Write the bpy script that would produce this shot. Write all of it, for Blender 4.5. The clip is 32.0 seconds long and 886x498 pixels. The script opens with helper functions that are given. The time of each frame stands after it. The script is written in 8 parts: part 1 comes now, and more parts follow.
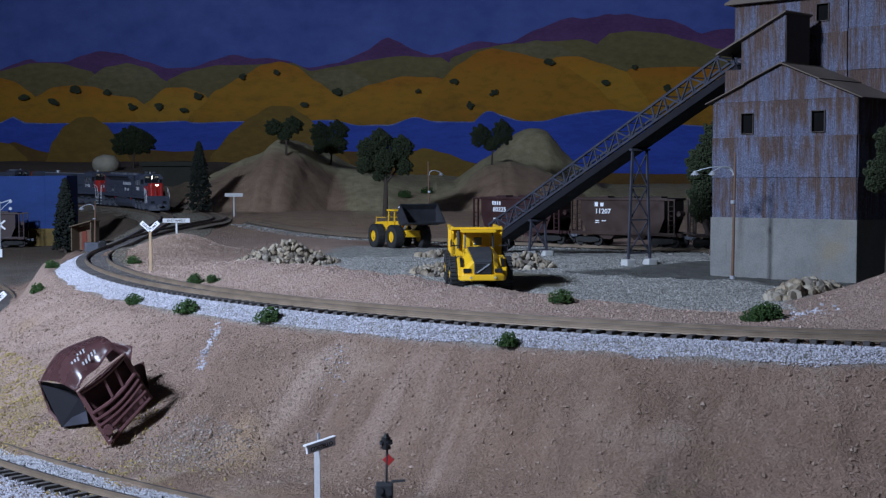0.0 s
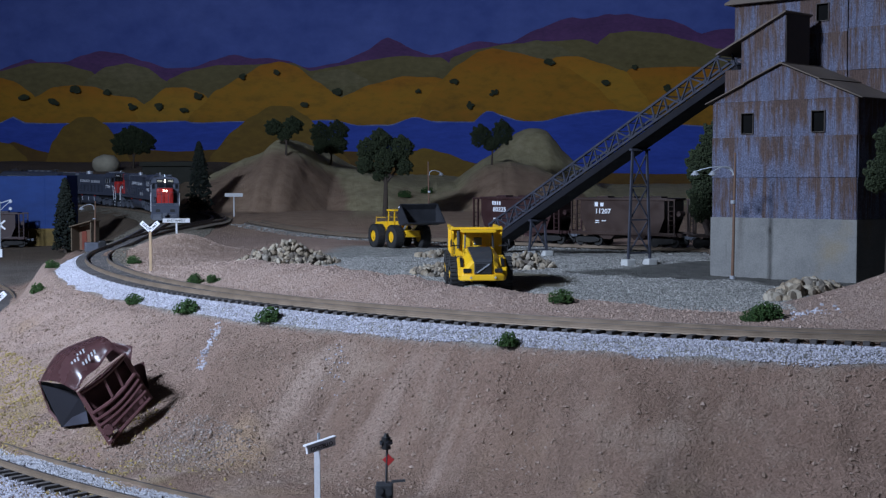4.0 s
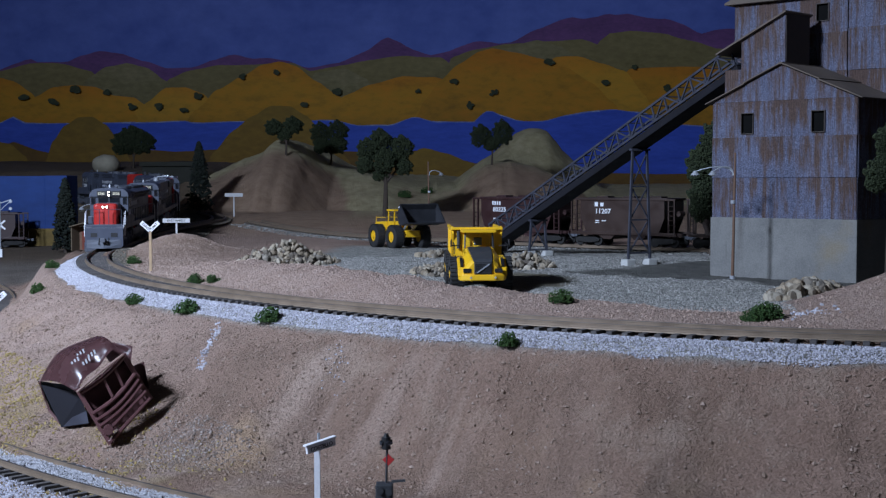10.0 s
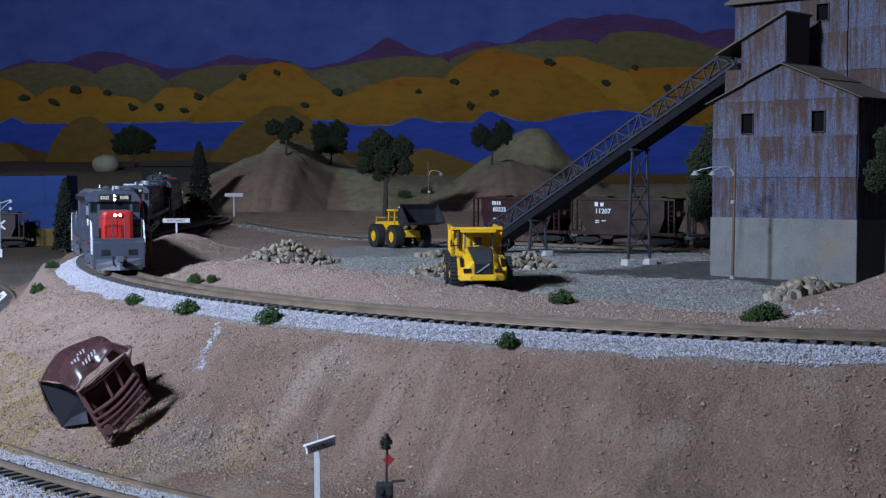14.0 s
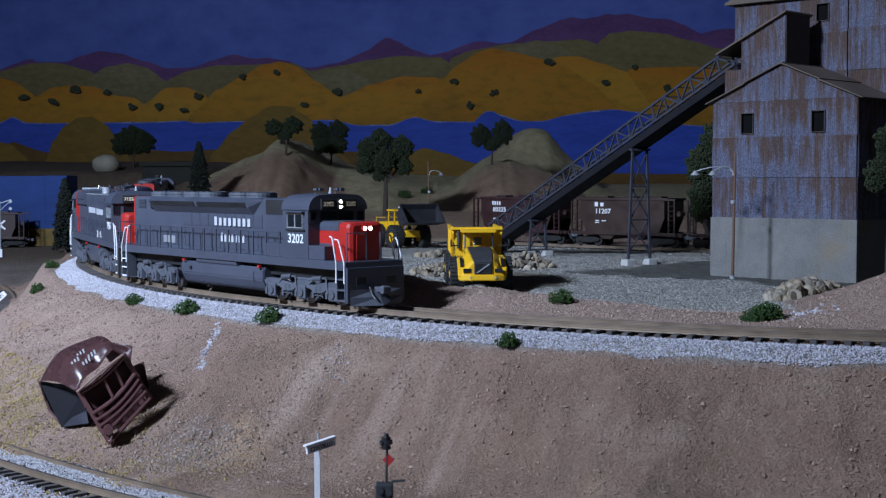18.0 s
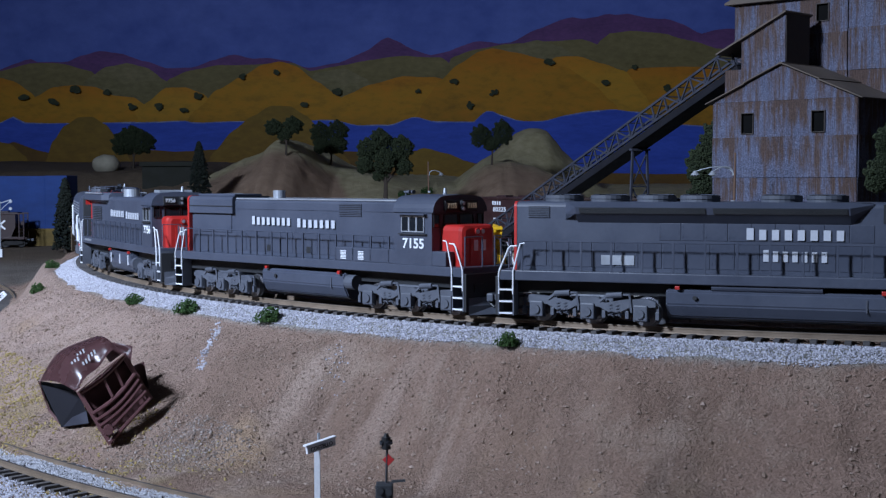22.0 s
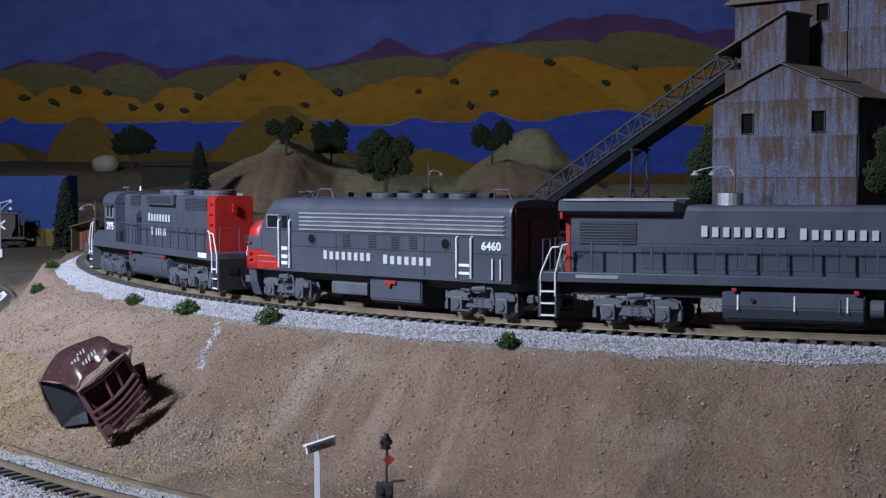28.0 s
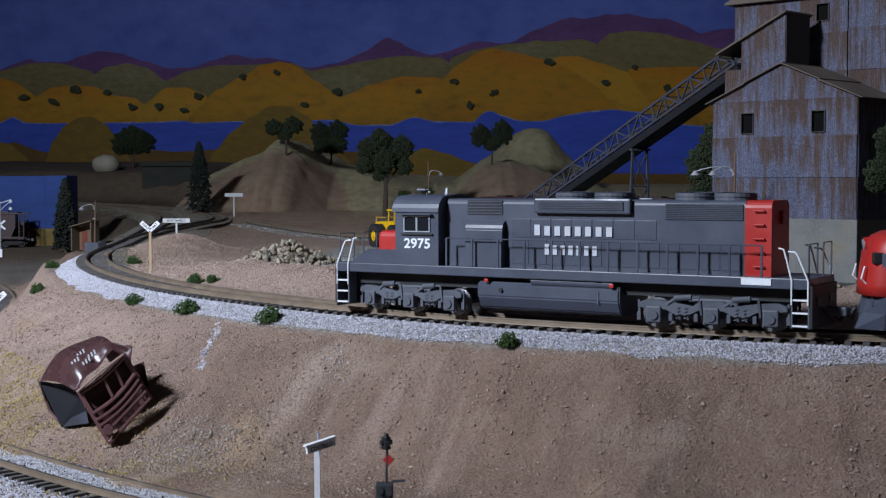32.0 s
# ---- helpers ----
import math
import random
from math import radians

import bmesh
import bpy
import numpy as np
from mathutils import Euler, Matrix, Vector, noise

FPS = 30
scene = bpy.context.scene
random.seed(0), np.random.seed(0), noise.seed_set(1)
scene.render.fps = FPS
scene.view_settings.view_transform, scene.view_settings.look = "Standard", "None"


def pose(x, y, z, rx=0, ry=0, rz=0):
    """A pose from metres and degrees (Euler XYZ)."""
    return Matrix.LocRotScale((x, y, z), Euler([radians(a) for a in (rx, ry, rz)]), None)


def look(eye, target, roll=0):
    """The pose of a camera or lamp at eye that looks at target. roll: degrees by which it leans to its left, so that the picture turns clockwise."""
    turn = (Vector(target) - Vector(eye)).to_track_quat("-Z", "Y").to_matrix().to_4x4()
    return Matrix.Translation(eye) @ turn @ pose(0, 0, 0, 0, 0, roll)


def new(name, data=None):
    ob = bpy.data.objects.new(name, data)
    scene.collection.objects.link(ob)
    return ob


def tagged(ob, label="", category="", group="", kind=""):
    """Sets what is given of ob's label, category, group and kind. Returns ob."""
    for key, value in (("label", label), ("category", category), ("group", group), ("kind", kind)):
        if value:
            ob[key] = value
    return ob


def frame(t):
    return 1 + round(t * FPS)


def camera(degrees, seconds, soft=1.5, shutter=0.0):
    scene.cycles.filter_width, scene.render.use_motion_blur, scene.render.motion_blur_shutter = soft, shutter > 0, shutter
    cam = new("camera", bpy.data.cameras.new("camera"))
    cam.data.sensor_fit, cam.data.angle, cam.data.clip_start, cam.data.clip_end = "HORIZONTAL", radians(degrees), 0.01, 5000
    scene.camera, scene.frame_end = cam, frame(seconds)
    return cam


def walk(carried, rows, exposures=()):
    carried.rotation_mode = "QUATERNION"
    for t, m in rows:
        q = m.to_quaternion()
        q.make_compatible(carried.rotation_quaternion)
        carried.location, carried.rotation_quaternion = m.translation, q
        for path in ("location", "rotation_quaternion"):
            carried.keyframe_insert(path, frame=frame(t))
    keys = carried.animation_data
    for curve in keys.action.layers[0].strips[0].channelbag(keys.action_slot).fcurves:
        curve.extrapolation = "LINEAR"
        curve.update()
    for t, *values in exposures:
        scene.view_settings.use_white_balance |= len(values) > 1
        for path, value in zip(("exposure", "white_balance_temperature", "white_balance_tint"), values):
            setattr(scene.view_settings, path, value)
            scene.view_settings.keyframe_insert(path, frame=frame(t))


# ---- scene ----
# A model railway at its true small size; the head of the near rails is z = 0.
EYE = (0.0, 0.0, 0.0605)
cam = camera(35.88, 32.0, 1.3)
VIEW = look(EYE, (0.0, 1.0, 0.00984), -0.12)
walk(cam, [(0.0, VIEW), (32.0, VIEW)], exposures=[(0.0, 0.0, 6500, 10), (17.0, 0.0, 6500, 10), (21.0, 0.0, 6400, 10), (23.0, 0.0, 6600, 10), (25.0, 0.0, 6900, 10), (28.0, 0.0, 7250, 10), (30.0, 0.0, 7500, 10), (32.0, 0.0, 7400, 10)])

# ---- light: a room lamp high on the viewer's left, and the dim room ----
world = bpy.data.worlds.new("room_air")
scene.world = world
world.use_nodes = True
world.node_tree.nodes["Background"].inputs[0].default_value = (0.42, 0.58, 1.0, 1)
world.node_tree.nodes["Background"].inputs[1].default_value = 0.036


def lamp(name, eye, target, watts, size, colour, spread=180):
    data = bpy.data.lights.new(name, "AREA")
    data.shape, data.size, data.energy, data.color = "DISK", size, watts, colour
    data.spread = radians(spread)
    ob = new(name, data)
    ob.matrix_world = look(eye, target)
    return ob


lamp("room_lamp", (-0.86, -0.02, 0.72), (-0.255, 1.12, -0.05), 16.6, 0.15, (0.622, 0.755, 1.0), 112)


# ---- small building kit ----
def part(name, bm, material, parent=None, label="", smooth=False):
    mesh = bpy.data.meshes.new(name)
    bm.normal_update()
    bm.to_mesh(mesh)
    bm.free()
    mesh.materials.append(material)
    if smooth:
        for f in mesh.polygons:
            f.use_smooth = True
    ob = new(name, mesh)
    if parent is not None:
        ob.parent = parent
    if label:
        ob["label"] = label
    return ob


def root(name, m, label, category, group="", kind=""):
    ob = new(name)
    ob.empty_display_size = 0.01
    ob.matrix_world = m
    return tagged(ob, label, category, group, kind)


def box(bm, x0, x1, y0, y1, z0, z1, bevel=0.0, m=None):
    made = bmesh.ops.create_cube(bm, size=1.0, matrix=Matrix.Translation(((x0 + x1) / 2, (y0 + y1) / 2, (z0 + z1) / 2)) @ Matrix.Diagonal((x1 - x0, y1 - y0, z1 - z0, 1)))
    vs = made["verts"]
    if bevel:
        es = list({e for v in vs for e in v.link_edges})
        got = bmesh.ops.bevel(bm, geom=es, offset=bevel, segments=2, affect="EDGES", profile=0.6)
        vs = list({v for f in got["faces"] for v in f.verts} | {v for v in vs if v.is_valid})
    if m is not None:
        bmesh.ops.transform(bm, matrix=m, verts=vs)
    return bm


def rod(bm, a, b, r, n=8, r2=None, caps=True):
    a, b = Vector(a), Vector(b)
    d = b - a
    m = Matrix.Translation((a + b) / 2) @ d.to_track_quat("Z", "Y").to_matrix().to_4x4()
    bmesh.ops.create_cone(bm, cap_ends=caps, segments=n, radius1=r, radius2=r if r2 is None else r2, depth=d.length, matrix=m)
    return bm


def tube(bm, pts, r, n=6):
    """A bent rod in one piece."""
    pts = [Vector(p) for p in pts]
    rings = []
    for i, p in enumerate(pts):
        d = (pts[min(i + 1, len(pts) - 1)] - pts[max(i - 1, 0)]).normalized()
        q = d.to_track_quat("Z", "Y").to_matrix()
        rings.append([bm.verts.new(p + q @ Vector((r * math.cos(2 * math.pi * k / n), r * math.sin(2 * math.pi * k / n), 0))) for k in range(n)])
    for a, b in zip(rings, rings[1:]):
        k0 = min(range(n), key=lambda k: (b[k].co - a[0].co).length)
        for k in range(n):
            bm.faces.new((a[k], a[(k + 1) % n], b[(k + 1 + k0) % n], b[(k + k0) % n]))
    bm.faces.new(rings[0][::-1])
    bm.faces.new(rings[-1])
    bmesh.ops.recalc_face_normals(bm, faces=bm.faces[:])
    return bm


def bar(bm, a, b, w, h):
    """A rectangular bar from a to b."""
    a, b = Vector(a), Vector(b)
    d = b - a
    m = Matrix.Translation((a + b) / 2) @ d.to_track_quat("X", "Z").to_matrix().to_4x4() @ Matrix.Diagonal((d.length, w, h, 1))
    bmesh.ops.create_cube(bm, size=1.0, matrix=m)
    return bm


def prism(bm, outline, y0, y1, axis="y", bevel=0.0):
    """An outline of (x, z) pushed along y, or of (y, z) pushed along x."""
    if axis == "y":
        front = [bm.verts.new((x, y0, z)) for x, z in outline]
        back = [bm.verts.new((x, y1, z)) for x, z in outline]
    else:
        front = [bm.verts.new((y0, x, z)) for x, z in outline]
        back = [bm.verts.new((y1, x, z)) for x, z in outline]
    fs = [bm.faces.new(front), bm.faces.new(back[::-1])]
    n = len(outline)
    for i in range(n):
        fs.append(bm.faces.new((front[i], back[i], back[(i + 1) % n], front[(i + 1) % n])))
    bmesh.ops.recalc_face_normals(bm, faces=fs)
    if bevel:
        es = list({e for f in fs for e in f.edges})
        bmesh.ops.bevel(bm, geom=es, offset=bevel, segments=2, affect="EDGES")
    return bm


def B():
    return bmesh.new()


def lettering(words, size, material, parent, m, name="lettering", depth=0.00012, squeeze=1.0, bold=0.0):
    """Words in the built-in font, standing in the plane of m, centred."""
    cu = bpy.data.curves.new(name, "FONT")
    cu.body, cu.size, cu.extrude, cu.align_x, cu.align_y = words, size, depth, "CENTER", "CENTER"
    cu.offset = bold
    cu.resolution_u = 3
    tmp = new("tmp", cu)
    mesh = bpy.data.meshes.new_from_object(tmp.evaluated_get(bpy.context.evaluated_depsgraph_get()))
    bpy.data.objects.remove(tmp)
    mesh.transform(m @ Matrix.Diagonal((squeeze, 1, 1, 1)))
    mesh.materials.clear()
    mesh.materials.append(material)
    ob = new(name, mesh)
    ob.parent = parent
    return ob


def fbm(x, y, scale, seed=0, octaves=4):
    """Smooth value noise over arrays, about -1 to 1."""
    x, y = np.asarray(x, float) / scale, np.asarray(y, float) / scale
    total, amp = np.zeros(np.broadcast(x, y).shape), 1.0

    def h(i, j, k):
        v = np.sin(i * 127.1 + j * 311.7 + k * 74.7) * 43758.5453
        return v - np.floor(v)
    for o in range(octaves):
        i, j = np.floor(x), np.floor(y)
        u, v = x - i, y - j
        u, v = u * u * (3 - 2 * u), v * v * (3 - 2 * v)
        k = seed + o * 7
        top = h(i, j, k) * (1 - u) + h(i + 1, j, k) * u
        low = h(i, j + 1, k) * (1 - u) + h(i + 1, j + 1, k) * u
        total += amp * ((top * (1 - v) + low * v) * 2 - 1)
        x, y, amp = x * 2.03 + 5.2, y * 2.03 + 1.7, amp * 0.5
    return total / 1.8


# ---- materials ----
class Nodes:
    def __init__(self, name):
        self.m = bpy.data.materials.new(name)
        self.m.use_nodes = True
        self.t = self.m.node_tree
        self.b = self.t.nodes["Principled BSDF"]
        self.co = self.t.nodes.new("ShaderNodeTexCoord")

    def node(self, kind, **values):
        n = self.t.nodes.new(kind)
        for k, v in values.items():
            n.inputs[k.replace("_", " ")].default_value = v
        return n

    def link(self, a, b):
        self.t.links.new(a, b)

    def noise(self, scale, detail=4.0, rough=0.55, stretch=None, where="Object"):
        n = self.node("ShaderNodeTexNoise", Scale=scale, Detail=detail, Roughness=rough)
        if stretch:
            mp = self.node("ShaderNodeMapping")
            mp.inputs["Scale"].default_value = stretch
            self.link(self.co.outputs[where], mp.inputs["Vector"])
            self.link(mp.outputs["Vector"], n.inputs["Vector"])
        else:
            self.link(self.co.outputs[where], n.inputs["Vector"])
        return n.outputs["Fac"]

    def ramp(self, fac, stops):
        n = self.t.nodes.new("ShaderNodeValToRGB")
        e = n.color_ramp.elements
        while len(e) < len(stops):
            e.new(0.5)
        for el, (p, c) in zip(e, stops):
            el.position, el.color = p, (*c, 1) if len(c) == 3 else c
        self.link(fac, n.inputs["Fac"])
        return n.outputs["Color"]

    def mix(self, fac, a, b, blend="MIX"):
        n = self.t.nodes.new("ShaderNodeMix")
        n.data_type, n.blend_type = "RGBA", blend
        for src, i in ((fac, 0), (a, 6), (b, 7)):
            if isinstance(src, (int, float)):
                n.inputs[i].default_value = src
            elif isinstance(src, tuple):
                n.inputs[i].default_value = (*src, 1)
            else:
                self.link(src, n.inputs[i])
        return n.outputs[2]

    def bump(self, height, strength, distance):
        n = self.node("ShaderNodeBump", Strength=strength, Distance=distance)
        self.link(height, n.inputs["Height"])
        self.link(n.outputs["Normal"], self.b.inputs["Normal"])

    def done(self, colour, rough=0.7, metal=0.0, spec=0.5):
        if isinstance(colour, tuple):
            self.b.inputs["Base Color"].default_value = (*colour, 1)
        else:
            self.link(colour, self.b.inputs["Base Color"])
        if isinstance(rough, (int, float)):
            self.b.inputs["Roughness"].default_value = rough
        else:
            self.link(rough, self.b.inputs["Roughness"])
        self.b.inputs["Metallic"].default_value = metal
        self.b.inputs["Specular IOR Level"].default_value = spec
        return self.m


def tint(c, k):
    return tuple(min(1.0, v * k) for v in c)


def paint(name, c, rough=0.5, metal=0.0, wear=0.18, scale=60.0, bump=0.0, spec=0.5):
    """Paint or plastic with faint blotches and fine grain."""
    n = Nodes(name)
    big = n.noise(scale, 5)
    fine = n.noise(scale * 14, 3)
    a = n.ramp(big, [(0.3, tint(c, 1 - wear)), (0.7, tint(c, 1 + wear * 0.7))])
    col = n.mix(0.25, a, n.ramp(fine, [(0.3, tint(c, 0.75)), (0.7, tint(c, 1.2))]))
    r = n.ramp(big, [(0.3, (max(0, rough - 0.1),) * 3), (0.7, (min(1, rough + 0.12),) * 3)])
    if bump:
        n.bump(fine, bump, 0.0004)
    return n.done(col, r, metal, spec)


def glow(name, c, strength):
    n = Nodes(name)
    n.b.inputs["Emission Color"].default_value = (*c, 1)
    n.b.inputs["Emission Strength"].default_value = strength
    return n.done(c, 0.4)


def stones(name, cols, rough=0.9):
    """Loose stones: every island of the mesh has its own shade."""
    n = Nodes(name)
    g = n.t.nodes.new("ShaderNodeNewGeometry")
    k = len(cols)
    col = n.ramp(g.outputs["Random Per Island"], [((i + 0.5) / k, c) for i, c in enumerate(cols)])
    fine = n.noise(900, 3)
    col = n.mix(0.35, col, n.ramp(fine, [(0.3, tint(cols[0], 0.7)), (0.75, tint(cols[-1], 1.15))]))
    n.bump(fine, 0.4, 0.0004)
    return n.done(col, rough)


def pieces(name, cols, rough=0.85, scale=500.0, stretch=None):
    """Separate pieces: every object has its own shade."""
    n = Nodes(name)
    g = n.t.nodes.new("ShaderNodeObjectInfo")
    k = len(cols)
    col = n.ramp(g.outputs["Random"], [((i + 0.5) / k, c) for i, c in enumerate(cols)])
    fine = n.noise(scale, 4, stretch=stretch)
    col = n.mix(0.4, col, n.ramp(fine, [(0.3, tint(cols[0], 0.7)), (0.75, tint(cols[-1], 1.15))]))
    n.bump(fine, 0.5, 0.0004)
    return n.done(col, rough)

# ---- the main line: curvature along its length, and its rise at the back ----
BEND = [-0.6, -0.6, -0.6, -0.7, -0.8, -0.9, -1.0, -1.1, -1.15, -1.18, -1.2, -1.2, -1.19, -1.18, -1.16, -1.11, -0.95, -0.62, -0.24, -0.05, 0.0, 0.27, 0.97,
        1.06, 0.81, 1.32, 1.37, 1.53, 1.89, 2.06, 1.6, 1.2, 0.9, 0.6, 0.3, 0.0, 0.0, 0.0, 0.0, 0.0]
S = np.arange(-3.15, 1.3, 0.005)


def line(bend, first, step, x0, y0, turn0):
    k = np.interp(S, first + step * np.arange(len(bend)), bend)
    o = np.argmin(abs(S))

    def run(v):
        w = np.concatenate([[0], np.cumsum((v[1:] + v[:-1]) / 2 * 0.005)])
        return w - w[o]
    th = run(k) + turn0
    return run(np.cos(th)) + x0, run(np.sin(th)) + y0, th


LX, LY, LT = line(BEND, -3.16, 0.115, 0.0111, 0.6179, -0.6426)


def ease(v, a, b):
    t = np.clip((np.asarray(v, float) - a) / (b - a), 0, 1)
    return t * t * (3 - 2 * t)


def rail_z(s):
    s = np.asarray(s, float)
    return 0.011 * ease(-s, 0.75, 1.2) + 0.016 * np.clip((-s - 1.2) / 0.9, 0, 1)


def on_line(s, lat=0.0):
    """Place and turn on the main line; lat: metres towards the viewer's side."""
    x, y, th = (float(np.interp(s, S, a)) for a in (LX, LY, LT))
    return x + lat * math.sin(th), y - lat * math.cos(th), th


def beside(x, y):
    """How far points lie from the main line (towards the viewer: positive), and where along it."""
    x, y = np.ravel(x), np.ravel(y)
    lat, s = np.empty(len(x)), np.empty(len(x))
    px, py, pt, ps = LX[::4], LY[::4], LT[::4], S[::4]
    for i in range(0, len(x), 20000):
        d = (x[i:i + 20000, None] - px) ** 2 + (y[i:i + 20000, None] - py) ** 2
        j = d.argmin(1)
        dx, dy = x[i:i + 20000] - px[j], y[i:i + 20000] - py[j]
        side = dx * np.sin(pt[j]) - dy * np.cos(pt[j])
        along = dx * np.cos(pt[j]) + dy * np.sin(pt[j])
        lat[i:i + 20000], s[i:i + 20000] = side, ps[j] + along
    return lat, s


def hump(x, y, cx, cy, rx, ry, h, flat=1.0):
    d = ((x - cx) / rx) ** 2 + ((y - cy) / ry) ** 2
    return h * np.exp(-d ** flat)


HILL_X = [-0.425, -0.405, -0.390, -0.372, -0.345, -0.300, -0.276, -0.262, -0.238, -0.212, -0.18, -0.13, -0.08, -0.02, 0.025, 0.052, 0.075, 0.115, 0.145, 0.20, 0.27]
HILL_Z = [0.0, 0.035, 0.056, 0.072, 0.088, 0.111, 0.127, 0.128, 0.119, 0.103, 0.084, 0.071, 0.058, 0.047, 0.050, 0.072, 0.088, 0.093, 0.086, 0.06, 0.0]


def hill(x, y):
    """Height of the back hills, and how far up its face each spot lies (0 foot, 1 crest)."""
    crest = np.interp(x + 0.010 * fbm(x, y, 0.05, 61, 3), HILL_X, HILL_Z)
    foot = 1.98 + 0.10 * hump(x, 0, -0.165, 0, 0.045, 1, 1.0) + 0.09 * hump(x, 0, -0.03, 0, 0.07, 1, 1.0) + 0.035 * fbm(x, 0.0, 0.05, 63, 3)
    t = np.clip((y - foot) / (0.32 + 0.05 * fbm(x, 1.0, 0.09, 64, 2)), 0, 1)
    up = 1 - (1 - t) ** 1.7
    back = 1 - ease(y, 2.60, 2.95)
    return crest * up * back, t


BERM_S = [-0.48, -0.41, -0.33, -0.20, -0.10, -0.06, 0.05, 0.13]
BERM_Z = [0.0, 0.006, 0.0115, 0.0150, 0.0115, 0.0100, 0.0050, 0.0]


def slope_reach(s):
    return 0.090 + 0.085 * ease(-s, -0.03, 0.16) - 0.090 * ease(-s, 0.36, 0.54)


def ground_z(x, y, rough=True):
    shape = np.shape(x)
    x, y = np.ravel(np.asarray(x, float)), np.ravel(np.asarray(y, float))
    lat, s = beside(x, y)
    zr = rail_z(s)
    # yard and country behind the line
    z_in = -0.0045 + 0.018 * ease(y, 1.5, 2.05) + 0.035 * ease(y, 2.1, 3.1)
    z_in = z_in * (1 - ease(-lat, 0.10, 0.02)) + (zr - 0.0045 + 0.0014 * (1 - ease(-lat, 0.013, 0.022))) * ease(-lat, 0.10, 0.02)
    z_in += hump(x, y, -0.235, 1.215, 0.036, 0.06, 0.018) + hump(x, y, -0.60, 1.735, 0.10, 0.032, 0.010, 2.0)
    z_in += (hump(x, y, 0.250, 0.632, 0.064, 0.062, 0.030) + hump(x, y, 0.262, 0.70, 0.05, 0.05, 0.012)) * ease(-lat, 0.014, 0.055)
    # an earth berm between the line and the yard
    crest = np.interp(s, BERM_S, BERM_Z) * (1 + 0.12 * fbm(s, lat * 0.3, 0.035, 17, 3))
    z_in += crest * ease(-lat, 0.018, 0.066) * (1 - ease(-lat, 0.070, 0.108))
    z_in += 0.0022 * fbm(x, y, 0.020, 19, 3) * ease(crest * ease(-lat, 0.02, 0.05), 0.002, 0.008)
    # hills at the back: a crest line with a worn front face
    z_in = np.where(y > 1.9, np.maximum(z_in, hill(x, y)[0]), z_in)
    z_in += 0.052 * ease(y + 0.02 * fbm(x, y, 0.06, 71, 3), 2.44, 2.52) * ease(-x, 0.40, 0.46) * (1 - ease(-x, 1.3, 1.5))
    z_in += hump(x, y, 0.196, 2.66, 0.082, 0.13, 0.090, 1.25) + hump(x, y, -0.05, 2.80, 0.20, 0.15, 0.03)
    # the cut down to the lower line
    low = -0.0625 + 0.038 * ease(-s, 0.5, 0.85)
    reach = slope_reach(s)
    gully = 1 + 0.16 * fbm(s, lat * 0.25, 0.055, 3, 3)
    lip = 0.031 + 0.012 * ease(-s, 0.45, 0.60)
    t = np.clip((lat - lip) / ((reach - lip) * gully), 0, 1)
    fall = 1 - (1 - t) ** 1.45
    fall = 0.75 * fall + 0.25 * t * t * (3 - 2 * t)
    z_out = (zr - 0.0095) * (1 - fall) + low * fall
    z_out += hump(x, y, -0.105, 0.545, 0.04, 0.03, 0.006)
    shoulder = ease(lat, 0.0165, 0.033)
    z_edge = zr - 0.0040 - 0.0055 * shoulder
    z = np.where(lat < 0, z_in, np.where(lat < 0.031, z_edge, z_out))
    if rough:
        bed = ease(abs(lat), 0.012, 0.04)
        slope = ease(lat, 0.03, 0.05) * (s > -0.8) * (1 - 0.92 * ease(lat - reach, -0.045, 0.0))
        z = z + bed * (0.0007 * fbm(x, y, 0.03, 1, 4) + 0.0004 * fbm(x, y, 0.006, 2, 2))
        z = z + slope * (0.0046 * fbm(x, y, 0.036, 5, 4) + 0.0052 * (0.35 - np.abs(fbm(s, lat * 0.22, 0.026, 9, 3))) + 0.0016 * fbm(s, lat * 0.35, 0.0075, 15, 3) + 0.0015 * fbm(x * 1.2, y * 1.2 + lat, 0.0085, 14, 3))
        z = z + ease(y, 1.9, 2.3) * (0.006 * fbm(x, y, 0.12, 4, 4) + 0.0016 * fbm(x, y * 0.6, 0.022, 6, 4))
        z = z + ease(-lat, 0.02, 0.05) * (y < 1.4) * 0.0012 * fbm(x, y, 0.011, 18, 3) * ease(z, 0.0, 0.006)
    return z.reshape(shape)


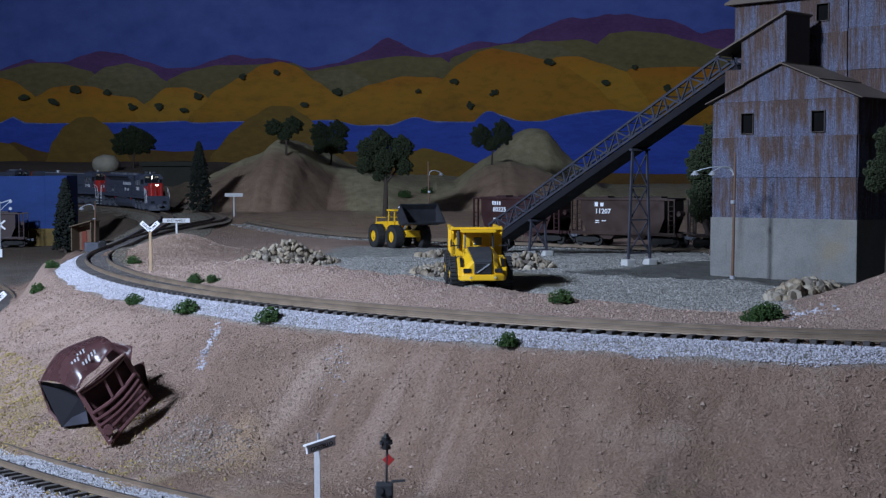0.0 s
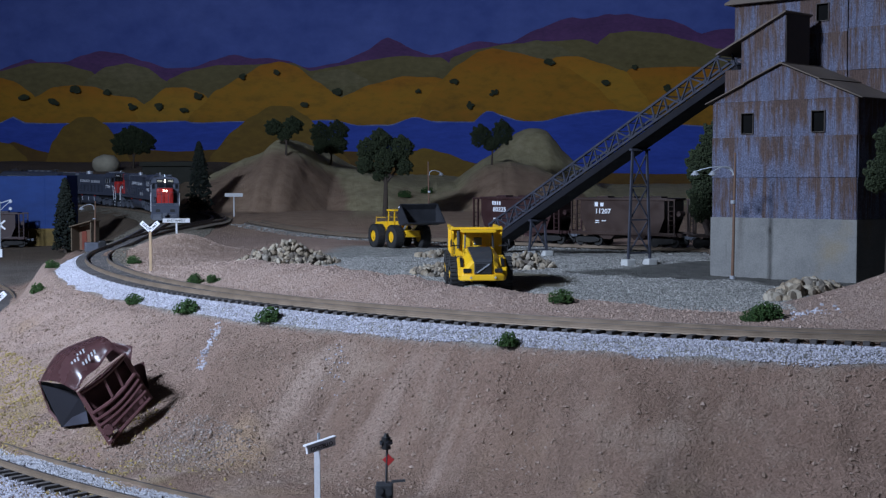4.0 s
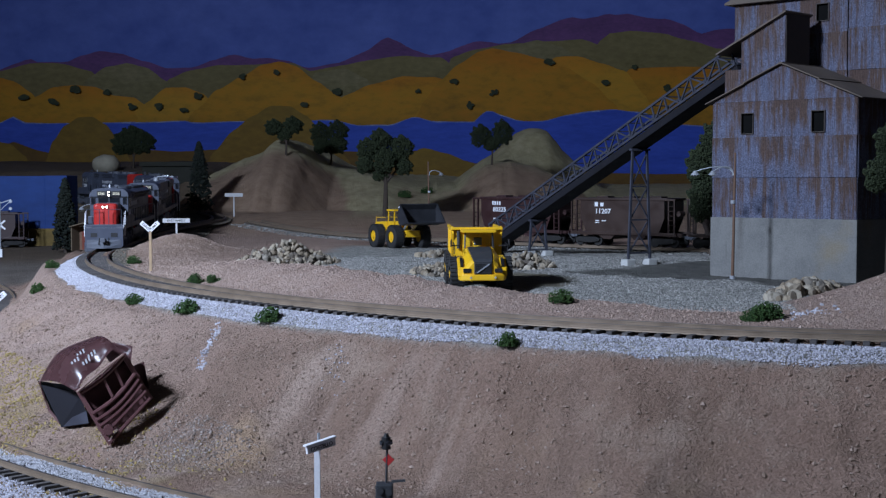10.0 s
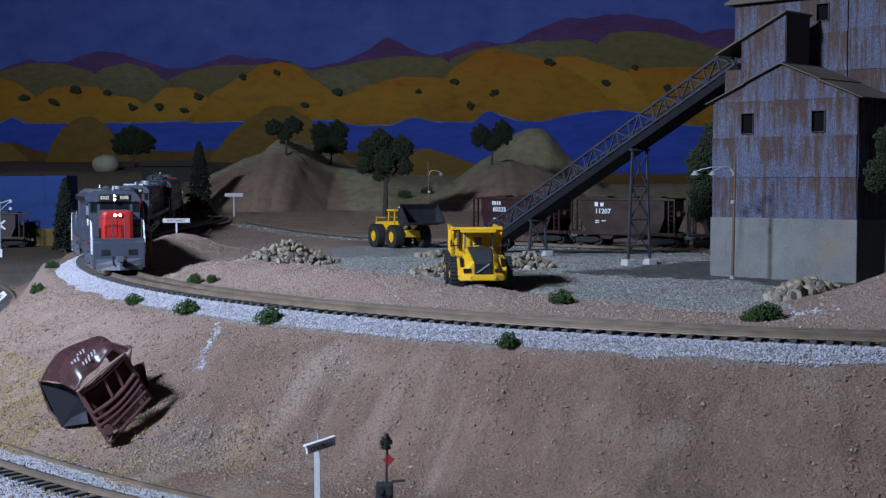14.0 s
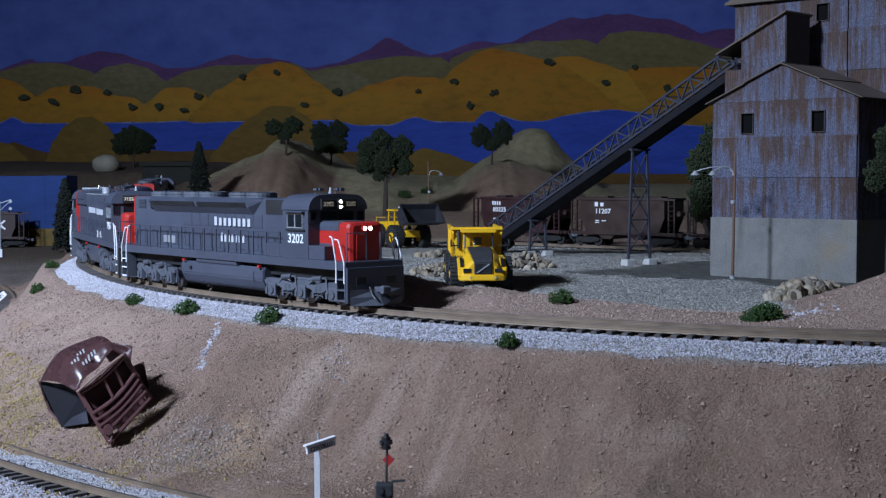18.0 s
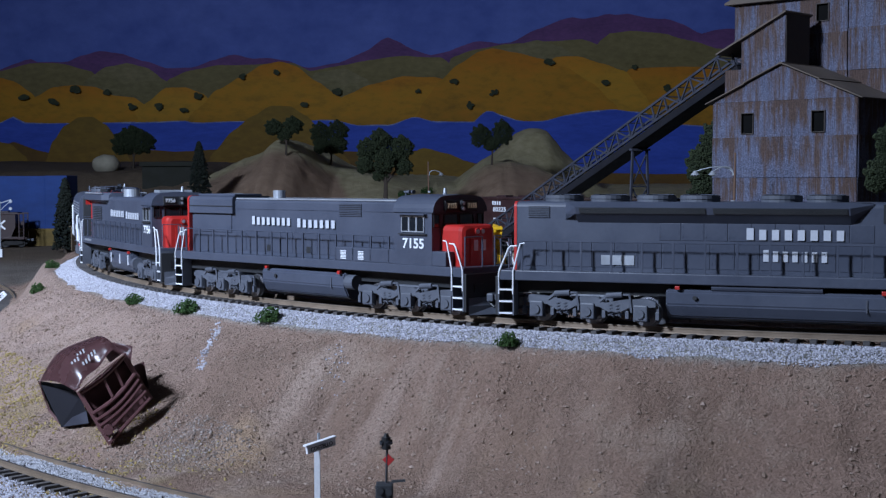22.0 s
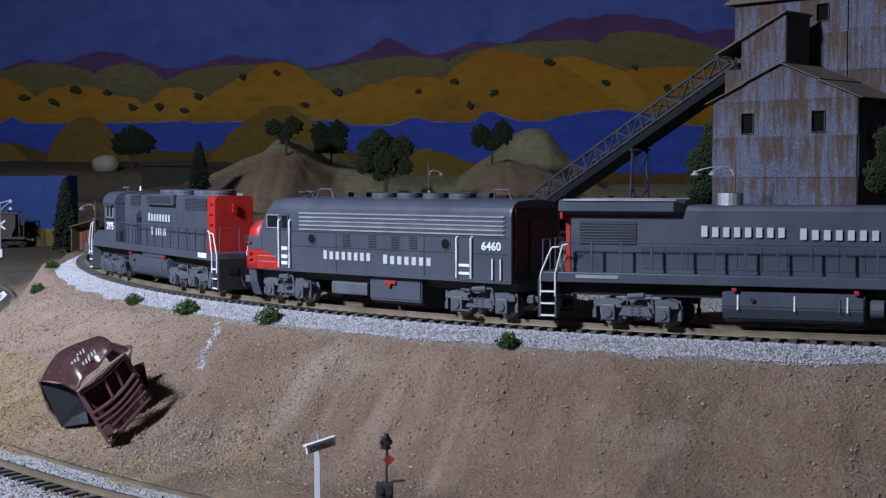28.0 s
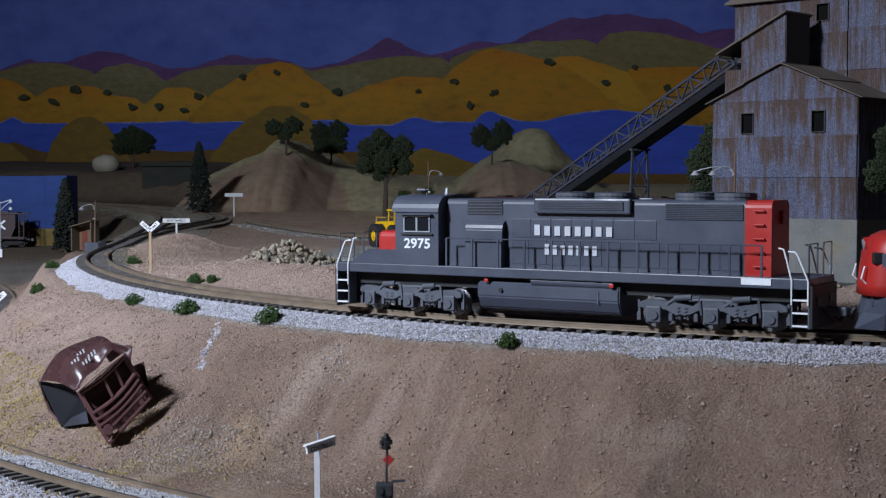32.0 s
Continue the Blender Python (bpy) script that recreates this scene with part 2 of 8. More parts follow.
# ---- ground ----
def ground_material():
    n = Nodes("layout_ground")

    def mask(name):
        a = n.t.nodes.new("ShaderNodeAttribute")
        a.attribute_name = name
        return a.outputs["Fac"]
    big, mid, fine = n.noise(9, 5), n.noise(60, 5, 0.65), n.noise(900, 5, 0.75)
    dirt = n.ramp(big, [(0.3, (0.239, 0.146, 0.105)), (0.55, (0.292, 0.186, 0.139)), (0.75, (0.350, 0.238, 0.187))])
    dirt = n.mix(0.45, dirt, n.ramp(mid, [(0.32, (0.176, 0.105, 0.075)), (0.68, (0.375, 0.254, 0.198))]))
    dirt = n.mix(0.40, dirt, n.ramp(fine, [(0.32, (0.117, 0.070, 0.048)), (0.68, (0.457, 0.321, 0.257))]))
    wash = n.noise(26, 5, 0.6, stretch=(1.0, 0.25, 0.18))
    dirt = n.mix(mask("streak"), dirt, n.mix(0.3, n.ramp(wash, [(0.30, (0.136, 0.083, 0.056)), (0.52, (0.229, 0.147, 0.106)), (0.72, (0.341, 0.249, 0.203))]), n.ramp(fine, [(0.32, (0.082, 0.051, 0.036)), (0.68, (0.350, 0.245, 0.194))])))
    blush = n.mix(0.4, n.ramp(mid, [(0.3, (0.345, 0.230, 0.182)), (0.7, (0.462, 0.333, 0.277))]), n.ramp(fine, [(0.32, (0.202, 0.130, 0.098)), (0.68, (0.524, 0.405, 0.348))]))
    patch = n.noise(22, 6, 0.7)
    dirt = n.mix(n.ramp(patch, [(0.52, (0, 0, 0)), (0.66, (0.810, 0.795, 0.772))]), dirt, n.ramp(fine, [(0.3, (0.221, 0.154, 0.111)), (0.7, (0.454, 0.339, 0.270))]))
    dirt = n.mix(n.ramp(patch, [(0.34, (0.540, 0.530, 0.515)), (0.46, (0, 0, 0))]), dirt, n.ramp(fine, [(0.3, (0.092, 0.058, 0.041)), (0.7, (0.232, 0.157, 0.113))]))
    dirt = n.mix(mask("wash"), dirt, n.ramp(fine, [(0.3, (0.300, 0.212, 0.166)), (0.7, (0.520, 0.400, 0.335))]))
    # dark slope patches, which also carry the painted falloff to the right
    dirt = n.mix(mask("slope_dark"), dirt, n.ramp(fine, [(0.3, (0.066, 0.044, 0.033)), (0.7, (0.178, 0.126, 0.096))]))
    dirt = n.mix(mask("strip"), dirt, blush)
    clay = n.ramp(mid, [(0.3, (0.270, 0.176, 0.112)), (0.7, (0.420, 0.290, 0.196))])
    dirt = n.mix(mask("clay"), dirt, clay)
    vor = n.node("ShaderNodeTexVoronoi", Scale=520.0)
    n.link(n.co.outputs["Object"], vor.inputs["Vector"])
    grit = n.ramp(vor.outputs["Color"], [(0.2, (0.112, 0.112, 0.110)), (0.5, (0.300, 0.294, 0.268)), (0.8, (0.525, 0.512, 0.476))])
    gravel = n.mix(0.5, grit, n.ramp(mid, [(0.35, (0.237, 0.231, 0.213)), (0.7, (0.375, 0.369, 0.342))]))
    straw = n.ramp(fine, [(0.3, (0.15, 0.110, 0.055)), (0.65, (0.37, 0.28, 0.125))])
    tar = n.ramp(mid, [(0.3, (0.082, 0.080, 0.074)), (0.7, (0.135, 0.131, 0.120))])
    sand = n.ramp(mid, [(0.3, (0.350, 0.305, 0.165)), (0.7, (0.540, 0.480, 0.290))])
    col = n.mix(mask("gravel"), dirt, gravel)
    col = n.mix(mask("straw"), col, straw)
    col = n.mix(mask("tar"), col, tar)
    col = n.mix(mask("sand"), col, sand)
    # brown earth, darkened in its colour for the dim far left
    col = n.mix(mask("dim_earth"), col, n.mix(0.4, n.ramp(mid, [(0.3, (0.085, 0.060, 0.042)), (0.7, (0.165, 0.122, 0.086))]), n.ramp(fine, [(0.3, (0.05, 0.036, 0.026)), (0.7, (0.20, 0.152, 0.11))])))
    col = n.mix(mask("olive_patch"), col, n.ramp(fine, [(0.3, (0.070, 0.060, 0.038)), (0.7, (0.225, 0.195, 0.130))]))
    lump = n.noise(210, 6, 0.72)
    n.bump(n.mix(0.30, lump, fine), 1.0, 0.0046)
    return n.done(col, 0.95, 0.0, 0.25)


GROUND = ground_material()
xs = np.concatenate([np.arange(-2.1, -0.46, 0.03), np.arange(-0.46, 0.40, 0.0026), np.arange(0.40, 2.11, 0.03)])
ys = np.concatenate([np.arange(0.30, 1.12, 0.0028), np.arange(1.12, 1.6, 0.006), np.arange(1.6, 1.94, 0.014), np.arange(1.94, 2.36, 0.006), np.arange(2.36, 3.32, 0.018)])
gx, gy = np.meshgrid(xs, ys)
gz = ground_z(gx, gy)
nx, ny = len(xs), len(ys)
ids = np.arange(nx * ny).reshape(ny, nx)
quads = np.stack([ids[:-1, :-1], ids[:-1, 1:], ids[1:, 1:], ids[1:, :-1]], -1).reshape(-1, 4)
gm = bpy.data.meshes.new("ground")
gm.from_pydata(np.stack([gx, gy, gz], -1).reshape(-1, 3).tolist(), [], quads.tolist())
gm.polygons.foreach_set("use_smooth", np.ones(len(quads), bool))
fx, fy = gx.ravel(), gy.ravel()
flat, fs = beside(fx, fy)
wob = 0.02 * fbm(fx, fy, 0.05, 21, 3)
yard = ease(-flat + wob, 0.082, 0.098) * ease(fx + wob, -0.115, -0.09) * (1 - ease(fy + wob, 1.33, 1.37)) * (1 - ease(hump(fx, fy, 0.252, 0.640, 0.078, 0.080, 1.0) + 2 * wob, 0.22, 0.32))
yard = np.maximum(yard, 0.9 * ease(flat, 0.011, 0.014) * (1 - ease(flat + 0.15 * wob, 0.029, 0.033)) * (fs > -0.95))
tar = ease(fx * 0.713 - fy * 0.70 + wob * 0.3, -0.62, -0.60) * ease(fx * 0.70 + fy * 0.713 + wob * 0.3, 0.735, 0.745) * (1 - ease(fx * 0.7 + fy * 0.713, 1.1, 1.12)) * (fy < 1.2)
road = ease(fx, -0.72, -0.68) * (1 - ease(fx + wob * 0.3, -0.375, -0.362)) * ease(fy, 1.22, 1.26) * (1 - ease(fy, 1.62, 1.66)) * 0.8
straw = ease(flat, 0.085, 0.150) * ease(-fx, 0.06, 0.16) * ease(fbm(fx, fy, 0.014, 31, 4), -0.15, 0.45) * (fs > -0.8) * 0.7
up = hill(fx, fy)[1]
# far-left brown earth, its tone lowered in place of missing lamplight
dim_earth = ease(-fx + wob, 0.27, 0.36) * ease(fy + wob, 1.34, 1.50) * (1 - 0.75 * ease(fx, -0.47, -0.42) * ease(fy, 1.95, 2.05))
# olive-brown patch on the gravel to the truck's right
olive_patch = ease(hump(fx, fy, 0.052, 0.880, 0.036, 0.080, 1.0) + 2.5 * wob, 0.30, 0.62) * 0.9
cap = ease(up + 1.6 * wob, 0.58, 0.78)
flank = ease(fx + 0.6 * wob + 0.212 - 0.068 * (1 - up), 0.0, 0.018) * (1 - ease(fx, -0.09, -0.06))
sand = ease(fy, 1.75, 2.1) * (0.15 + 0.85 * ease(fx, -0.47, -0.42)) * np.clip(cap + 0.8 * flank + 0.7 * hump(fx, 0, -0.02, 0, 0.06, 1, 1.0) * ease(up, 0.0, 0.2), 0, 1) * 0.9 * (1 - 0.7 * ease(fx, 0.02, 0.06) * (1 - ease(up, 0.80, 0.97)))
clay = ease(fy, 1.45, 1.75) * (1 - 0.4 * ease(fy, 2.5, 2.8)) * 0.7 + 0.5 * hump(fx, fy, -0.235, 1.215, 0.05, 0.07, 1.0) + 0.8 * hump(fx, fy, -0.088, 0.570, 0.013, 0.014, 1.0)
clay += 0.55 * ease(flat, 0.05, 0.07) * (fs > -0.7) * ease(fbm(fx, fy, 0.028, 59, 3), 0.22, 0.60)
strip = ease(-flat, 0.008, 0.016) * (1 - ease(-flat + wob, 0.085, 0.11)) * ease(fs, -0.46, -0.40)
# left slope: paler dirt colour stands in for stronger lamplight
strip = np.maximum(strip, 0.9 * ease(flat, 0.02, 0.04) * ease(-fs + wob, 0.02, 0.22) * (1 - ease(-fs, 0.60, 0.70)))
strip = np.maximum(strip, 0.9 * ease(-flat, 0.008, 0.016) * ease(hump(fx, fy, 0.252, 0.640, 0.078, 0.080, 1.0), 0.15, 0.3))
strip = np.maximum(strip, 0.8 * ease(hump(fx, fy, -0.235, 1.215, 0.040, 0.07, 1.0) + wob, 0.18, 0.45))
strip = np.maximum(strip, 0.55 * ease(-flat, 0.02, 0.05) * ease(-fx + wob, 0.08, 0.11) * (fy < 1.7))
streak = ease(flat, 0.028, 0.045) * (fs > -0.7) * np.clip(0.45 + 0.85 * fbm(fs, flat * 0.12, 0.030, 51, 4), 0, 1) * 0.85
face = ease(flat, 0.030, 0.040) * (fs > -0.7)
wash = face * ease(fbm(fs, flat * 0.10, 0.014, 53, 4) + 0.35 * fbm(fx, fy, 0.05, 54, 2), 0.10, 0.55) * 0.62
# dark patches grow rightwards: the lamp's falloff painted into the slope
slope_dark = face * ease(fbm(fs + 0.4 * flat, flat * 0.45, 0.045, 55, 4) - 0.2 * fbm(fs, flat * 0.1, 0.012, 56, 3), 0.18, 0.62) * 0.55 * (0.15 + 0.85 * ease(fx, -0.08, 0.10))
crack = np.abs(fbm(fs * 0.6 + 0.25 * flat, flat, 0.040, 57, 4))
slope_dark = np.maximum(slope_dark, face * 0.75 * (1 - ease(crack, 0.0, 0.055)) * ease(fbm(fx, fy, 0.06, 58, 2), -0.1, 0.3) * ease(fx, -0.06, 0.06))
for name, values in (("wash", wash), ("slope_dark", slope_dark), ("gravel", yard), ("tar", np.clip(tar + road, 0, 1)), ("straw", straw), ("sand", sand), ("streak", streak), ("clay", clay), ("strip", strip), ("olive_patch", olive_patch), ("dim_earth", dim_earth)):
    gm.attributes.new(name, "FLOAT", "POINT").data.foreach_set("value", values.astype(np.float32))
gm.materials.append(GROUND)
ground = tagged(new("ground", gm), "brown plaster scenery with dirt, gravel yard and a cut slope", "ground", kind="structure")

# ---- room round the layout ----
WALL = paint("room_wall_paint", (0.70, 0.72, 0.76), 0.8, wear=0.1, scale=4)
for name, dims in (("wall_west", (-2.3, -2.2, -2.0, 3.5, -1.2, 2.0)), ("wall_east", (2.2, 2.3, -2.0, 3.5, -1.2, 2.0)), ("wall_south", (-2.2, 2.2, -2.1, -2.0, -1.2, 2.0)),
                   ("wall_north", (-2.2, 2.2, 3.4, 3.5, -1.2, 2.0)), ("floor", (-2.3, 2.3, -2.1, 3.5, -1.3, -1.2)), ("ceiling", (-2.3, 2.3, -2.1, 3.5, 2.0, 2.1))):
    tagged(part(name, box(B(), *dims), WALL), "plain dim painted room surface", "wall" if "wall" in name else name, kind="structure")
tagged(part("layout_fascia", box(B(), -2.1, 2.1, 0.26, 0.30, -0.5, -0.07), paint("fascia_board", (0.12, 0.1, 0.08), 0.6)), "dark brown board along the layout's front edge", "board", kind="structure")


# ---- painted backdrop on the north wall ----
def mural_paint(name, lo, hi, scale=4.0, stretch=(1, 1, 2.5)):
    n = Nodes(name)
    f = n.noise(scale, 6, 0.65, stretch=stretch)
    g = n.noise(scale * 9, 4, 0.6, stretch=stretch)
    deep = tint(lo, 0.72)
    col = n.mix(0.35, n.ramp(f, [(0.28, deep), (0.46, lo), (0.72, hi)]), n.ramp(g, [(0.3, deep), (0.7, hi)]))
    return n.done(col, 0.7, 0.0, 0.3)


WALL_Y = 3.33
backdrop = root("painted_backdrop", pose(0, WALL_Y, 0), "painted wall backdrop of golden hills, blue lake and purple mountains", "backdrop", kind="structure")


def at_wall(px, py):
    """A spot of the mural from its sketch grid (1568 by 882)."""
    return (px - 784) * 0.0013753, 0.0605 + (318.2 - py) * 0.0013753


def ridge(name, ctrl, low, material, depth, wobble=0.004, seed=0, x0=-620, x1=2180, n=260):
    """A painted band: its upper edge runs smoothly through ctrl, its lower edge lies at low."""
    cx = [c[0] for c in ctrl]
    cy = [c[1] for c in ctrl]
    px = np.linspace(x0, x1, n)
    k = np.clip(np.searchsorted(cx, px) - 1, 0, len(cx) - 2)
    a, b = np.array(cx)[k], np.array(cx)[k + 1]
    t = np.clip((px - a) / (b - a), 0, 1)
    t = 0.5 * t + 0.5 * t * t * (3 - 2 * t)
    py = np.array(cy)[k] * (1 - t) + np.array(cy)[k + 1] * t
    bm = B()
    top, bot = [], []
    for i in range(n):
        x, z = at_wall(px[i], py[i])
        z += wobble * float(fbm(px[i], seed * 9.0, 30, seed, 3))
        zl = at_wall(0, low)[1]
        top.append(bm.verts.new((x, -depth, max(z, zl + 0.001))))
        bot.append(bm.verts.new((x, -depth, zl)))
    for i in range(n - 1):
        bm.faces.new((bot[i], bot[i + 1], top[i + 1], top[i]))
    return part(name, bm, material, backdrop)


SKY = mural_paint("mural_sky", (0.080, 0.130, 0.48), (0.160, 0.226, 0.64), 1.8, (1, 1, 1.4))
PURPLE = mural_paint("mural_purple", (0.118, 0.052, 0.165), (0.200, 0.085, 0.250), 9)
LAKE = mural_paint("mural_lake", (0.034, 0.080, 0.48), (0.054, 0.115, 0.62), 5, (1, 1, 4))
FOAM = mural_paint("mural_foam", (0.06, 0.11, 0.42), (0.45, 0.50, 0.62), 40, (1, 1, 1))
SHRUB = mural_paint("mural_shrub", (0.030, 0.039, 0.021), (0.068, 0.083, 0.033), 60)


def hill_paint(name, foot, flank, brow, scale=3.2):
    """Brushed hill paint: each painted hill runs from one tone at its foot to another at its brow."""
    n = Nodes(name)
    sep = n.t.nodes.new("ShaderNodeSeparateXYZ")
    n.link(n.co.outputs["Generated"], sep.inputs[0])
    sweep_noise = n.noise(scale, 6, 0.62, stretch=(1.0, 1.0, 1.7))
    blend = n.t.nodes.new("ShaderNodeMath")
    blend.operation = "MULTIPLY_ADD"
    n.link(sweep_noise, blend.inputs[0])
    blend.inputs[1].default_value = 0.9
    n.link(sep.outputs[2], blend.inputs[2])
    col = n.ramp(n.mix(1.0, blend.outputs[0], (0.68, 0.68, 0.68), "MULTIPLY"), [(0.28, foot), (0.52, flank), (0.74, tint(flank, 1.10)), (0.92, brow)])
    brush = n.noise(scale * 8, 5, 0.65, stretch=(1.0, 1.0, 2.2))
    return n.mix(0.42, col, n.ramp(brush, [(0.30, tint(foot, 0.95)), (0.50, flank), (0.72, tint(brow, 1.2))])), n


def hill_material(name, foot, flank, brow, scale=3.2):
    col, n = hill_paint(name, foot, flank, brow, scale)
    return n.done(col, 0.7, 0.0, 0.3)


OLIVE = hill_material("mural_olive", (0.090, 0.074, 0.030), (0.165, 0.135, 0.054), (0.215, 0.178, 0.078), 6)
OLIVE_PALE = hill_material("mural_pale_olive", (0.070, 0.060, 0.026), (0.170, 0.146, 0.066), (0.240, 0.205, 0.108), 7)
GOLD = hill_material("mural_gold", (0.150, 0.092, 0.014), (0.425, 0.208, 0.015), (0.500, 0.178, 0.012))
GOLD_LIGHT = hill_material("mural_light_gold", (0.175, 0.108, 0.018), (0.455, 0.236, 0.021), (0.520, 0.205, 0.015))
GOLD_DEEP = hill_material("mural_deep_gold", (0.145, 0.088, 0.013), (0.410, 0.192, 0.014), (0.490, 0.166, 0.012))
OCHRE = hill_material("mural_ochre", (0.090, 0.048, 0.012), (0.190, 0.108, 0.016), (0.240, 0.150, 0.024), 5)
OCHRE_DARK = hill_material("mural_dark_ochre", (0.060, 0.030, 0.012), (0.120, 0.062, 0.014), (0.150, 0.084, 0.016), 5)
bm = B()
box(bm, -2.15, 2.15, 0.0, 0.03, -0.15, 1.35)
part("sky", bm, SKY, backdrop)
ridge("mountain_range", [(-620, 90), (-300, 70), (0, 125), (40, 110), (58, 103), (75, 110), (120, 111), (150, 98), (180, 91), (215, 95), (260, 110), (300, 121), (345, 120), (380, 108), (415, 97),
      (450, 105), (480, 103), (510, 108), (545, 122), (600, 112), (650, 92), (680, 71), (690, 68), (705, 75), (730, 88), (765, 99), (790, 95), (815, 84), (845, 76), (880, 80), (905, 76), (950, 55),
      (1000, 35), (1012, 33), (1030, 37), (1060, 33), (1072, 27), (1090, 30), (1110, 28), (1150, 36), (1175, 36), (1200, 45), (1240, 63), (1270, 56), (1310, 55), (1400, 90), (1700, 60), (2180, 110)], 230, PURPLE, 0.002, 0.0035, 1)


def dome(name, pts, material, depth, seed, low=232.0):
    """One painted hill, from its left foot over its brow to its right foot."""
    return ridge(name, pts, low, material, depth, 0.0022, seed, pts[0][0], pts[-1][0], 70)


for k, (mat, pts) in enumerate((
        (OLIVE, [(-620, 160), (-300, 112), (0, 126), (60, 113), (110, 112), (165, 125), (200, 160), (215, 232)]), (OLIVE, [(280, 232), (300, 140), (340, 125), (390, 117), (440, 115), (520, 112), (560, 130), (600, 232)]),
        (OLIVE_PALE, [(110, 232), (160, 138), (195, 118), (228, 112), (262, 120), (300, 145), (330, 232)]), (OLIVE, [(480, 232), (545, 128), (610, 117), (660, 107), (710, 101), (780, 103), (830, 140), (850, 232)]),
        (OLIVE_PALE, [(520, 232), (560, 130), (610, 122), (650, 140), (690, 232)]), (OLIVE, [(760, 232), (800, 103), (840, 90), (900, 80), (960, 76), (1030, 72), (1080, 90), (1140, 232)]),
        (OLIVE_PALE, [(840, 232), (880, 90), (950, 74), (990, 84), (1050, 130), (1070, 232)]), (OLIVE, [(1010, 232), (1050, 82), (1075, 63), (1120, 58), (1170, 62), (1220, 75), (1270, 90), (1400, 92), (2180, 110)]))):
    dome("olive_hill", pts, mat, 0.0030 + 0.0002 * k, 20 + k)
for k, (mat, pts) in enumerate((
        (GOLD, [(-620, 170), (-300, 140), (-60, 160), (0, 136), (32, 145), (62, 164), (82, 190), (92, 232)]), (GOLD_LIGHT, [(190, 232), (205, 170), (240, 172), (262, 186), (280, 232)]), (GOLD_DEEP, [(1080, 232), (1100, 126), (1150, 122), (1250, 120), (1400, 130), (1700, 120), (2180, 140)]),
        (GOLD, [(22, 232), (45, 198), (70, 170), (100, 154), (135, 150), (172, 154), (208, 170), (238, 196), (262, 232)]), (GOLD_LIGHT, [(235, 232), (262, 182), (298, 156), (332, 155), (362, 166), (392, 198), (410, 232)]),
        (GOLD_LIGHT, [(940, 232), (962, 116), (985, 103), (1020, 102), (1062, 114), (1104, 128), (1140, 170), (1165, 232)]), (GOLD, [(318, 232), (350, 194), (388, 160), (430, 136), (468, 116), (500, 110), (526, 118), (562, 145), (602, 172), (640, 204), (662, 232)]),
        (GOLD, [(535, 232), (570, 196), (612, 170), (660, 150), (716, 137), (772, 138), (815, 152), (850, 232)]), (GOLD_DEEP, [(728, 232), (752, 180), (778, 146), (812, 116), (848, 93), (872, 88), (912, 95), (955, 106), (1002, 122), (1046, 148), (1086, 184), (1112, 232)]))):
    dome("golden_hill", pts, mat, 0.0052 + 0.0002 * k, 40 + k)
SHORE = [(-620, 217), (0, 218), (30, 206), (48, 217), (120, 217), (260, 216), (330, 213), (345, 217), (430, 215), (590, 213), (640, 222), (690, 222), (735, 207), (770, 216), (840, 216), (850, 205), (865, 196), (890, 206), (920, 215), (960, 216),
         (1000, 205), (1050, 198), (1085, 195), (1130, 200), (1200, 222), (1250, 225), (1400, 205), (2180, 212)]
ridge("shore_line", SHORE, 300, FOAM, 0.008, 0.0018, 4)
ridge("lake", [(x, y + 1.6) for x, y in SHORE], 420, LAKE, 0.010, 0.0018, 6)
for k, (mat, pts) in enumerate((
        (OCHRE_DARK, [(-620, 330), (-100, 300), (30, 250), (60, 262), (95, 275), (200, 268), (240, 262), (330, 268), (420, 262), (600, 268), (700, 272), (745, 262), (800, 278), (850, 292), (950, 300), (1100, 308), (1250, 310), (1500, 300), (2180, 280)]),
        (OCHRE, [(-420, 330), (-100, 262), (0, 250), (22, 253), (50, 275), (72, 330)]), (OCHRE, [(68, 330), (85, 285), (98, 250), (120, 222), (145, 207), (168, 206), (192, 220), (215, 250), (240, 290), (255, 330)]),
        (OCHRE, [(350, 330), (380, 270), (415, 232), (450, 205), (484, 188), (515, 188), (545, 205), (575, 240), (610, 275), (650, 330)]), (OCHRE, [(690, 330), (720, 275), (750, 262), (790, 272), (840, 290), (880, 330)]))):
    dome("near_shore_hill", pts, mat, 0.0120 + 0.0003 * k, 60 + k, 440.0)
for i, (px, py) in enumerate([(100, 180), (140, 158), (195, 165), (240, 190), (287, 188), (330, 195), (432, 138), (493, 130), (542, 186), (597, 163), (740, 163), (806, 147), (832, 188), (875, 165),
                              (972, 112), (1070, 150), (1120, 122), (1178, 158), (355, 172), (50, 172)]):
    x, z = at_wall(px, py)
    bm = B()
    k = 0.7 + 0.6 * random.random()
    for j in range(16):
        m = Matrix.Translation((x + random.gauss(0, 0.0030) * k, -0.0142 - 0.0003 * j, z + random.gauss(0, 0.0023) * k)) @ Matrix.Rotation(radians(90), 4, "X") @ Matrix.Diagonal((1, 0.8, 1, 1))
        bmesh.ops.create_circle(bm, cap_ends=True, segments=11, radius=random.uniform(0.0030, 0.0060) * k, matrix=m)
    part("painted_shrub", bm, SHRUB, backdrop)

# ---- tracks ----
RAIL = paint("weathered_rail", (0.22, 0.165, 0.120), 0.55, 0.35, wear=0.25, scale=90)
RAIL_TOP = paint("worn_rail_head", (0.20, 0.18, 0.165), 0.4, 0.8, wear=0.2, scale=90)
TIE = pieces("stained_ties", [(0.060, 0.055, 0.056), (0.085, 0.078, 0.078), (0.115, 0.104, 0.100), (0.070, 0.063, 0.062)], 0.9, 600, (1, 6, 1))
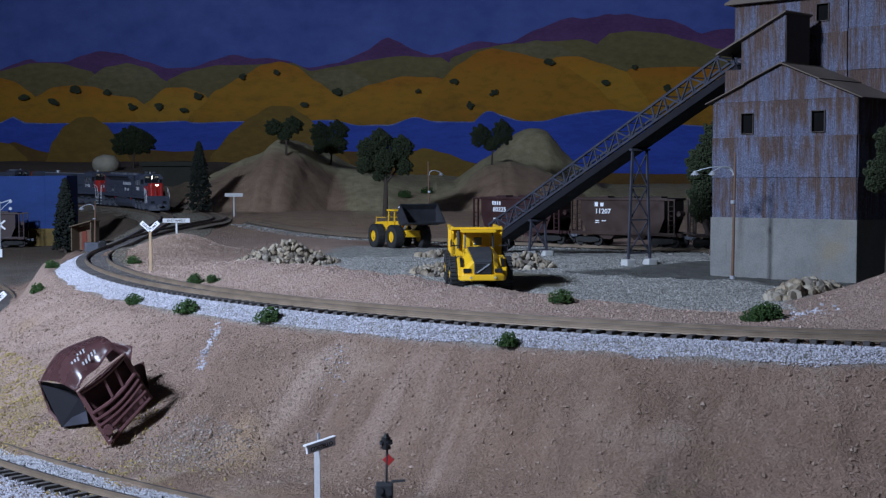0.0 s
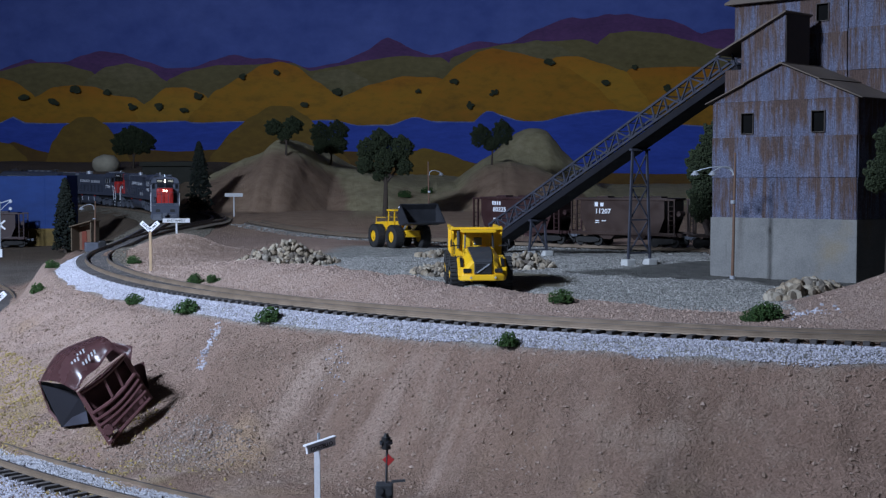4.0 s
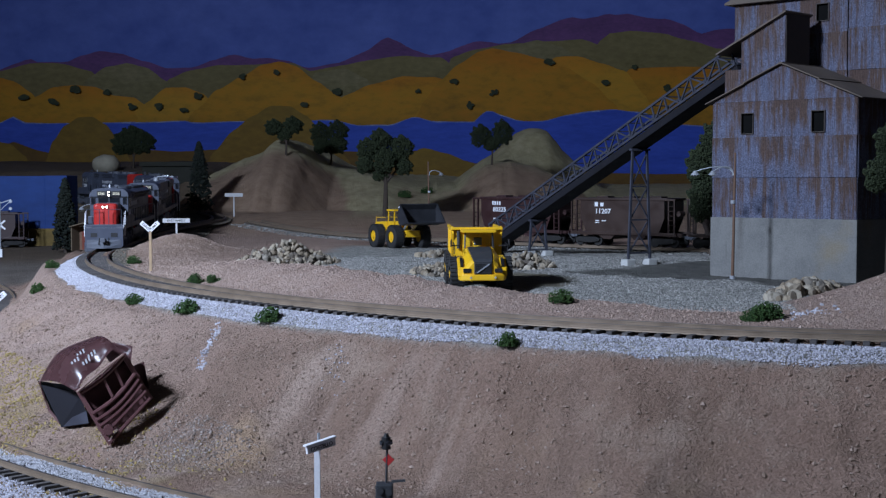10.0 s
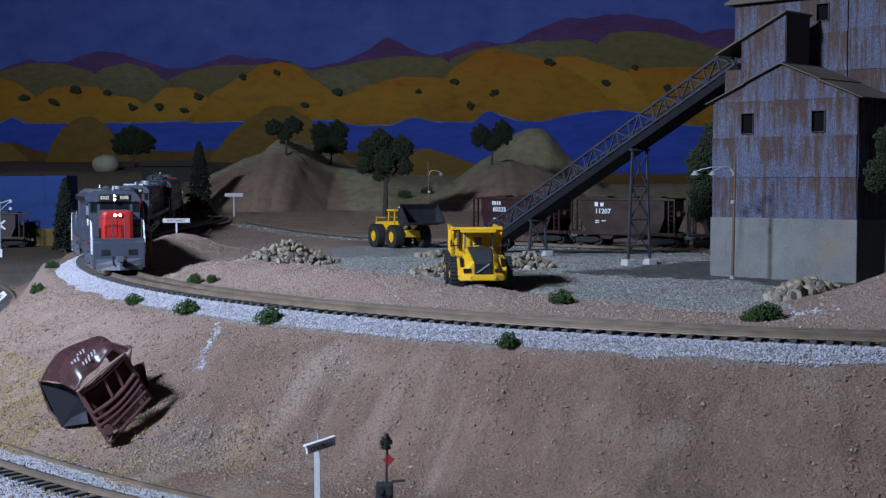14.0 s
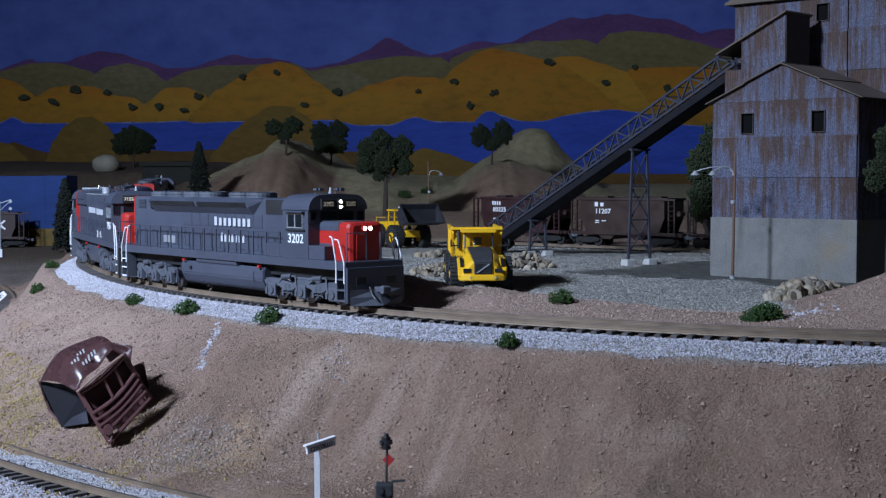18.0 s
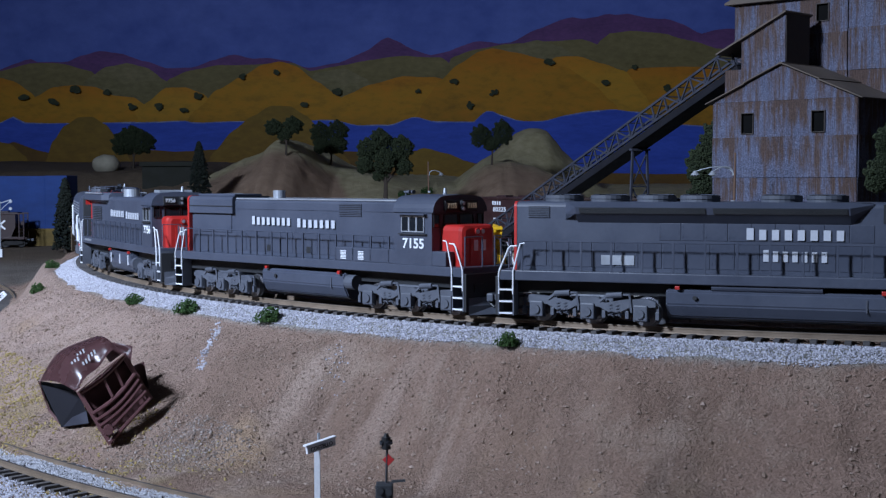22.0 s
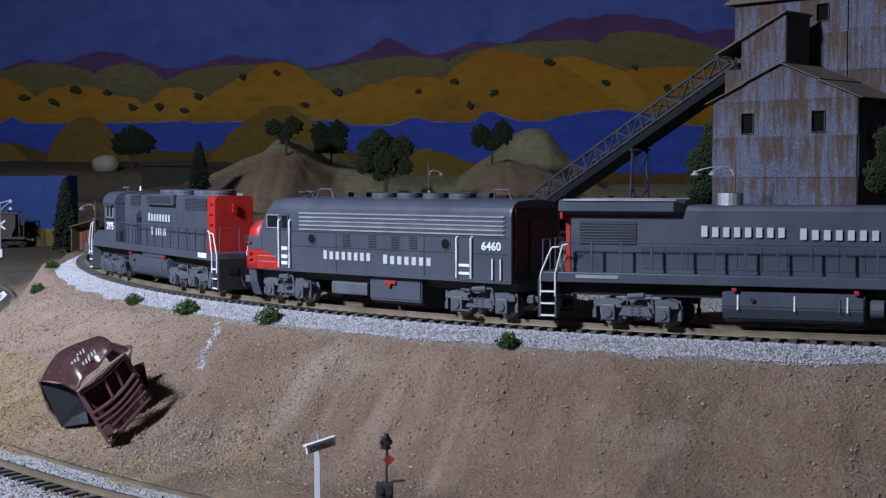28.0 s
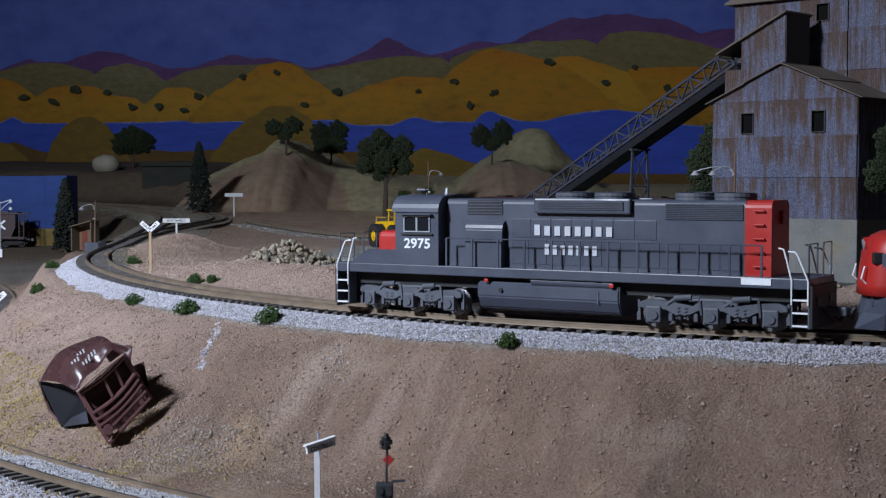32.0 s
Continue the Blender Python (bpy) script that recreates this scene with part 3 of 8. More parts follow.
TIE_STUFF = paint("stained_ties_far", (0.08, 0.065, 0.05), 0.9, wear=0.3, scale=200)
ROADBED = paint("tan_roadbed", (0.22, 0.17, 0.125), 0.9, wear=0.3, scale=150, bump=0.5)


def sweep(pts, profile, bm, zs=None):
    """Push a cross section (across, up) along a line of (x, y, turn, z)."""
    rings = []
    for x, y, th, z in pts:
        rings.append([bm.verts.new((x + a * math.sin(th), y - a * math.cos(th), z + u)) for a, u in profile])
    n = len(profile)
    for p, q in zip(rings, rings[1:]):
        for i in range(n):
            bm.faces.new((p[i], q[i], q[(i + 1) % n], p[(i + 1) % n]))
    bmesh.ops.recalc_face_normals(bm, faces=bm.faces[:])
    return bm


RAIL_SHAPE = [(-0.0012, -0.0025), (0.0012, -0.0025), (0.0011, -0.0019), (0.0004, -0.0017), (0.0004, -0.0007), (0.00055, -0.0005), (0.00055, 0.0), (-0.00055, 0.0), (-0.00055, -0.0005), (-0.0004, -0.0007), (-0.0004, -0.0017), (-0.0011, -0.0019)]


def track(label, pts, tie_from, tie_to, spacing=0.0066):
    """pts: (x, y, turn, rail top). Ties between the two lengths are pieces, the rest is one joined part."""
    ob = root("track", Matrix(), label, "railway track", kind="structure")
    for off in (-0.0083, 0.0083):
        shape = [(a + off, u) for a, u in RAIL_SHAPE]
        rail = part("rail", sweep(pts, shape, B()), RAIL, ob)
        head = [(a + off, u) for a, u in ((-0.0005, 0.0), (0.0005, 0.0), (0.0005, 0.00012), (-0.0005, 0.00012))]
        part("rail_head", sweep(pts, head, B()), RAIL_TOP, rail)
    run = np.concatenate([[0], np.cumsum([math.hypot(b[0] - a[0], b[1] - a[1]) for a, b in zip(pts, pts[1:])])])
    arr = np.array(pts)
    bm = B()
    box(bm, -0.0013, 0.0013, -0.0162, 0.0162, -0.0045, -0.0022, 0.0002)
    tie_mesh = bpy.data.meshes.new("tie")
    bm.to_mesh(tie_mesh)
    bm.free()
    tie_mesh.materials.append(TIE)
    far = B()
    for d in np.arange(0.003, run[-1], spacing):
        x, y, th, z = (np.interp(d, run, arr[:, i]) for i in range(4))
        j = random.uniform
        m = pose(x + j(-3e-4, 3e-4), y + j(-3e-4, 3e-4), z - j(0, 2e-4), 0, 0, math.degrees(th) + j(-1.5, 1.5))
        if tie_from <= d <= tie_to:
            t = new("tie", tie_mesh)
            t.parent, t.matrix_local = ob, m
        else:
            bmesh.ops.create_cube(far, size=1.0, matrix=m @ Matrix.Translation((0, 0, -0.0035)) @ Matrix.Diagonal((0.0024, 0.030, 0.0021, 1)))
    if len(far.verts):
        tagged(part("far_ties", far, TIE_STUFF, ob), kind="stuff")
    else:
        far.free()
    return ob


main_pts = [(*on_line(s), float(rail_z(s))) for s in np.arange(-3.1, 1.2, 0.012)]
track("curved main line with brown rails and dark ties", main_pts, 1.98, 3.43)
LOW_Z = -0.057


def arc_pts(x, y, th, bend, length, z, step=0.012):
    out = []
    for i in range(int(length / step)):
        out.append((x, y, th, z if not callable(z) else z(x, y)))
        th += bend * step
        x, y = x + step * math.cos(th), y + step * math.sin(th)
    return out


back = [(x, y, th + math.pi, z) for x, y, th, z in arc_pts(-0.206, 0.606, radians(130), -0.5, 0.6, LOW_Z)][::-1]
low_pts = back[:-1] + arc_pts(-0.206, 0.606, radians(-50), 1.2, 0.7, LOW_Z)
track("lower main line curving at the foot of the slope", low_pts, 0.5, 0.85)


def country_z(x, y):
    return -0.0005 + 0.018 * float(ease(y, 1.5, 2.05))


siding_pts = arc_pts(0.75, 0.945, radians(164), -0.62, 1.35, country_z)
track("siding behind the gravel yard with old dull rails", siding_pts, 9.0, 9.1, 0.0075)
second_pts = [(*on_line(s, -0.068 * float(ease(-s, 0.85, 1.3))), float(rail_z(s)) - 0.0004) for s in np.arange(-2.3, -0.86, 0.012)]
track("second main line bulging away at the far bend", second_pts, 9.0, 9.1, 0.0075)
track("short dark spur curving below the crossing road", arc_pts(-0.52, 1.285, 0.0, -6.4, 0.30, lambda x, y: float(ground_z(x, y, False)) + 0.0040), 0.0, 0.3, 0.0075)

# ---- locomotive materials ----
GREY = paint("loco_grey_paint", (0.058, 0.067, 0.095), 0.40, wear=0.14, scale=45)
GREY_DARK = paint("loco_grille_black", (0.016, 0.017, 0.02), 0.6, wear=0.2)
UNDER = paint("loco_underframe_grey", (0.082, 0.090, 0.113), 0.55, wear=0.25, scale=120)
BLACK = paint("black_plastic", (0.012, 0.012, 0.014), 0.5)
RED = paint("scarlet_paint", (0.42, 0.022, 0.018), 0.4, wear=0.12)
WHITE = paint("white_paint", (0.72, 0.74, 0.78), 0.5, wear=0.06)
SILVER = paint("silver_paint", (0.50, 0.53, 0.58), 0.35, 0.6, wear=0.1)
STEEL = paint("wheel_steel", (0.25, 0.25, 0.27), 0.35, 0.9)
LETTER = paint("letter_white_paint", (0.46, 0.48, 0.53), 0.5, wear=0.06)
LENS = glow("lit_headlight", (1.0, 0.93, 0.78), 7.0)
BOARD = glow("lit_number_board", (0.72, 0.66, 0.48), 0.09)


def glass_material():
    n = Nodes("cab_glass")
    n.b.inputs["IOR"].default_value = 1.45
    n.b.inputs["Coat Weight"].default_value = 0.6
    return n.done((0.012, 0.014, 0.018), 0.08, 0.0, 0.6)


GLASS = glass_material()


def loft(bm, rings, cap=True):
    """Join rings of points, each ring a list of (x, y, z)."""
    vs = [[bm.verts.new(p) for p in r] for r in rings]
    n = len(vs[0])
    for a, b in zip(vs, vs[1:]):
        for i in range(n):
            bm.faces.new((a[i], a[(i + 1) % n], b[(i + 1) % n], b[i]))
    if cap:
        bm.faces.new(vs[0][::-1])
        bm.faces.new(vs[-1])
    bmesh.ops.recalc_face_normals(bm, faces=bm.faces[:])
    return bm


def arch(x, w, z0, z1, r=0.003, k=4, crown=0.0):
    """A ring: flat sides and bottom, rounded shoulders, slightly crowned top."""
    out = [(x, -w, z0), (x, w, z0)]
    for i in range(k + 1):
        a = math.pi / 2 * i / k
        out.append((x, w - r + r * math.cos(a), z1 - r + r * math.sin(a)))
    if crown:
        out.append((x, 0, z1 + crown))
    for i in range(k + 1):
        a = math.pi / 2 + math.pi / 2 * i / k
        out.append((x, -w + r + r * math.cos(a), z1 - r + r * math.sin(a)))
    return out


def side_m(x, z, y):
    """A plane on a vehicle's side; y tells which."""
    return Matrix.Translation((x, y, z)) @ (Matrix.Rotation(math.pi / 2, 4, "X") if y < 0 else Matrix.Rotation(math.pi, 4, "Z") @ Matrix.Rotation(math.pi / 2, 4, "X"))


def word_blocks(parent, material, x0, x1, z, height, count, y, name="painted_word"):
    """A painted company word as a row of plain bars, one a letter."""
    bm = B()
    pitch = (x1 - x0) / count
    for i in range(count):
        a, b = x0 + pitch * (i + 0.22), x0 + pitch * (i + 0.78)
        h = height * (1.0 if i == 0 else 0.88)
        box(bm, a, b, *sorted((y - math.copysign(0.0001, y), y + math.copysign(0.0002, y))), z - height / 2, z - height / 2 + h)
        bar_ob = part("letter_bar" if i else name, bm, material, word if i else parent)
        word = word if i else bar_ob
        bm = B()
    bm.free()
    return word


def road_number(parent, text, x, z, size, y, squeeze=1.15, bold=0.00012):
    return lettering(text, size, WHITE, parent, side_m(x, z, y), "road_number", 0.0001, squeeze, bold)


# ---- trucks (bogies), shared meshes ----
def truck_meshes(axles):
    length = 0.0235 * (axles - 1)
    span = [(-length / 2 + 0.0235 * i) for i in range(axles)]
    bol = B()
    box(bol, -0.010, 0.010, -0.0115, 0.0115, 0.0072, 0.0125, 0.0008)
    for x in span[:-1]:
        box(bol, x + 0.007, x + 0.0165, -0.009, 0.009, 0.004, 0.009, 0.0006)
    fr = B()
    e = length / 2
    if axles == 3:
        outline = [(-e - 0.0065, 0.0085), (-e - 0.0065, 0.0105), (-e - 0.003, 0.0118), (-e + 0.0075, 0.0112), (-0.0075, 0.0095), (-0.0045, 0.0118), (0.0045, 0.0118), (0.0075, 0.0095), (e - 0.0075, 0.0112), (e + 0.003, 0.0118),
                   (e + 0.0065, 0.0105), (e + 0.0065, 0.0085), (e + 0.004, 0.0082), (e - 0.005, 0.0078), (e - 0.009, 0.0058), (0.009, 0.0058), (0.005, 0.0078), (-0.005, 0.0078), (-0.009, 0.0058), (-e + 0.009, 0.0058), (-e + 0.005, 0.0078), (-e - 0.004, 0.0082)]
    else:
        outline = [(-e - 0.0065, 0.0082), (-e - 0.0065, 0.0105), (-e - 0.002, 0.0118), (-e + 0.005, 0.0112), (-0.006, 0.0085), (0.006, 0.0085), (e - 0.005, 0.0112), (e + 0.002, 0.0118), (e + 0.0065, 0.0105), (e + 0.0065, 0.0082),
                   (e + 0.003, 0.0078), (e - 0.006, 0.0078), (0.0075, 0.0045), (-0.0075, 0.0045), (-e + 0.006, 0.0078), (-e - 0.003, 0.0078)]
    prism(fr, outline, -0.0016, 0.0012, bevel=0.0002)
    box_m, spring = B(), B()
    box(box_m, -0.0031, 0.0031, -0.0019, 0.0012, 0.0026, 0.0092, 0.0006)
    rod(box_m, (0, -0.0026, 0.0056), (0, 0.0, 0.0056), 0.0019, 12)
    box(box_m, -0.0034, 0.0034, -0.0008, 0.0006, 0.0022, 0.0032, 0.0002)
    tube(spring, [(0.0010 * math.cos(k * 0.785), 0.0010 * math.sin(k * 0.785) - 0.0002, 0.0038 + 0.0052 * k / 32) for k in range(33)], 0.00035, 5)
    cyl = B()
    rod(cyl, (-0.004, -0.0018, 0.0126), (0.003, -0.0018, 0.0132), 0.0012, 10)
    rod(cyl, (0.003, -0.0018, 0.0132), (0.0062, -0.0018, 0.0132), 0.0005, 6)
    bar(cyl, (0.006, -0.0018, 0.0135), (0.0068, -0.0016, 0.0060), 0.0006, 0.0008)
    bar(cyl, (-0.004, -0.0016, 0.0126), (-0.0075, -0.0012, 0.0100), 0.0006, 0.001)
    shoe = B()
    bar(shoe, (0, 0.0, 0.0115), (0.0004, 0.0, 0.0045), 0.0008, 0.0009)
    box(shoe, -0.0006, 0.0010, -0.0009, 0.0009, 0.0032, 0.0065, 0.0002)
    wh = B()
    for sy in (-1, 1):
        rod(wh, (0, sy * 0.0075, 0), (0, sy * 0.0095, 0), 0.00575, 24)
        rod(wh, (0, sy * 0.0068, 0), (0, sy * 0.0075, 0), 0.0064, 24)
        for k in range(4):
            a = k * math.pi / 2
            rod(wh, (0.003 * math.cos(a), sy * 0.0094, 0.003 * math.sin(a)), (0.003 * math.cos(a), sy * 0.0098, 0.003 * math.sin(a)), 0.0007, 6)
    rod(wh, (0, -0.0115, 0), (0, 0.0115, 0), 0.0011, 10)
    out = {}
    for k, (bm, mat) in dict(bolster=(bol, UNDER), side_frame=(fr, UNDER), journal_box=(box_m, UNDER), spring=(spring, UNDER), brake_cylinder=(cyl, UNDER), brake_shoe=(shoe, UNDER), wheelset=(wh, STEEL)).items():
        mesh = bpy.data.meshes.new(k)
        bm.to_mesh(mesh)
        bm.free()
        mesh.materials.append(mat)
        out[k] = mesh
    return out, span


TRUCK = {2: truck_meshes(2), 3: truck_meshes(3)}
WHEELSETS, TRUCKS, TRAIN = [], [], []


def truck(parent, x, axles):
    meshes, span = TRUCK[axles]
    t = new("truck", meshes["bolster"])
    t.parent, t.location = parent, (x, 0, 0)
    for sy in (-1, 1):
        def put(name, px, dy=0.0):
            o = new(name, meshes[name])
            o.parent = t
            o.matrix_local = Matrix.Translation((px, sy * (0.0134 + dy), 0)) @ (Matrix() if sy < 0 else Matrix.Rotation(math.pi, 4, "Z"))
        put("side_frame", 0)
        for px in span:
            put("journal_box", px, 0.0006)
        for a, b in zip(span, span[1:]):
            put("spring", (a + b) / 2 - 0.0016, 0.0006)
            put("spring", (a + b) / 2 + 0.0016, 0.0006)
            put("brake_cylinder", (a + b) / 2 + 0.001, 0.0004)
        for px in span:
            put("brake_shoe", px - 0.0066)
            put("brake_shoe", px + 0.0066)
    for px in span:
        w = new("wheelset", meshes["wheelset"])
        w.parent, w.location = t, (px, 0, 0.00575)
        WHEELSETS.append(w)
    TRUCKS.append(t)
    return t


def grille(parent, x0, x1, z0, z1, w, slats, name="grille", upright=False, label=""):
    """A dark recessed panel with thin slats, on both sides."""
    for sy in (-1, 1):
        bm = B()
        y = sy * w
        box(bm, x0, x1, min(y, y + sy * 0.0002), max(y, y + sy * 0.0002), z0, z1)
        g = part(name, bm, GREY_DARK, parent, label)
        bm = B()
        for i in range(slats):
            if upright:
                x = x0 + (x1 - x0) * (i + 0.5) / slats
                box(bm, x - 0.0002, x + 0.0002, min(y, y + sy * 0.0005), max(y, y + sy * 0.0005), z0, z1)
            else:
                z = z0 + (z1 - z0) * (i + 0.5) / slats
                box(bm, x0, x1, min(y, y + sy * 0.0005), max(y, y + sy * 0.0005), z - 0.0002, z + 0.0002)
        if slats:
            part("slats", bm, GREY, g)
        else:
            bm.free()


def roof_fan(parent, x, z, r, y=0.0, material=None):
    bm = B()
    rod(bm, (x, y, z - 0.001), (x, y, z + 0.0020), r, 24)
    rod(bm, (x, y, z + 0.0006), (x, y, z + 0.0009), r * 1.04, 24)
    f = part("fan", bm, material or UNDER, parent)
    bm = B()
    rod(bm, (x, y, z + 0.0020), (x, y, z + 0.0022), r * 0.86, 24)
    part("fan_screen", bm, GREY_DARK, f)
    for k in range(6):
        a = math.pi * k / 6
        bm = bar(B(), (x - r * 0.86 * math.cos(a), y - r * 0.86 * math.sin(a), z + 0.0023), (x + r * 0.86 * math.cos(a), y + r * 0.86 * math.sin(a), z + 0.0023), 0.0003, 0.0003)
        part("fan_guard_bar", bm, SILVER if material else GREY, f)
    part("fan_hub", rod(B(), (x, y, z + 0.0021), (x, y, z + 0.0025), r * 0.22, 12), SILVER if material else GREY, f)


def window(parent, x0, x1, z0, z1, y, frame_mat=None):
    """A side window: a proud frame round a dark pane."""
    s = -1 if y < 0 else 1
    bm = B()
    box(bm, x0, x1, min(y, y + s * 0.0002), max(y, y + s * 0.0002), z0, z1)
    pane = part("window", bm, GLASS, parent)
    bm = B()
    t = 0.0005
    ya, yb = min(y, y + s * 0.0006), max(y, y + s * 0.0006)
    for a in ((x0 - t, x1 + t, z1, z1 + t), (x0 - t, x1 + t, z0 - t, z0), (x0 - t, x0, z0, z1), (x1, x1 + t, z0, z1)):
        box(bm, a[0], a[1], ya, yb, a[2], a[3])
    part("window_frame", bm, frame_mat or GREY, pane)
    return pane


def end_window(parent, x, out, y0, y1, z0, z1):
    bm = B()
    box(bm, min(x, x + out * 0.0002), max(x, x + out * 0.0002), y0, y1, z0, z1)
    pane = part("window", bm, GLASS, parent)
    bm = B()
    t = 0.0004
    xa, xb = min(x, x + out * 0.0005), max(x, x + out * 0.0005)
    for a in ((y0 - t, y1 + t, z1, z1 + t), (y0 - t, y1 + t, z0 - t, z0), (y0 - t, y0, z0, z1), (y1, y1 + t, z0, z1)):
        box(bm, xa, xb, a[0], a[1], a[2], a[3])
    part("window_frame", bm, BLACK, pane)


def coupler(parent, x, out):
    bm = B()
    box(bm, min(x, x + out * 0.007), max(x, x + out * 0.007), -0.0012, 0.0012, 0.0078, 0.0102, 0.0003)
    box(bm, min(x + out * 0.006, x + out * 0.009), max(x + out * 0.006, x + out * 0.009), -0.0024, 0.0022, 0.0072, 0.0108, 0.0006)
    c = part("coupler", bm, UNDER, parent)
    bm = B()
    for sy in (-1, 1):
        tube(bm, [(x, sy * 0.004, 0.0105), (x + out * 0.003, sy * 0.0042, 0.0065), (x + out * 0.005, sy * 0.004, 0.0048)], 0.0004, 6)
    part("air_hose", bm, BLACK, c)


def steps(parent, x, out, deck_z, white=True):
    """The stair at one end of the deck, both sides: treads, side plates and bent white grab irons."""
    for sy in (-1, 1):
        y0, y1 = sorted((sy * 0.0108, sy * 0.0168))
        bm = B()
        for k, z in enumerate((0.0035, 0.0085, 0.0135)):
            xa, xb = sorted((x - out * 0.0005, x - out * 0.0065))
            box(bm, xa, xb, y0, y1, z, z + 0.0007)
        st = part("steps", bm, UNDER, parent)
        if white:
            edge = B()
            for z in (0.0035, 0.0085, 0.0135):
                box(edge, xa, xb, *sorted((sy * 0.0166, sy * 0.0170)), z + 0.0001, z + 0.0008)
            part("step_edge", edge, WHITE, st, "white step edges")
        bm = B()
        for xx in (x - out * 0.0002, x - out * 0.0068):
            xa, xb = sorted((xx - 0.0003, xx + 0.0003))
            box(bm, xa, xb, y0, y1, 0.003, deck_z)
        part("step_sides", bm, UNDER, st)
        bm = B()
        y = sy * 0.0170
        tube(bm, [(x - out * 0.0004, y, 0.0120), (x - out * 0.0004, y, 0.0210), (x - out * 0.0010, y, 0.0228), (x - out * 0.0046, y, 0.0312), (x - out * 0.0056, y, 0.0324), (x - out * 0.0084, y, 0.0326)], 0.00036, 6)
        part("grab_iron", bm, WHITE, st)
        bm = B()
        y = sy * 0.0172
        tube(bm, [(x - out * 0.0068, y, 0.0120), (x - out * 0.0068, y, 0.0215), (x - out * 0.0072, y, 0.0230), (x - out * 0.0090, y, 0.0300), (x - out * 0.0100, y, 0.0334), (x - out * 0.0120, y, 0.0338)], 0.00036, 6)
        part("grab_iron", bm, WHITE, st)


def pilot(parent, x, out, plough=True, material=None):
    bm = B()
    xa, xb = sorted((x, x - out * 0.0016))
    box(bm, xa, xb, -0.0165, 0.0165, 0.0030, 0.0195, 0.0003)
    p = part("pilot", bm, material or GREY_DARK, parent)
    if plough:
        bm = B()
        ring = []
        for z, f in ((0.0016, 0.006), (0.0055, 0.0035), (0.009, 0.0014)):
            ring.append([(x + out * 0.0002, -0.0150, z), (x + out * f, 0, z), (x + out * 0.0002, 0.0150, z), (x - out * 0.0008, 0, z)])
        loft(bm, ring)
        part("snow_plough", bm, UNDER, p)
    bm = B()
    for sy in (-1, 1):
        box(bm, *sorted((x, x + out * 0.0004)), *sorted((sy * 0.006, sy * 0.0115)), 0.0115, 0.0150)
    part("pilot_opening", bm, BLACK, p)
    return p


def deck_and_rails(ob, x0, x1, hood0, hood1, tank, blanks=()):
    """Running board with its side sill, posts and hand rails between hood0 and hood1, and the fuel tank below."""
    bm = B()
    box(bm, x0, x1, -0.0168, 0.0168, 0.0180, 0.0222, 0.0004)
    deck = part("running_board", bm, GREY, ob)
    bm = B()
    box(bm, x0 + 0.004, x1 - 0.004, -0.0105, 0.0105, 0.0125, 0.0189)
    part("underframe", bm, GREY_DARK, ob)
    for sy in (-1, 1):
        y = sy * 0.0164
        bm = B()
        rod(bm, (hood0, y, 0.0346), (hood1, y, 0.0346), 0.00028, 6)
        rail = part("handrail", bm, GREY, ob)
        n = max(2, round((hood1 - hood0) / 0.0128))
        for i in range(n + 1):
            x = hood0 + (hood1 - hood0) * i / n
            bm = B()
            box(bm, x - 0.00042, x + 0.00042, y - 0.0003, y + 0.0003, 0.0200, 0.0347)
            part("stanchion", bm, GREY, rail)
    t0, t1 = tank
    bm = B()
    outline = [(-0.0125, 0.0045), (-0.0092, 0.0030), (0.0092, 0.0030), (0.0125, 0.0045), (0.0152, 0.0095), (0.0152, 0.0148), (0.0140, 0.0160), (-0.0140, 0.0160), (-0.0152, 0.0148), (-0.0152, 0.0095)]
    prism(bm, outline, t0, t1, "x", 0.0006)
    tk = part("fuel_tank", bm, GREY, ob)
    for sy in (-1, 1):
        part("fuel_filler", rod(B(), (t0 + 0.012, sy * 0.0155, 0.0125), (t0 + 0.012, sy * 0.0162, 0.0125), 0.0009, 10), GREY_DARK, tk)
        part("tank_gauge", box(B(), t1 - 0.0098, t1 - 0.0092, *sorted((sy * 0.0150, sy * 0.0156)), 0.0085, 0.0135), UNDER, tk)
        part("valve_handle", box(B(), t1 - 0.004, t1 - 0.002, *sorted((sy * 0.0150, sy * 0.0166)), 0.0155, 0.0172, 0.0003), RED, tk, "small red valve handle")
        part("valve_handle", box(B(), t0 + 0.004, t0 + 0.006, *sorted((sy * 0.0150, sy * 0.0166)), 0.0158, 0.0172, 0.0003), RED, tk, "small red valve handle")
    return deck


def hood_doors(ob, x0, x1, z0, z1, w, count):
    bm = B()
    pitch = (x1 - x0) / count
    box(bm, -pitch * 0.47, pitch * 0.47, -0.00022, 0.00022, z0, z1, 0.0001)
    box(bm, pitch * 0.37, pitch * 0.40, -0.00034, 0.00034, (z0 + z1) / 2 - 0.0006, (z0 + z1) / 2 + 0.0006)
    for dz in (0.2, 0.8):
        z = z0 + (z1 - z0) * dz
        box(bm, -pitch * 0.47, -pitch * 0.42, -0.00034, 0.00034, z - 0.0004, z + 0.0004)
    mesh = bpy.data.meshes.new("hood_door")
    bm.to_mesh(mesh)
    bm.free()
    mesh.materials.append(GREY)
    for sy in (-1, 1):
        for i in range(count):
            d = new("hood_door", mesh)
            d.parent = ob
            d.location = (x0 + pitch * (i + 0.5), sy * w, 0)


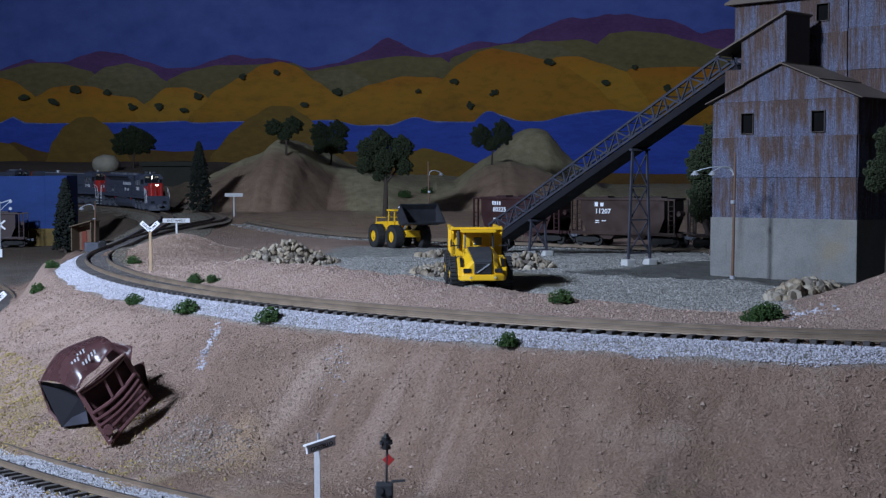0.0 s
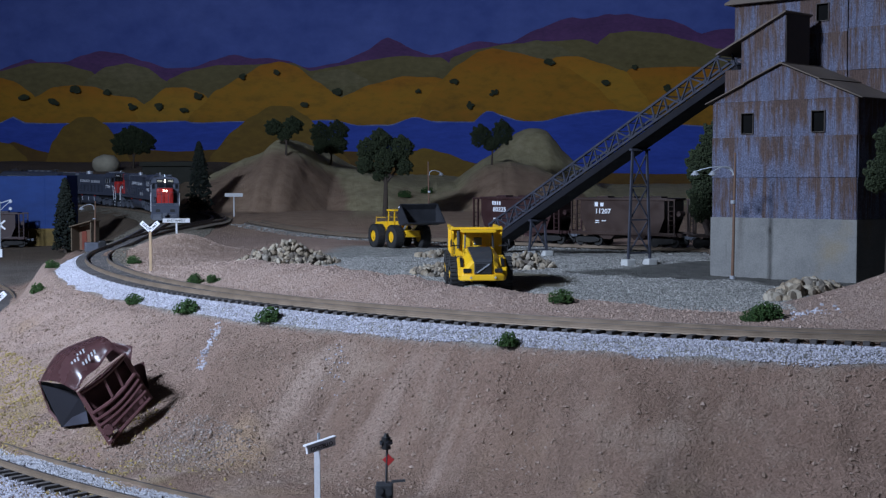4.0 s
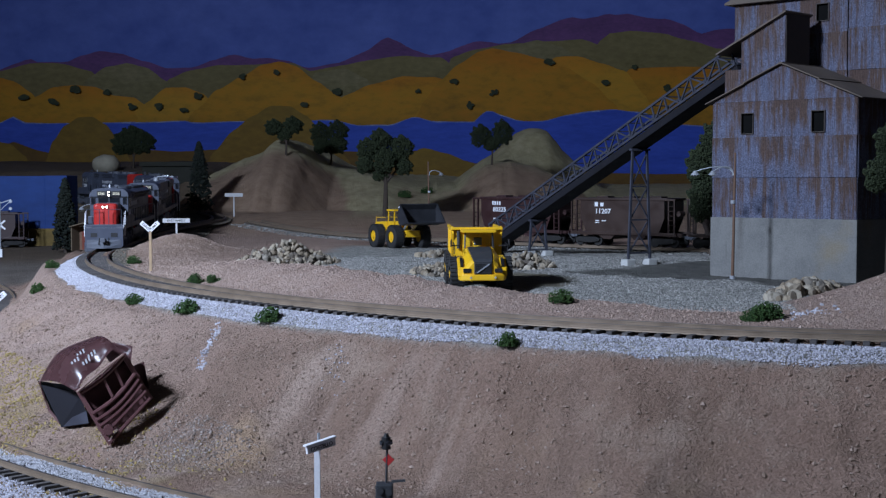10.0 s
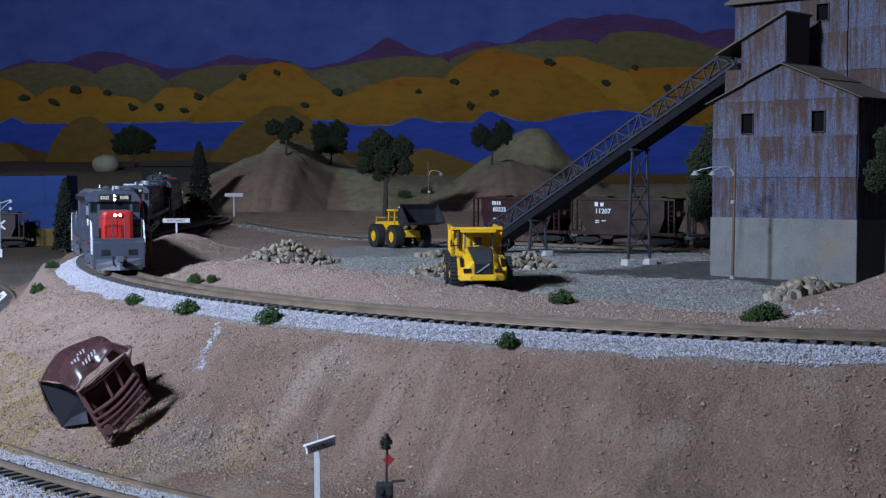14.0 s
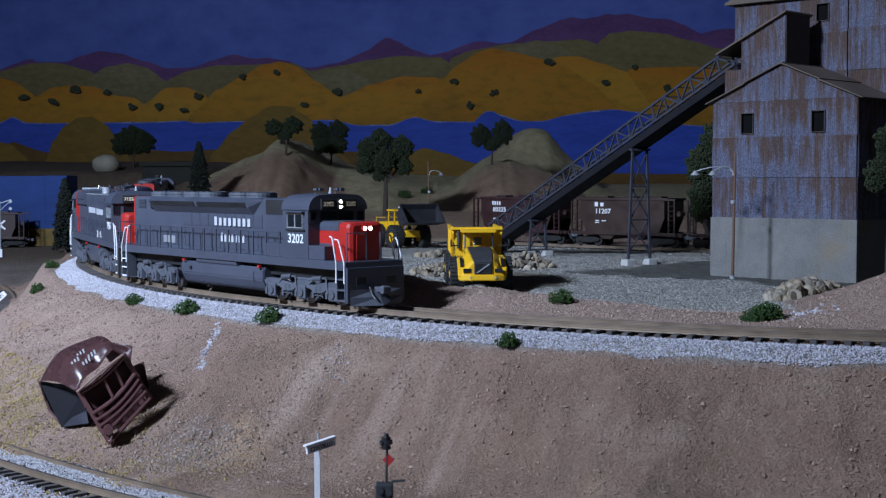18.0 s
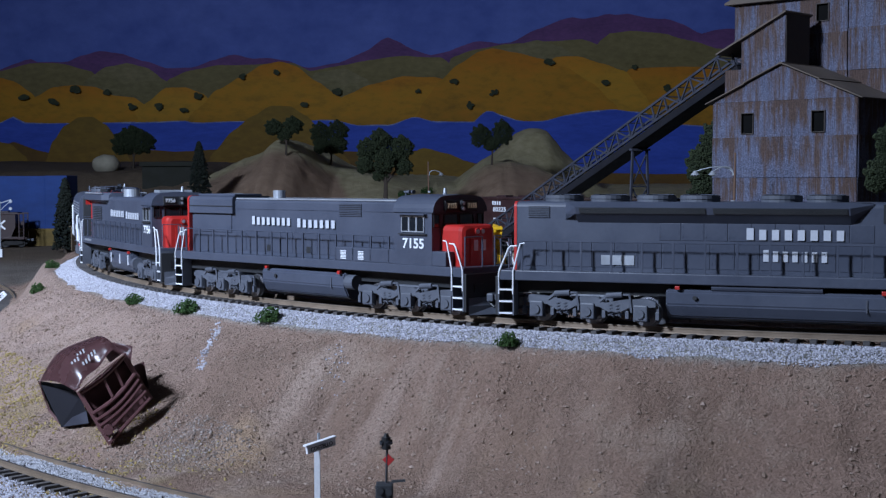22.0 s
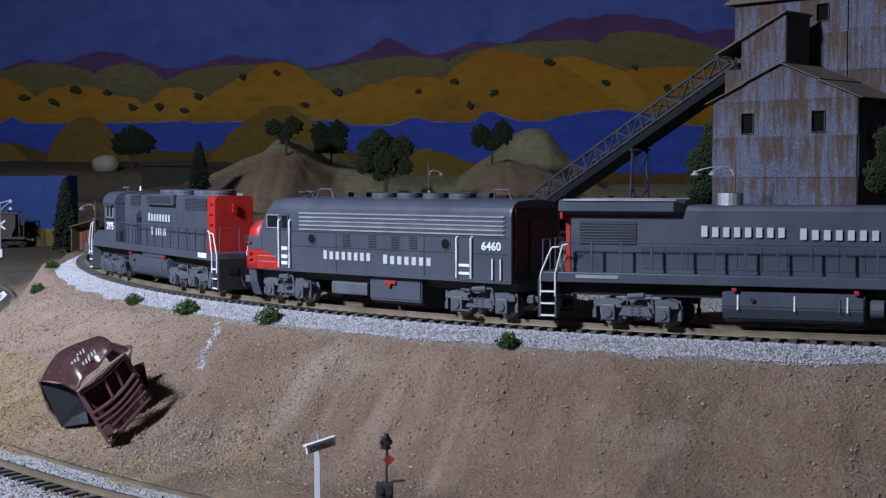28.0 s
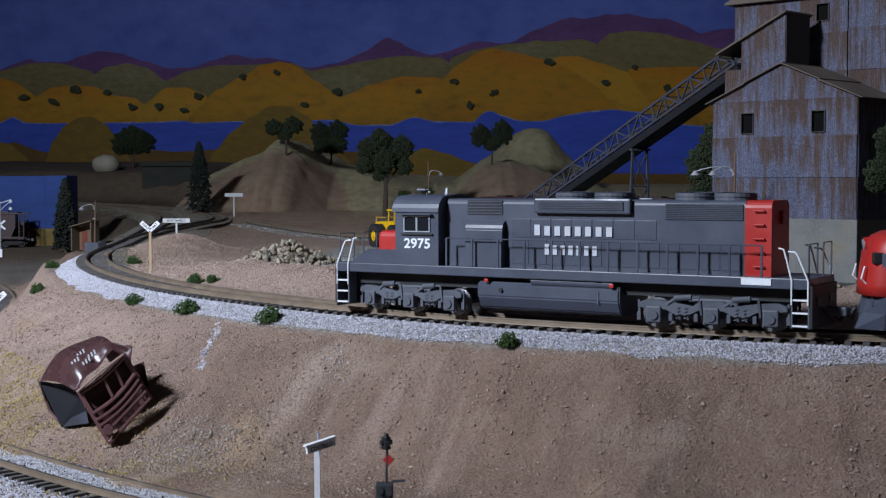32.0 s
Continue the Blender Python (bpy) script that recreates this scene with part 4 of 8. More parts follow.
def horn(ob, x, y, z, out=1, mat=None):
    bm = B()
    rod(bm, (x, y, z - 0.001), (x, y, z + 0.0015), 0.0004, 6)
    for dy, l in ((-0.0012, 0.004), (0, 0.005), (0.0012, 0.0045)):
        rod(bm, (x, y + dy, z + 0.0018), (x + out * l, y + dy, z + 0.0018), 0.0004, 8, 0.0009)
    part("horn", bm, mat or UNDER, ob)


def beacon(ob, x, y, z):
    bm = B()
    rod(bm, (x, y, z), (x, y, z + 0.0008), 0.0011, 12)
    rod(bm, (x, y, z + 0.0008), (x, y, z + 0.0030), 0.0009, 12, 0.0006)
    part("beacon", bm, SILVER, ob)


def cab(ob, x0, x1, front, number, w=0.0168, z1=0.0528, panes=2, lit=False):
    """A full-width cab; front: +1 when its windscreen looks along +x."""
    bm = B()
    loft(bm, [arch(x0, w, 0.0222, z1, 0.0072, 6, 0.0006), arch(x1, w, 0.0222, z1, 0.0072, 6, 0.0006)])
    c = part("cab", bm, GREY, ob)
    bm = B()
    ring = [arch(x, w + 0.0006, z1 - 0.0066, z1 + 0.0005, 0.0074, 6, 0.0006) for x in (x0 - 0.0012 * (front < 0) - 0.0002, x1 + 0.0012 * (front > 0) + 0.0002)]
    loft(bm, ring)
    part("cab_roof", bm, GREY, c)
    length = x1 - x0
    for sy in (-1, 1):
        y = sy * w
        for k in range(panes):
            a = x0 + length * (0.22 + 0.60 * k / panes)
            window(c, a + 0.0003, a + length * 0.60 / panes - 0.0006, 0.0375, 0.0437, y, SILVER)
        bm = B()
        box(bm, x0 + length * 0.15, x0 + length * 0.88, *sorted((y, y + sy * 0.0022)), 0.0447, 0.0452)
        part("sunshade", bm, GREY, c)
        bm = B()
        box(bm, x0 + length * 0.15, x0 + length * 0.88, *sorted((y, y + sy * 0.001)), 0.0358, 0.0364)
        part("arm_rest", bm, GREY_DARK, c)
        road_number(ob, number, (x0 + x1) / 2 + 0.0004, 0.0317, 0.0062, y + sy * 0.0001)
    xf = x1 if front > 0 else x0
    for y0, y1 in ((-0.0155, -0.0125), (-0.0092, -0.0008), (0.0008, 0.0092), (0.0125, 0.0155)):
        end_window(c, xf, front, y0, y1, 0.0395, 0.0448)
    # number boards and the twin headlight over the windscreen
    bm = B()
    box(bm, *sorted((xf - front * 0.001, xf + front * 0.0022)), -0.0105, 0.0105, 0.0462, 0.0512, 0.0004)
    nb = part("number_board_housing", bm, GREY_DARK, c)
    for sy in (-1, 1):
        bm = B()
        box(bm, *sorted((xf + front * 0.0021, xf + front * 0.0024)), *sorted((sy * 0.0032, sy * 0.0098)), 0.0472, 0.0502)
        part("number_board", bm, BLACK, nb)
        turn = Matrix.Rotation(front * math.pi / 2, 4, "Z") @ Matrix.Rotation(math.pi / 2, 4, "X")
        lettering(number, 0.0030, BOARD if lit else WHITE, nb, Matrix.Translation((xf + front * 0.0026, sy * 0.0065, 0.0487)) @ turn, "board_number", 0.00005, 1.0, 0.00006)
    bm = B()
    for dz in (0.0474, 0.0500):
        rod(bm, (xf + front * 0.0020, 0, dz), (xf + front * 0.0034, 0, dz), 0.0014, 14)
    part("headlight_housing", bm, GREY_DARK, nb)
    bm = B()
    for dz in (0.0474, 0.0500):
        rod(bm, (xf + front * 0.0034, 0, dz), (xf + front * 0.0036, 0, dz), 0.0008, 14)
    part("headlight", bm, LENS if lit and number == "3202" else SILVER, nb)
    return c


def nose(ob, x0, x1, front, top, w=0.0092, lit=False, red_from=0.0, initials=False):
    """The short hood before the cab, red; x0 to x1 along the train."""
    bm = B()
    a, b = (x0, x1) if front > 0 else (x1, x0)
    loft(bm, [arch(a, w, 0.0222, top, 0.0026, 4), arch(b - front * 0.0022, w, 0.0222, top, 0.0026, 4), arch(b - front * 0.0008, w - 0.0008, 0.0222, top - 0.0005, 0.0024, 4), arch(b, w - 0.0024, 0.0222, top - 0.0016, 0.0020, 4)])
    n = part("nose", bm, RED, ob, "scarlet red short hood")
    bm = B()
    rod(bm, (b - front * 0.001, -0.0016, top - 0.0030), (b + front * 0.0008, -0.0016, top - 0.0030), 0.0016, 14)
    rod(bm, (b - front * 0.001, 0.0016, top - 0.0030), (b + front * 0.0008, 0.0016, top - 0.0030), 0.0016, 14)
    part("signal_light_housing", bm, RED, n)
    bm = B()
    for y in (-0.0016, 0.0016):
        rod(bm, (b + front * 0.0008, y, top - 0.0030), (b + front * 0.0010, y, top - 0.0030), 0.0010, 14)
    part("signal_light", bm, LENS if lit else SILVER, n)
    bm = B()
    box(bm, *sorted((b - front * 0.0002, b + front * 0.0003)), -0.006, -0.0005, 0.0235, top - 0.006, 0.0001)
    part("nose_door", bm, RED, n)
    if initials:
        # the road's initials as two plain blocks
        bm = B()
        for y in (-0.0042, 0.0008):
            box(bm, *sorted((b, b + front * 0.0005)), y + 0.0006, y + 0.0030, 0.0290, 0.0338)
        part("painted_initials", bm, WHITE, n)
    return n


def ditch_rails(ob, x, out, z=0.0355):
    """Hand rail across the end platform, white uprights."""
    for y0, y1 in ((-0.0150, -0.004), (0.004, 0.0150)):
        part("end_rail", tube(B(), [(x, y0, 0.0222), (x, y0, z), (x, y1, z), (x, y1, 0.0222)], 0.00036, 6), GREY, ob)


def red_end(ob, x, out, z1, w=0.0108):
    bm = B()
    loft(bm, [arch(x, w + 0.0002, 0.0222, z1 + 0.0001, 0.003, 4), arch(x + out * 0.0108, w + 0.0002, 0.0222, z1 + 0.0001, 0.003, 4)])
    r = part("hood_end", bm, RED, ob, "scarlet red hood end")
    for k in range(5):
        z = 0.026 + k * 0.0055
        bm = B()
        for y in (-0.0113, 0.0113):
            tube(bm, [(x + out * 0.004, math.copysign(0.0108, y), z), (x + out * 0.004, y * 1.08, z), (x + out * 0.008, y * 1.08, z), (x + out * 0.008, math.copysign(0.0108, y), z)], 0.0003, 6)
        part("ladder_rung", bm, RED, r)
    bm = B()
    for dz in (0.044, 0.0466):
        rod(bm, (x + out * 0.0106, 0, dz), (x + out * 0.0122, 0, dz), 0.0014, 14)
    part("headlight_housing", bm, RED, r)
    return r


def long_hood(ob, x0, x1, z1=0.0512, w=0.0108):
    bm = B()
    loft(bm, [arch(x0, w, 0.0222, z1, 0.0022, 4), arch(x1, w, 0.0222, z1, 0.0022, 4)])
    return part("long_hood", bm, GREY, ob)


# ---- unit 1: six-axle, flared radiators at the rear ----
def lead_unit():
    ob = root("diesel_locomotive", Matrix(), "dark grey six-axle diesel locomotive with a lit red nose", "locomotive", "train units")
    deck_and_rails(ob, -0.1075, 0.1275, -0.097, 0.070, (-0.036, 0.052))
    long_hood(ob, -0.1010, 0.0735)
    bm = B()
    for sy in (-1, 1):
        y = sy * 0.0108
        ring = [[(-0.0795, y, 0.0510), (-0.0795, y, 0.0460), (-0.0795, y, 0.0435), (-0.0795, y, 0.0505)],
                [(-0.0740, y, 0.0512), (-0.0740, y + sy * 0.0050, 0.0490), (-0.0740, y + sy * 0.0040, 0.0462), (-0.0740, y, 0.0425)],
                [(0.0360, y, 0.0512), (0.0360, y + sy * 0.0050, 0.0490), (0.0360, y + sy * 0.0040, 0.0462), (0.0360, y, 0.0425)],
                [(0.0445, y, 0.0512), (0.0445, y, 0.0505), (0.0445, y, 0.0500), (0.0445, y, 0.0498)]]
        loft(bm, ring)
    fl = part("radiator_flare", bm, GREY, ob)
    for x0, x1 in ((-0.0725, -0.0200), (-0.0170, 0.0350)):
        for sy in (-1, 1):
            bm = B()
            a, b = Vector((0, sy * 0.0151, 0.0466)), Vector((0, sy * 0.0157, 0.0487))
            for i in range(9):
                p = a.lerp(b, i / 8)
                box(bm, x0, x1, p.y - 0.0003, p.y + 0.0003, p.z - 0.00008, p.z + 0.00008)
            part("radiator_screen", bm, GREY_DARK, fl)
    grille(ob, -0.0958, -0.0865, 0.0443, 0.0492, 0.0108, 6)
    grille(ob, 0.0480, 0.0690, 0.0430, 0.0505, 0.0108, 0, "filter_panel", label="dark inertial filter panel")
    hood_doors(ob, -0.0975, 0.0700, 0.0240, 0.0345, 0.0108, 17)
    hood_doors(ob, -0.040, 0.0450, 0.0355, 0.0425, 0.0108, 9)
    for x in (-0.083, -0.063, -0.043, -0.025, 0.008, 0.026):
        roof_fan(ob, x, 0.0518, 0.0082)
    cab(ob, 0.0735, 0.0965, 1, "3202", lit=True)
    nose(ob, 0.0965, 0.1215, 1, 0.0405, w=0.0102, lit=True)
    bm = B()
    loft(bm, [arch(0.0966, 0.0104, 0.0362, 0.0407, 0.0026, 4), arch(0.1130, 0.0104, 0.0362, 0.0407, 0.0026, 4)])
    part("nose_hood_top", bm, GREY, ob, "dark grey hood top")
    bm = B()
    box(bm, 0.0965, 0.1060, -0.0105, 0.0105, 0.0222, 0.0300, 0.0006)
    part("battery_box", bm, GREY, ob)
    for sy in (-1, 1):
        bm = B()
        box(bm, 0.0560, 0.1100, *sorted((sy * 0.0110, sy * 0.0166)), 0.0222, 0.0290, 0.0005)
        part("side_box", bm, GREY, ob)
        word_blocks(ob, LETTER, -0.0053, 0.0345, 0.0385, 0.0047, 8, sy * 0.0114)
        word_blocks(ob, LETTER, 0.0016, 0.0279, 0.0299, 0.0047, 7, sy * 0.0113)
        bm = B()
        rod(bm, (-0.0174, sy * 0.0138, 0.0172), (0.0260, sy * 0.0138, 0.0172), 0.0020, 14)
        part("air_reservoir", bm, GREY, ob)
        bm = B()
        box(bm, -0.064, -0.050, *sorted((sy * 0.0108, sy * 0.0114)), 0.0250, 0.0290)
        part("builder_plate", bm, SILVER, ob)
    steps(ob, 0.1275, 1, 0.0205, False)
    steps(ob, -0.1075, -1, 0.0205)
    pilot(ob, 0.1290, 1, True, GREY)
    pilot(ob, -0.1088, -1, False)
    coupler(ob, 0.1290, 1)
    coupler(ob, -0.1088, -1)
    ditch_rails(ob, 0.1268, 1)
    ditch_rails(ob, -0.1068, -1)
    horn(ob, 0.085, -0.005, 0.0540)
    horn(ob, 0.087, 0.006, 0.0540)
    beacon(ob, 0.091, 0.0, 0.0538)
    bm = B()
    loft(bm, [arch(-0.1010, 0.0110, 0.0222, 0.0513, 0.0022, 4), arch(-0.1022, 0.0110, 0.0222, 0.0513, 0.0022, 4)])
    part("hood_end", bm, RED, ob, "scarlet red hood end")
    truck(ob, -0.0665, 3)
    truck(ob, 0.0865, 3)
    return ob


# ---- unit 2: six-axle, plain wide rear ----
def second_unit():
    ob = root("diesel_locomotive", Matrix(), "dark grey six-axle diesel locomotive with an arched red nose", "locomotive", "train units")
    deck_and_rails(ob, -0.1045, 0.1160, -0.094, 0.068, (-0.029, 0.0352))
    long_hood(ob, -0.0960, 0.0725)
    bm = B()
    loft(bm, [arch(-0.0965, 0.0128, 0.0430, 0.0520, 0.0018, 3), arch(-0.0570, 0.0128, 0.0430, 0.0520, 0.0018, 3)])
    rb = part("radiator_housing", bm, GREY, ob)
    part("hatch_seam", box(B(), -0.0962, -0.0572, -0.0131, 0.0131, 0.0466, 0.0470), GREY_DARK, rb)
    for sy in (-1, 1):
        part("side_panel", box(B(), -0.0945, -0.0600, *sorted((sy * 0.0106, sy * 0.0113)), 0.0330, 0.0425, 0.0002), GREY, ob)
    grille(ob, 0.0270, 0.0430, 0.0430, 0.0490, 0.0108, 7)
    hood_doors(ob, -0.0570, 0.0680, 0.0240, 0.0340, 0.0108, 13)
    part("radiator_hatch", box(B(), -0.0930, -0.0600, -0.009, 0.009, 0.0520, 0.0532, 0.0004), GREY, ob)
    bm = B()
    rod(bm, (-0.0335, 0, 0.0505), (-0.0335, 0, 0.0552), 0.0032, 18)
    part("exhaust_stack", bm, SILVER, ob, "bright silver stack")
    bm = B()
    for sy in (-1, 1):
        rod(bm, (-0.0560, sy * 0.0106, 0.0508), (0.0700, sy * 0.0106, 0.0508), 0.0005, 6)
    part("roof_drip_rail", bm, SILVER, ob)
    bm = B()
    loft(bm, [arch(-0.0960, 0.0131, 0.0222, 0.0522, 0.0022, 4), arch(-0.0975, 0.0131, 0.0222, 0.0522, 0.0022, 4)])
    part("hood_end", bm, RED, ob, "scarlet red hood end")
    for sy in (-1, 1):
        box_bm = box(B(), 0.0300, 0.1050, *sorted((sy * 0.0110, sy * 0.0167)), 0.0222, 0.0288, 0.0005)
        sb = part("side_box", box_bm, GREY, ob)
        for x in (0.0345, 0.0470):
            bm = B()
            for k in range(6):
                box(bm, x, x + 0.0040, *sorted((sy * 0.0166, sy * 0.0170)), 0.0232 + k * 0.0007, 0.0236 + k * 0.0007)
            part("louvre", bm, WHITE, sb, "white painted louvre")
        part("hood_seam", box(B(), -0.0560, 0.0700, *sorted((sy * 0.0107, sy * 0.0111)), 0.0455, 0.0459), GREY, ob)
    cab(ob, 0.0720, 0.0965, 1, "7155", panes=3, lit=True)
    nose(ob, 0.0965, 0.1095, 1, 0.0405, w=0.0110, initials=True)
    for sy in (-1, 1):
        word_blocks(ob, LETTER, -0.0425, -0.0095, 0.0398, 0.0044, 8, sy * 0.0114)
        word_blocks(ob, LETTER, -0.0055, 0.0250, 0.0392, 0.0044, 7, sy * 0.0114)
        bm = B()
        for x in (-0.030, 0.002, 0.030):
            box(bm, x, x + 0.003, *sorted((sy * 0.0108, sy * 0.0112)), 0.0245, 0.0275)
        part("louvre", bm, GREY_DARK, ob)
        bm = B()
        rod(bm, (0.0360, sy * 0.0130, 0.0118), (0.0420, sy * 0.0130, 0.0118), 0.0036, 16)
        part("air_reservoir", bm, UNDER, ob)
    steps(ob, 0.1160, 1, 0.0205)
    steps(ob, -0.1045, -1, 0.0205)
    pilot(ob, 0.1172, 1)
    pilot(ob, -0.1055, -1, False)
    coupler(ob, 0.1172, 1)
    coupler(ob, -0.1055, -1)
    ditch_rails(ob, 0.1152, 1)
    ditch_rails(ob, -0.1036, -1)
    horn(ob, 0.060, 0.002, 0.0530)
    beacon(ob, 0.088, 0.0, 0.0538)
    truck(ob, -0.0625, 3)
    truck(ob, 0.0765, 3)
    return ob


# ---- unit 3: four-axle ----
def third_unit():
    ob = root("diesel_locomotive", Matrix(), "dark grey four-axle diesel locomotive with red nose and silver stack", "locomotive", "train units")
    deck_and_rails(ob, -0.0955, 0.1050, -0.086, 0.064, (-0.0203, 0.0345))
    long_hood(ob, -0.0840, 0.0665, 0.0500)
    bm = B()
    ring = []
    for x, w in ((-0.0880, 0.0150), (-0.0400, 0.0150), (-0.0360, 0.0110)):
        ring.append([(x, -w, 0.0508), (x, -w, 0.0475), (x, -w + 0.003, 0.0462), (x, w - 0.003, 0.0462), (x, w, 0.0475), (x, w, 0.0508), (x, w - 0.002, 0.0522), (x, -w + 0.002, 0.0522)])
    loft(bm, ring)
    wing = part("radiator_wing", bm, GREY, ob)
    bm = B()
    for sy in (-1, 1):
        rod(bm, (-0.0860, sy * 0.0148, 0.0520), (-0.0390, sy * 0.0148, 0.0520), 0.0005, 6)
    part("wing_edge", bm, SILVER, wing)
    bm = B()
    loft(bm, [arch(-0.0840, 0.0111, 0.0222, 0.0500, 0.0022, 4), arch(-0.0858, 0.0111, 0.0222, 0.0500, 0.0022, 4)])
    part("hood_end", bm, RED, ob, "scarlet red hood end")
    bm = B()
    loft(bm, [arch(-0.0864, 0.0146, 0.0440, 0.0523, 0.0022, 4), arch(-0.0876, 0.0140, 0.0444, 0.0519, 0.0020, 4)])
    part("wing_end", bm, RED, ob, "scarlet red radiator end")
    grille(ob, -0.0800, -0.0560, 0.0335, 0.0430, 0.0108, 8)
    hood_doors(ob, -0.0540, 0.0640, 0.0240, 0.0335, 0.0108, 12)
    bm = B()
    rod(bm, (-0.0195, 0, 0.0495), (-0.0195, 0, 0.0548), 0.0052, 20)
    part("exhaust_stack", bm, SILVER, ob, "bright silver stack")
    bm = B()
    rod(bm, (-0.0195, 0, 0.0548), (-0.0195, 0, 0.0549), 0.0042, 20)
    part("stack_mouth", bm, BLACK, ob)
    cab(ob, 0.0665, 0.0885, 1, "7756")
    nose(ob, 0.0885, 0.0990, 1, 0.0400, w=0.0110, initials=True)
    bm = B()
    box(bm, 0.0690, 0.0800, -0.010, 0.010, 0.0530, 0.0548, 0.0004)
    part("air_conditioner", bm, SILVER, ob, "white roof cooling unit")
    for sy in (-1, 1):
        word_blocks(ob, LETTER, -0.0302, 0.0045, 0.0395, 0.0045, 8, sy * 0.0114)
        word_blocks(ob, LETTER, 0.0085, 0.0401, 0.0388, 0.0045, 7, sy * 0.0114)
        for x in (-0.014, 0.008, 0.028):
            part("tank_gauge", box(B(), x - 0.0003, x + 0.0003, *sorted((sy * 0.0150, sy * 0.0156)), 0.0085, 0.0145), WHITE, ob)
        bm = B()
        box(bm, -0.0800, -0.0620, *sorted((sy * 0.0168, sy * 0.0171)), 0.0198, 0.0212)
        part("sill_plate", bm, SILVER, ob)
        bm = B()
        rod(bm, (0.0365, sy * 0.0125, 0.0100), (0.0415, sy * 0.0125, 0.0100), 0.0036, 16)
        part("air_reservoir", bm, UNDER, ob)
    steps(ob, 0.1050, 1, 0.0205)
    steps(ob, -0.0955, -1, 0.0205)
    pilot(ob, 0.1062, 1)
    pilot(ob, -0.0965, -1, False)
    coupler(ob, 0.1062, 1)
    coupler(ob, -0.0965, -1)
    ditch_rails(ob, 0.1042, 1)
    ditch_rails(ob, -0.0946, -1)
    horn(ob, 0.062, 0.0, 0.0512)
    beacon(ob, 0.083, 0.003, 0.0538)
    truck(ob, -0.0535, 2)
    truck(ob, 0.0705, 2)
    return ob


# ---- unit 4: streamlined cab unit, running nose last ----
def cab_unit():
    ob = root("streamlined_locomotive", Matrix(), "dark grey streamlined cab locomotive with a rounded red nose", "locomotive", "train units")

    def shell(x, w, z0, z1, r):
        return arch(x, w, z0, z1, r, 6, 0.0007)
    bm = B()
    loft(bm, [shell(0.0945, 0.0173, 0.0160, 0.0512, 0.0065), shell(0.0935, 0.0176, 0.0158, 0.0516, 0.0068), shell(-0.0500, 0.0176, 0.0158, 0.0516, 0.0068), shell(-0.0570, 0.0176, 0.0158, 0.0511, 0.0068), shell(-0.0608, 0.0174, 0.0158, 0.0490, 0.0076)])
    body = part("body_shell", bm, GREY, ob, smooth=False)
    bm = B()
    loft(bm, [shell(-0.0608, 0.0174, 0.0158, 0.0490, 0.0076), shell(-0.0635, 0.0173, 0.0158, 0.0450, 0.0078), shell(-0.0657, 0.0172, 0.0158, 0.0405, 0.0080)])
    part("windscreen_panel", bm, GREY, ob)
    bm = B()
    # the nose leans forward towards its foot and is squarish in plan
    tips = [(0.0158, 0.0835), (0.0200, 0.0832), (0.0260, 0.0824), (0.0320, 0.0813), (0.0360, 0.0800), (0.0385, 0.0780), (0.0400, 0.0745), (0.0407, 0.0690)]
    rings = []
    for z, f in tips:
        ring = []
        for k in range(19):
            q = math.pi * (k / 18 - 0.5)
            w = 0.0172 - 0.0034 * float(ease(z, 0.0350, 0.0410))
            ring.append((-0.0650 - (f - 0.0650) * math.cos(q) ** 0.62, math.copysign(w * abs(math.sin(q)) ** 0.70, q), z))
        rings.append(ring)
    loft(bm, rings)
    nz = part("nose", bm, RED, ob, "rounded scarlet red nose", True)
    part("headlight_housing", rod(B(), (-0.0760, 0, 0.0358), (-0.0812, 0, 0.0350), 0.0027, 16), RED, nz)
    part("headlight", rod(B(), (-0.0812, 0, 0.0350), (-0.0817, 0, 0.0349), 0.0021, 16), SILVER, nz)
    for sy in (-1, 1):
        # grey band that runs forward over the nose's flank, with its number board
        bm = B()
        cols = []
        for x in np.linspace(-0.0640, -0.0770, 8):
            u = min(1.0, max(0.0, (-x - 0.0650) / 0.0165)) ** (1 / 0.62)
            w = 0.0172 * math.sin(math.acos(min(u, 1.0))) ** 0.70 + 0.0003
            cols.append([(x, sy * (w - 0.0025), 0.0258), (x, sy * w, 0.0258), (x, sy * w, 0.0322), (x, sy * (w - 0.0025), 0.0322)])
        loft(bm, cols)
        part("nose_band", bm, GREY, nz, "dark grey band")
        part("number_board", box(B(), -0.0802, -0.0755, *sorted((sy * 0.0112, sy * 0.0150)), 0.0282, 0.0325, 0.0005), BLACK, nz)
        part("nose_rail", tube(B(), [(-0.0815, sy * 0.0095, 0.0200), (-0.0838, sy * 0.0100, 0.0222), (-0.0825, sy * 0.0100, 0.0270)], 0.0004, 6), WHITE, nz)
        for z in (0.0205, 0.0235, 0.0290):
            part("step_bracket", box(B(), -0.0745, -0.0715, *sorted((sy * 0.0155, sy * 0.0182)), z, z + 0.0006), RED, nz)
    # red wing along the lower cab side
    for sy in (-1, 1):
        bm = B()
        prism(bm, [(-0.0670, 0.0165), (-0.0508, 0.0165), (-0.0512, 0.0195), (-0.0535, 0.0222), (-0.0585, 0.0246), (-0.0650, 0.0256), (-0.0670, 0.0256)], *sorted((sy * 0.0168, sy * 0.0178)))
        part("red_wing", bm, RED, ob, "scarlet red painted wing")
        bm = B()
        for z in (0.0198, 0.0226):
            box(bm, -0.0660, -0.0530, *sorted((sy * 0.0177, sy * 0.0180)), z, z + 0.0003)
        part("wing_stripe", bm, SILVER, ob)
    # windscreen, side windows
    for sy in (-1, 1):
        bm = B()
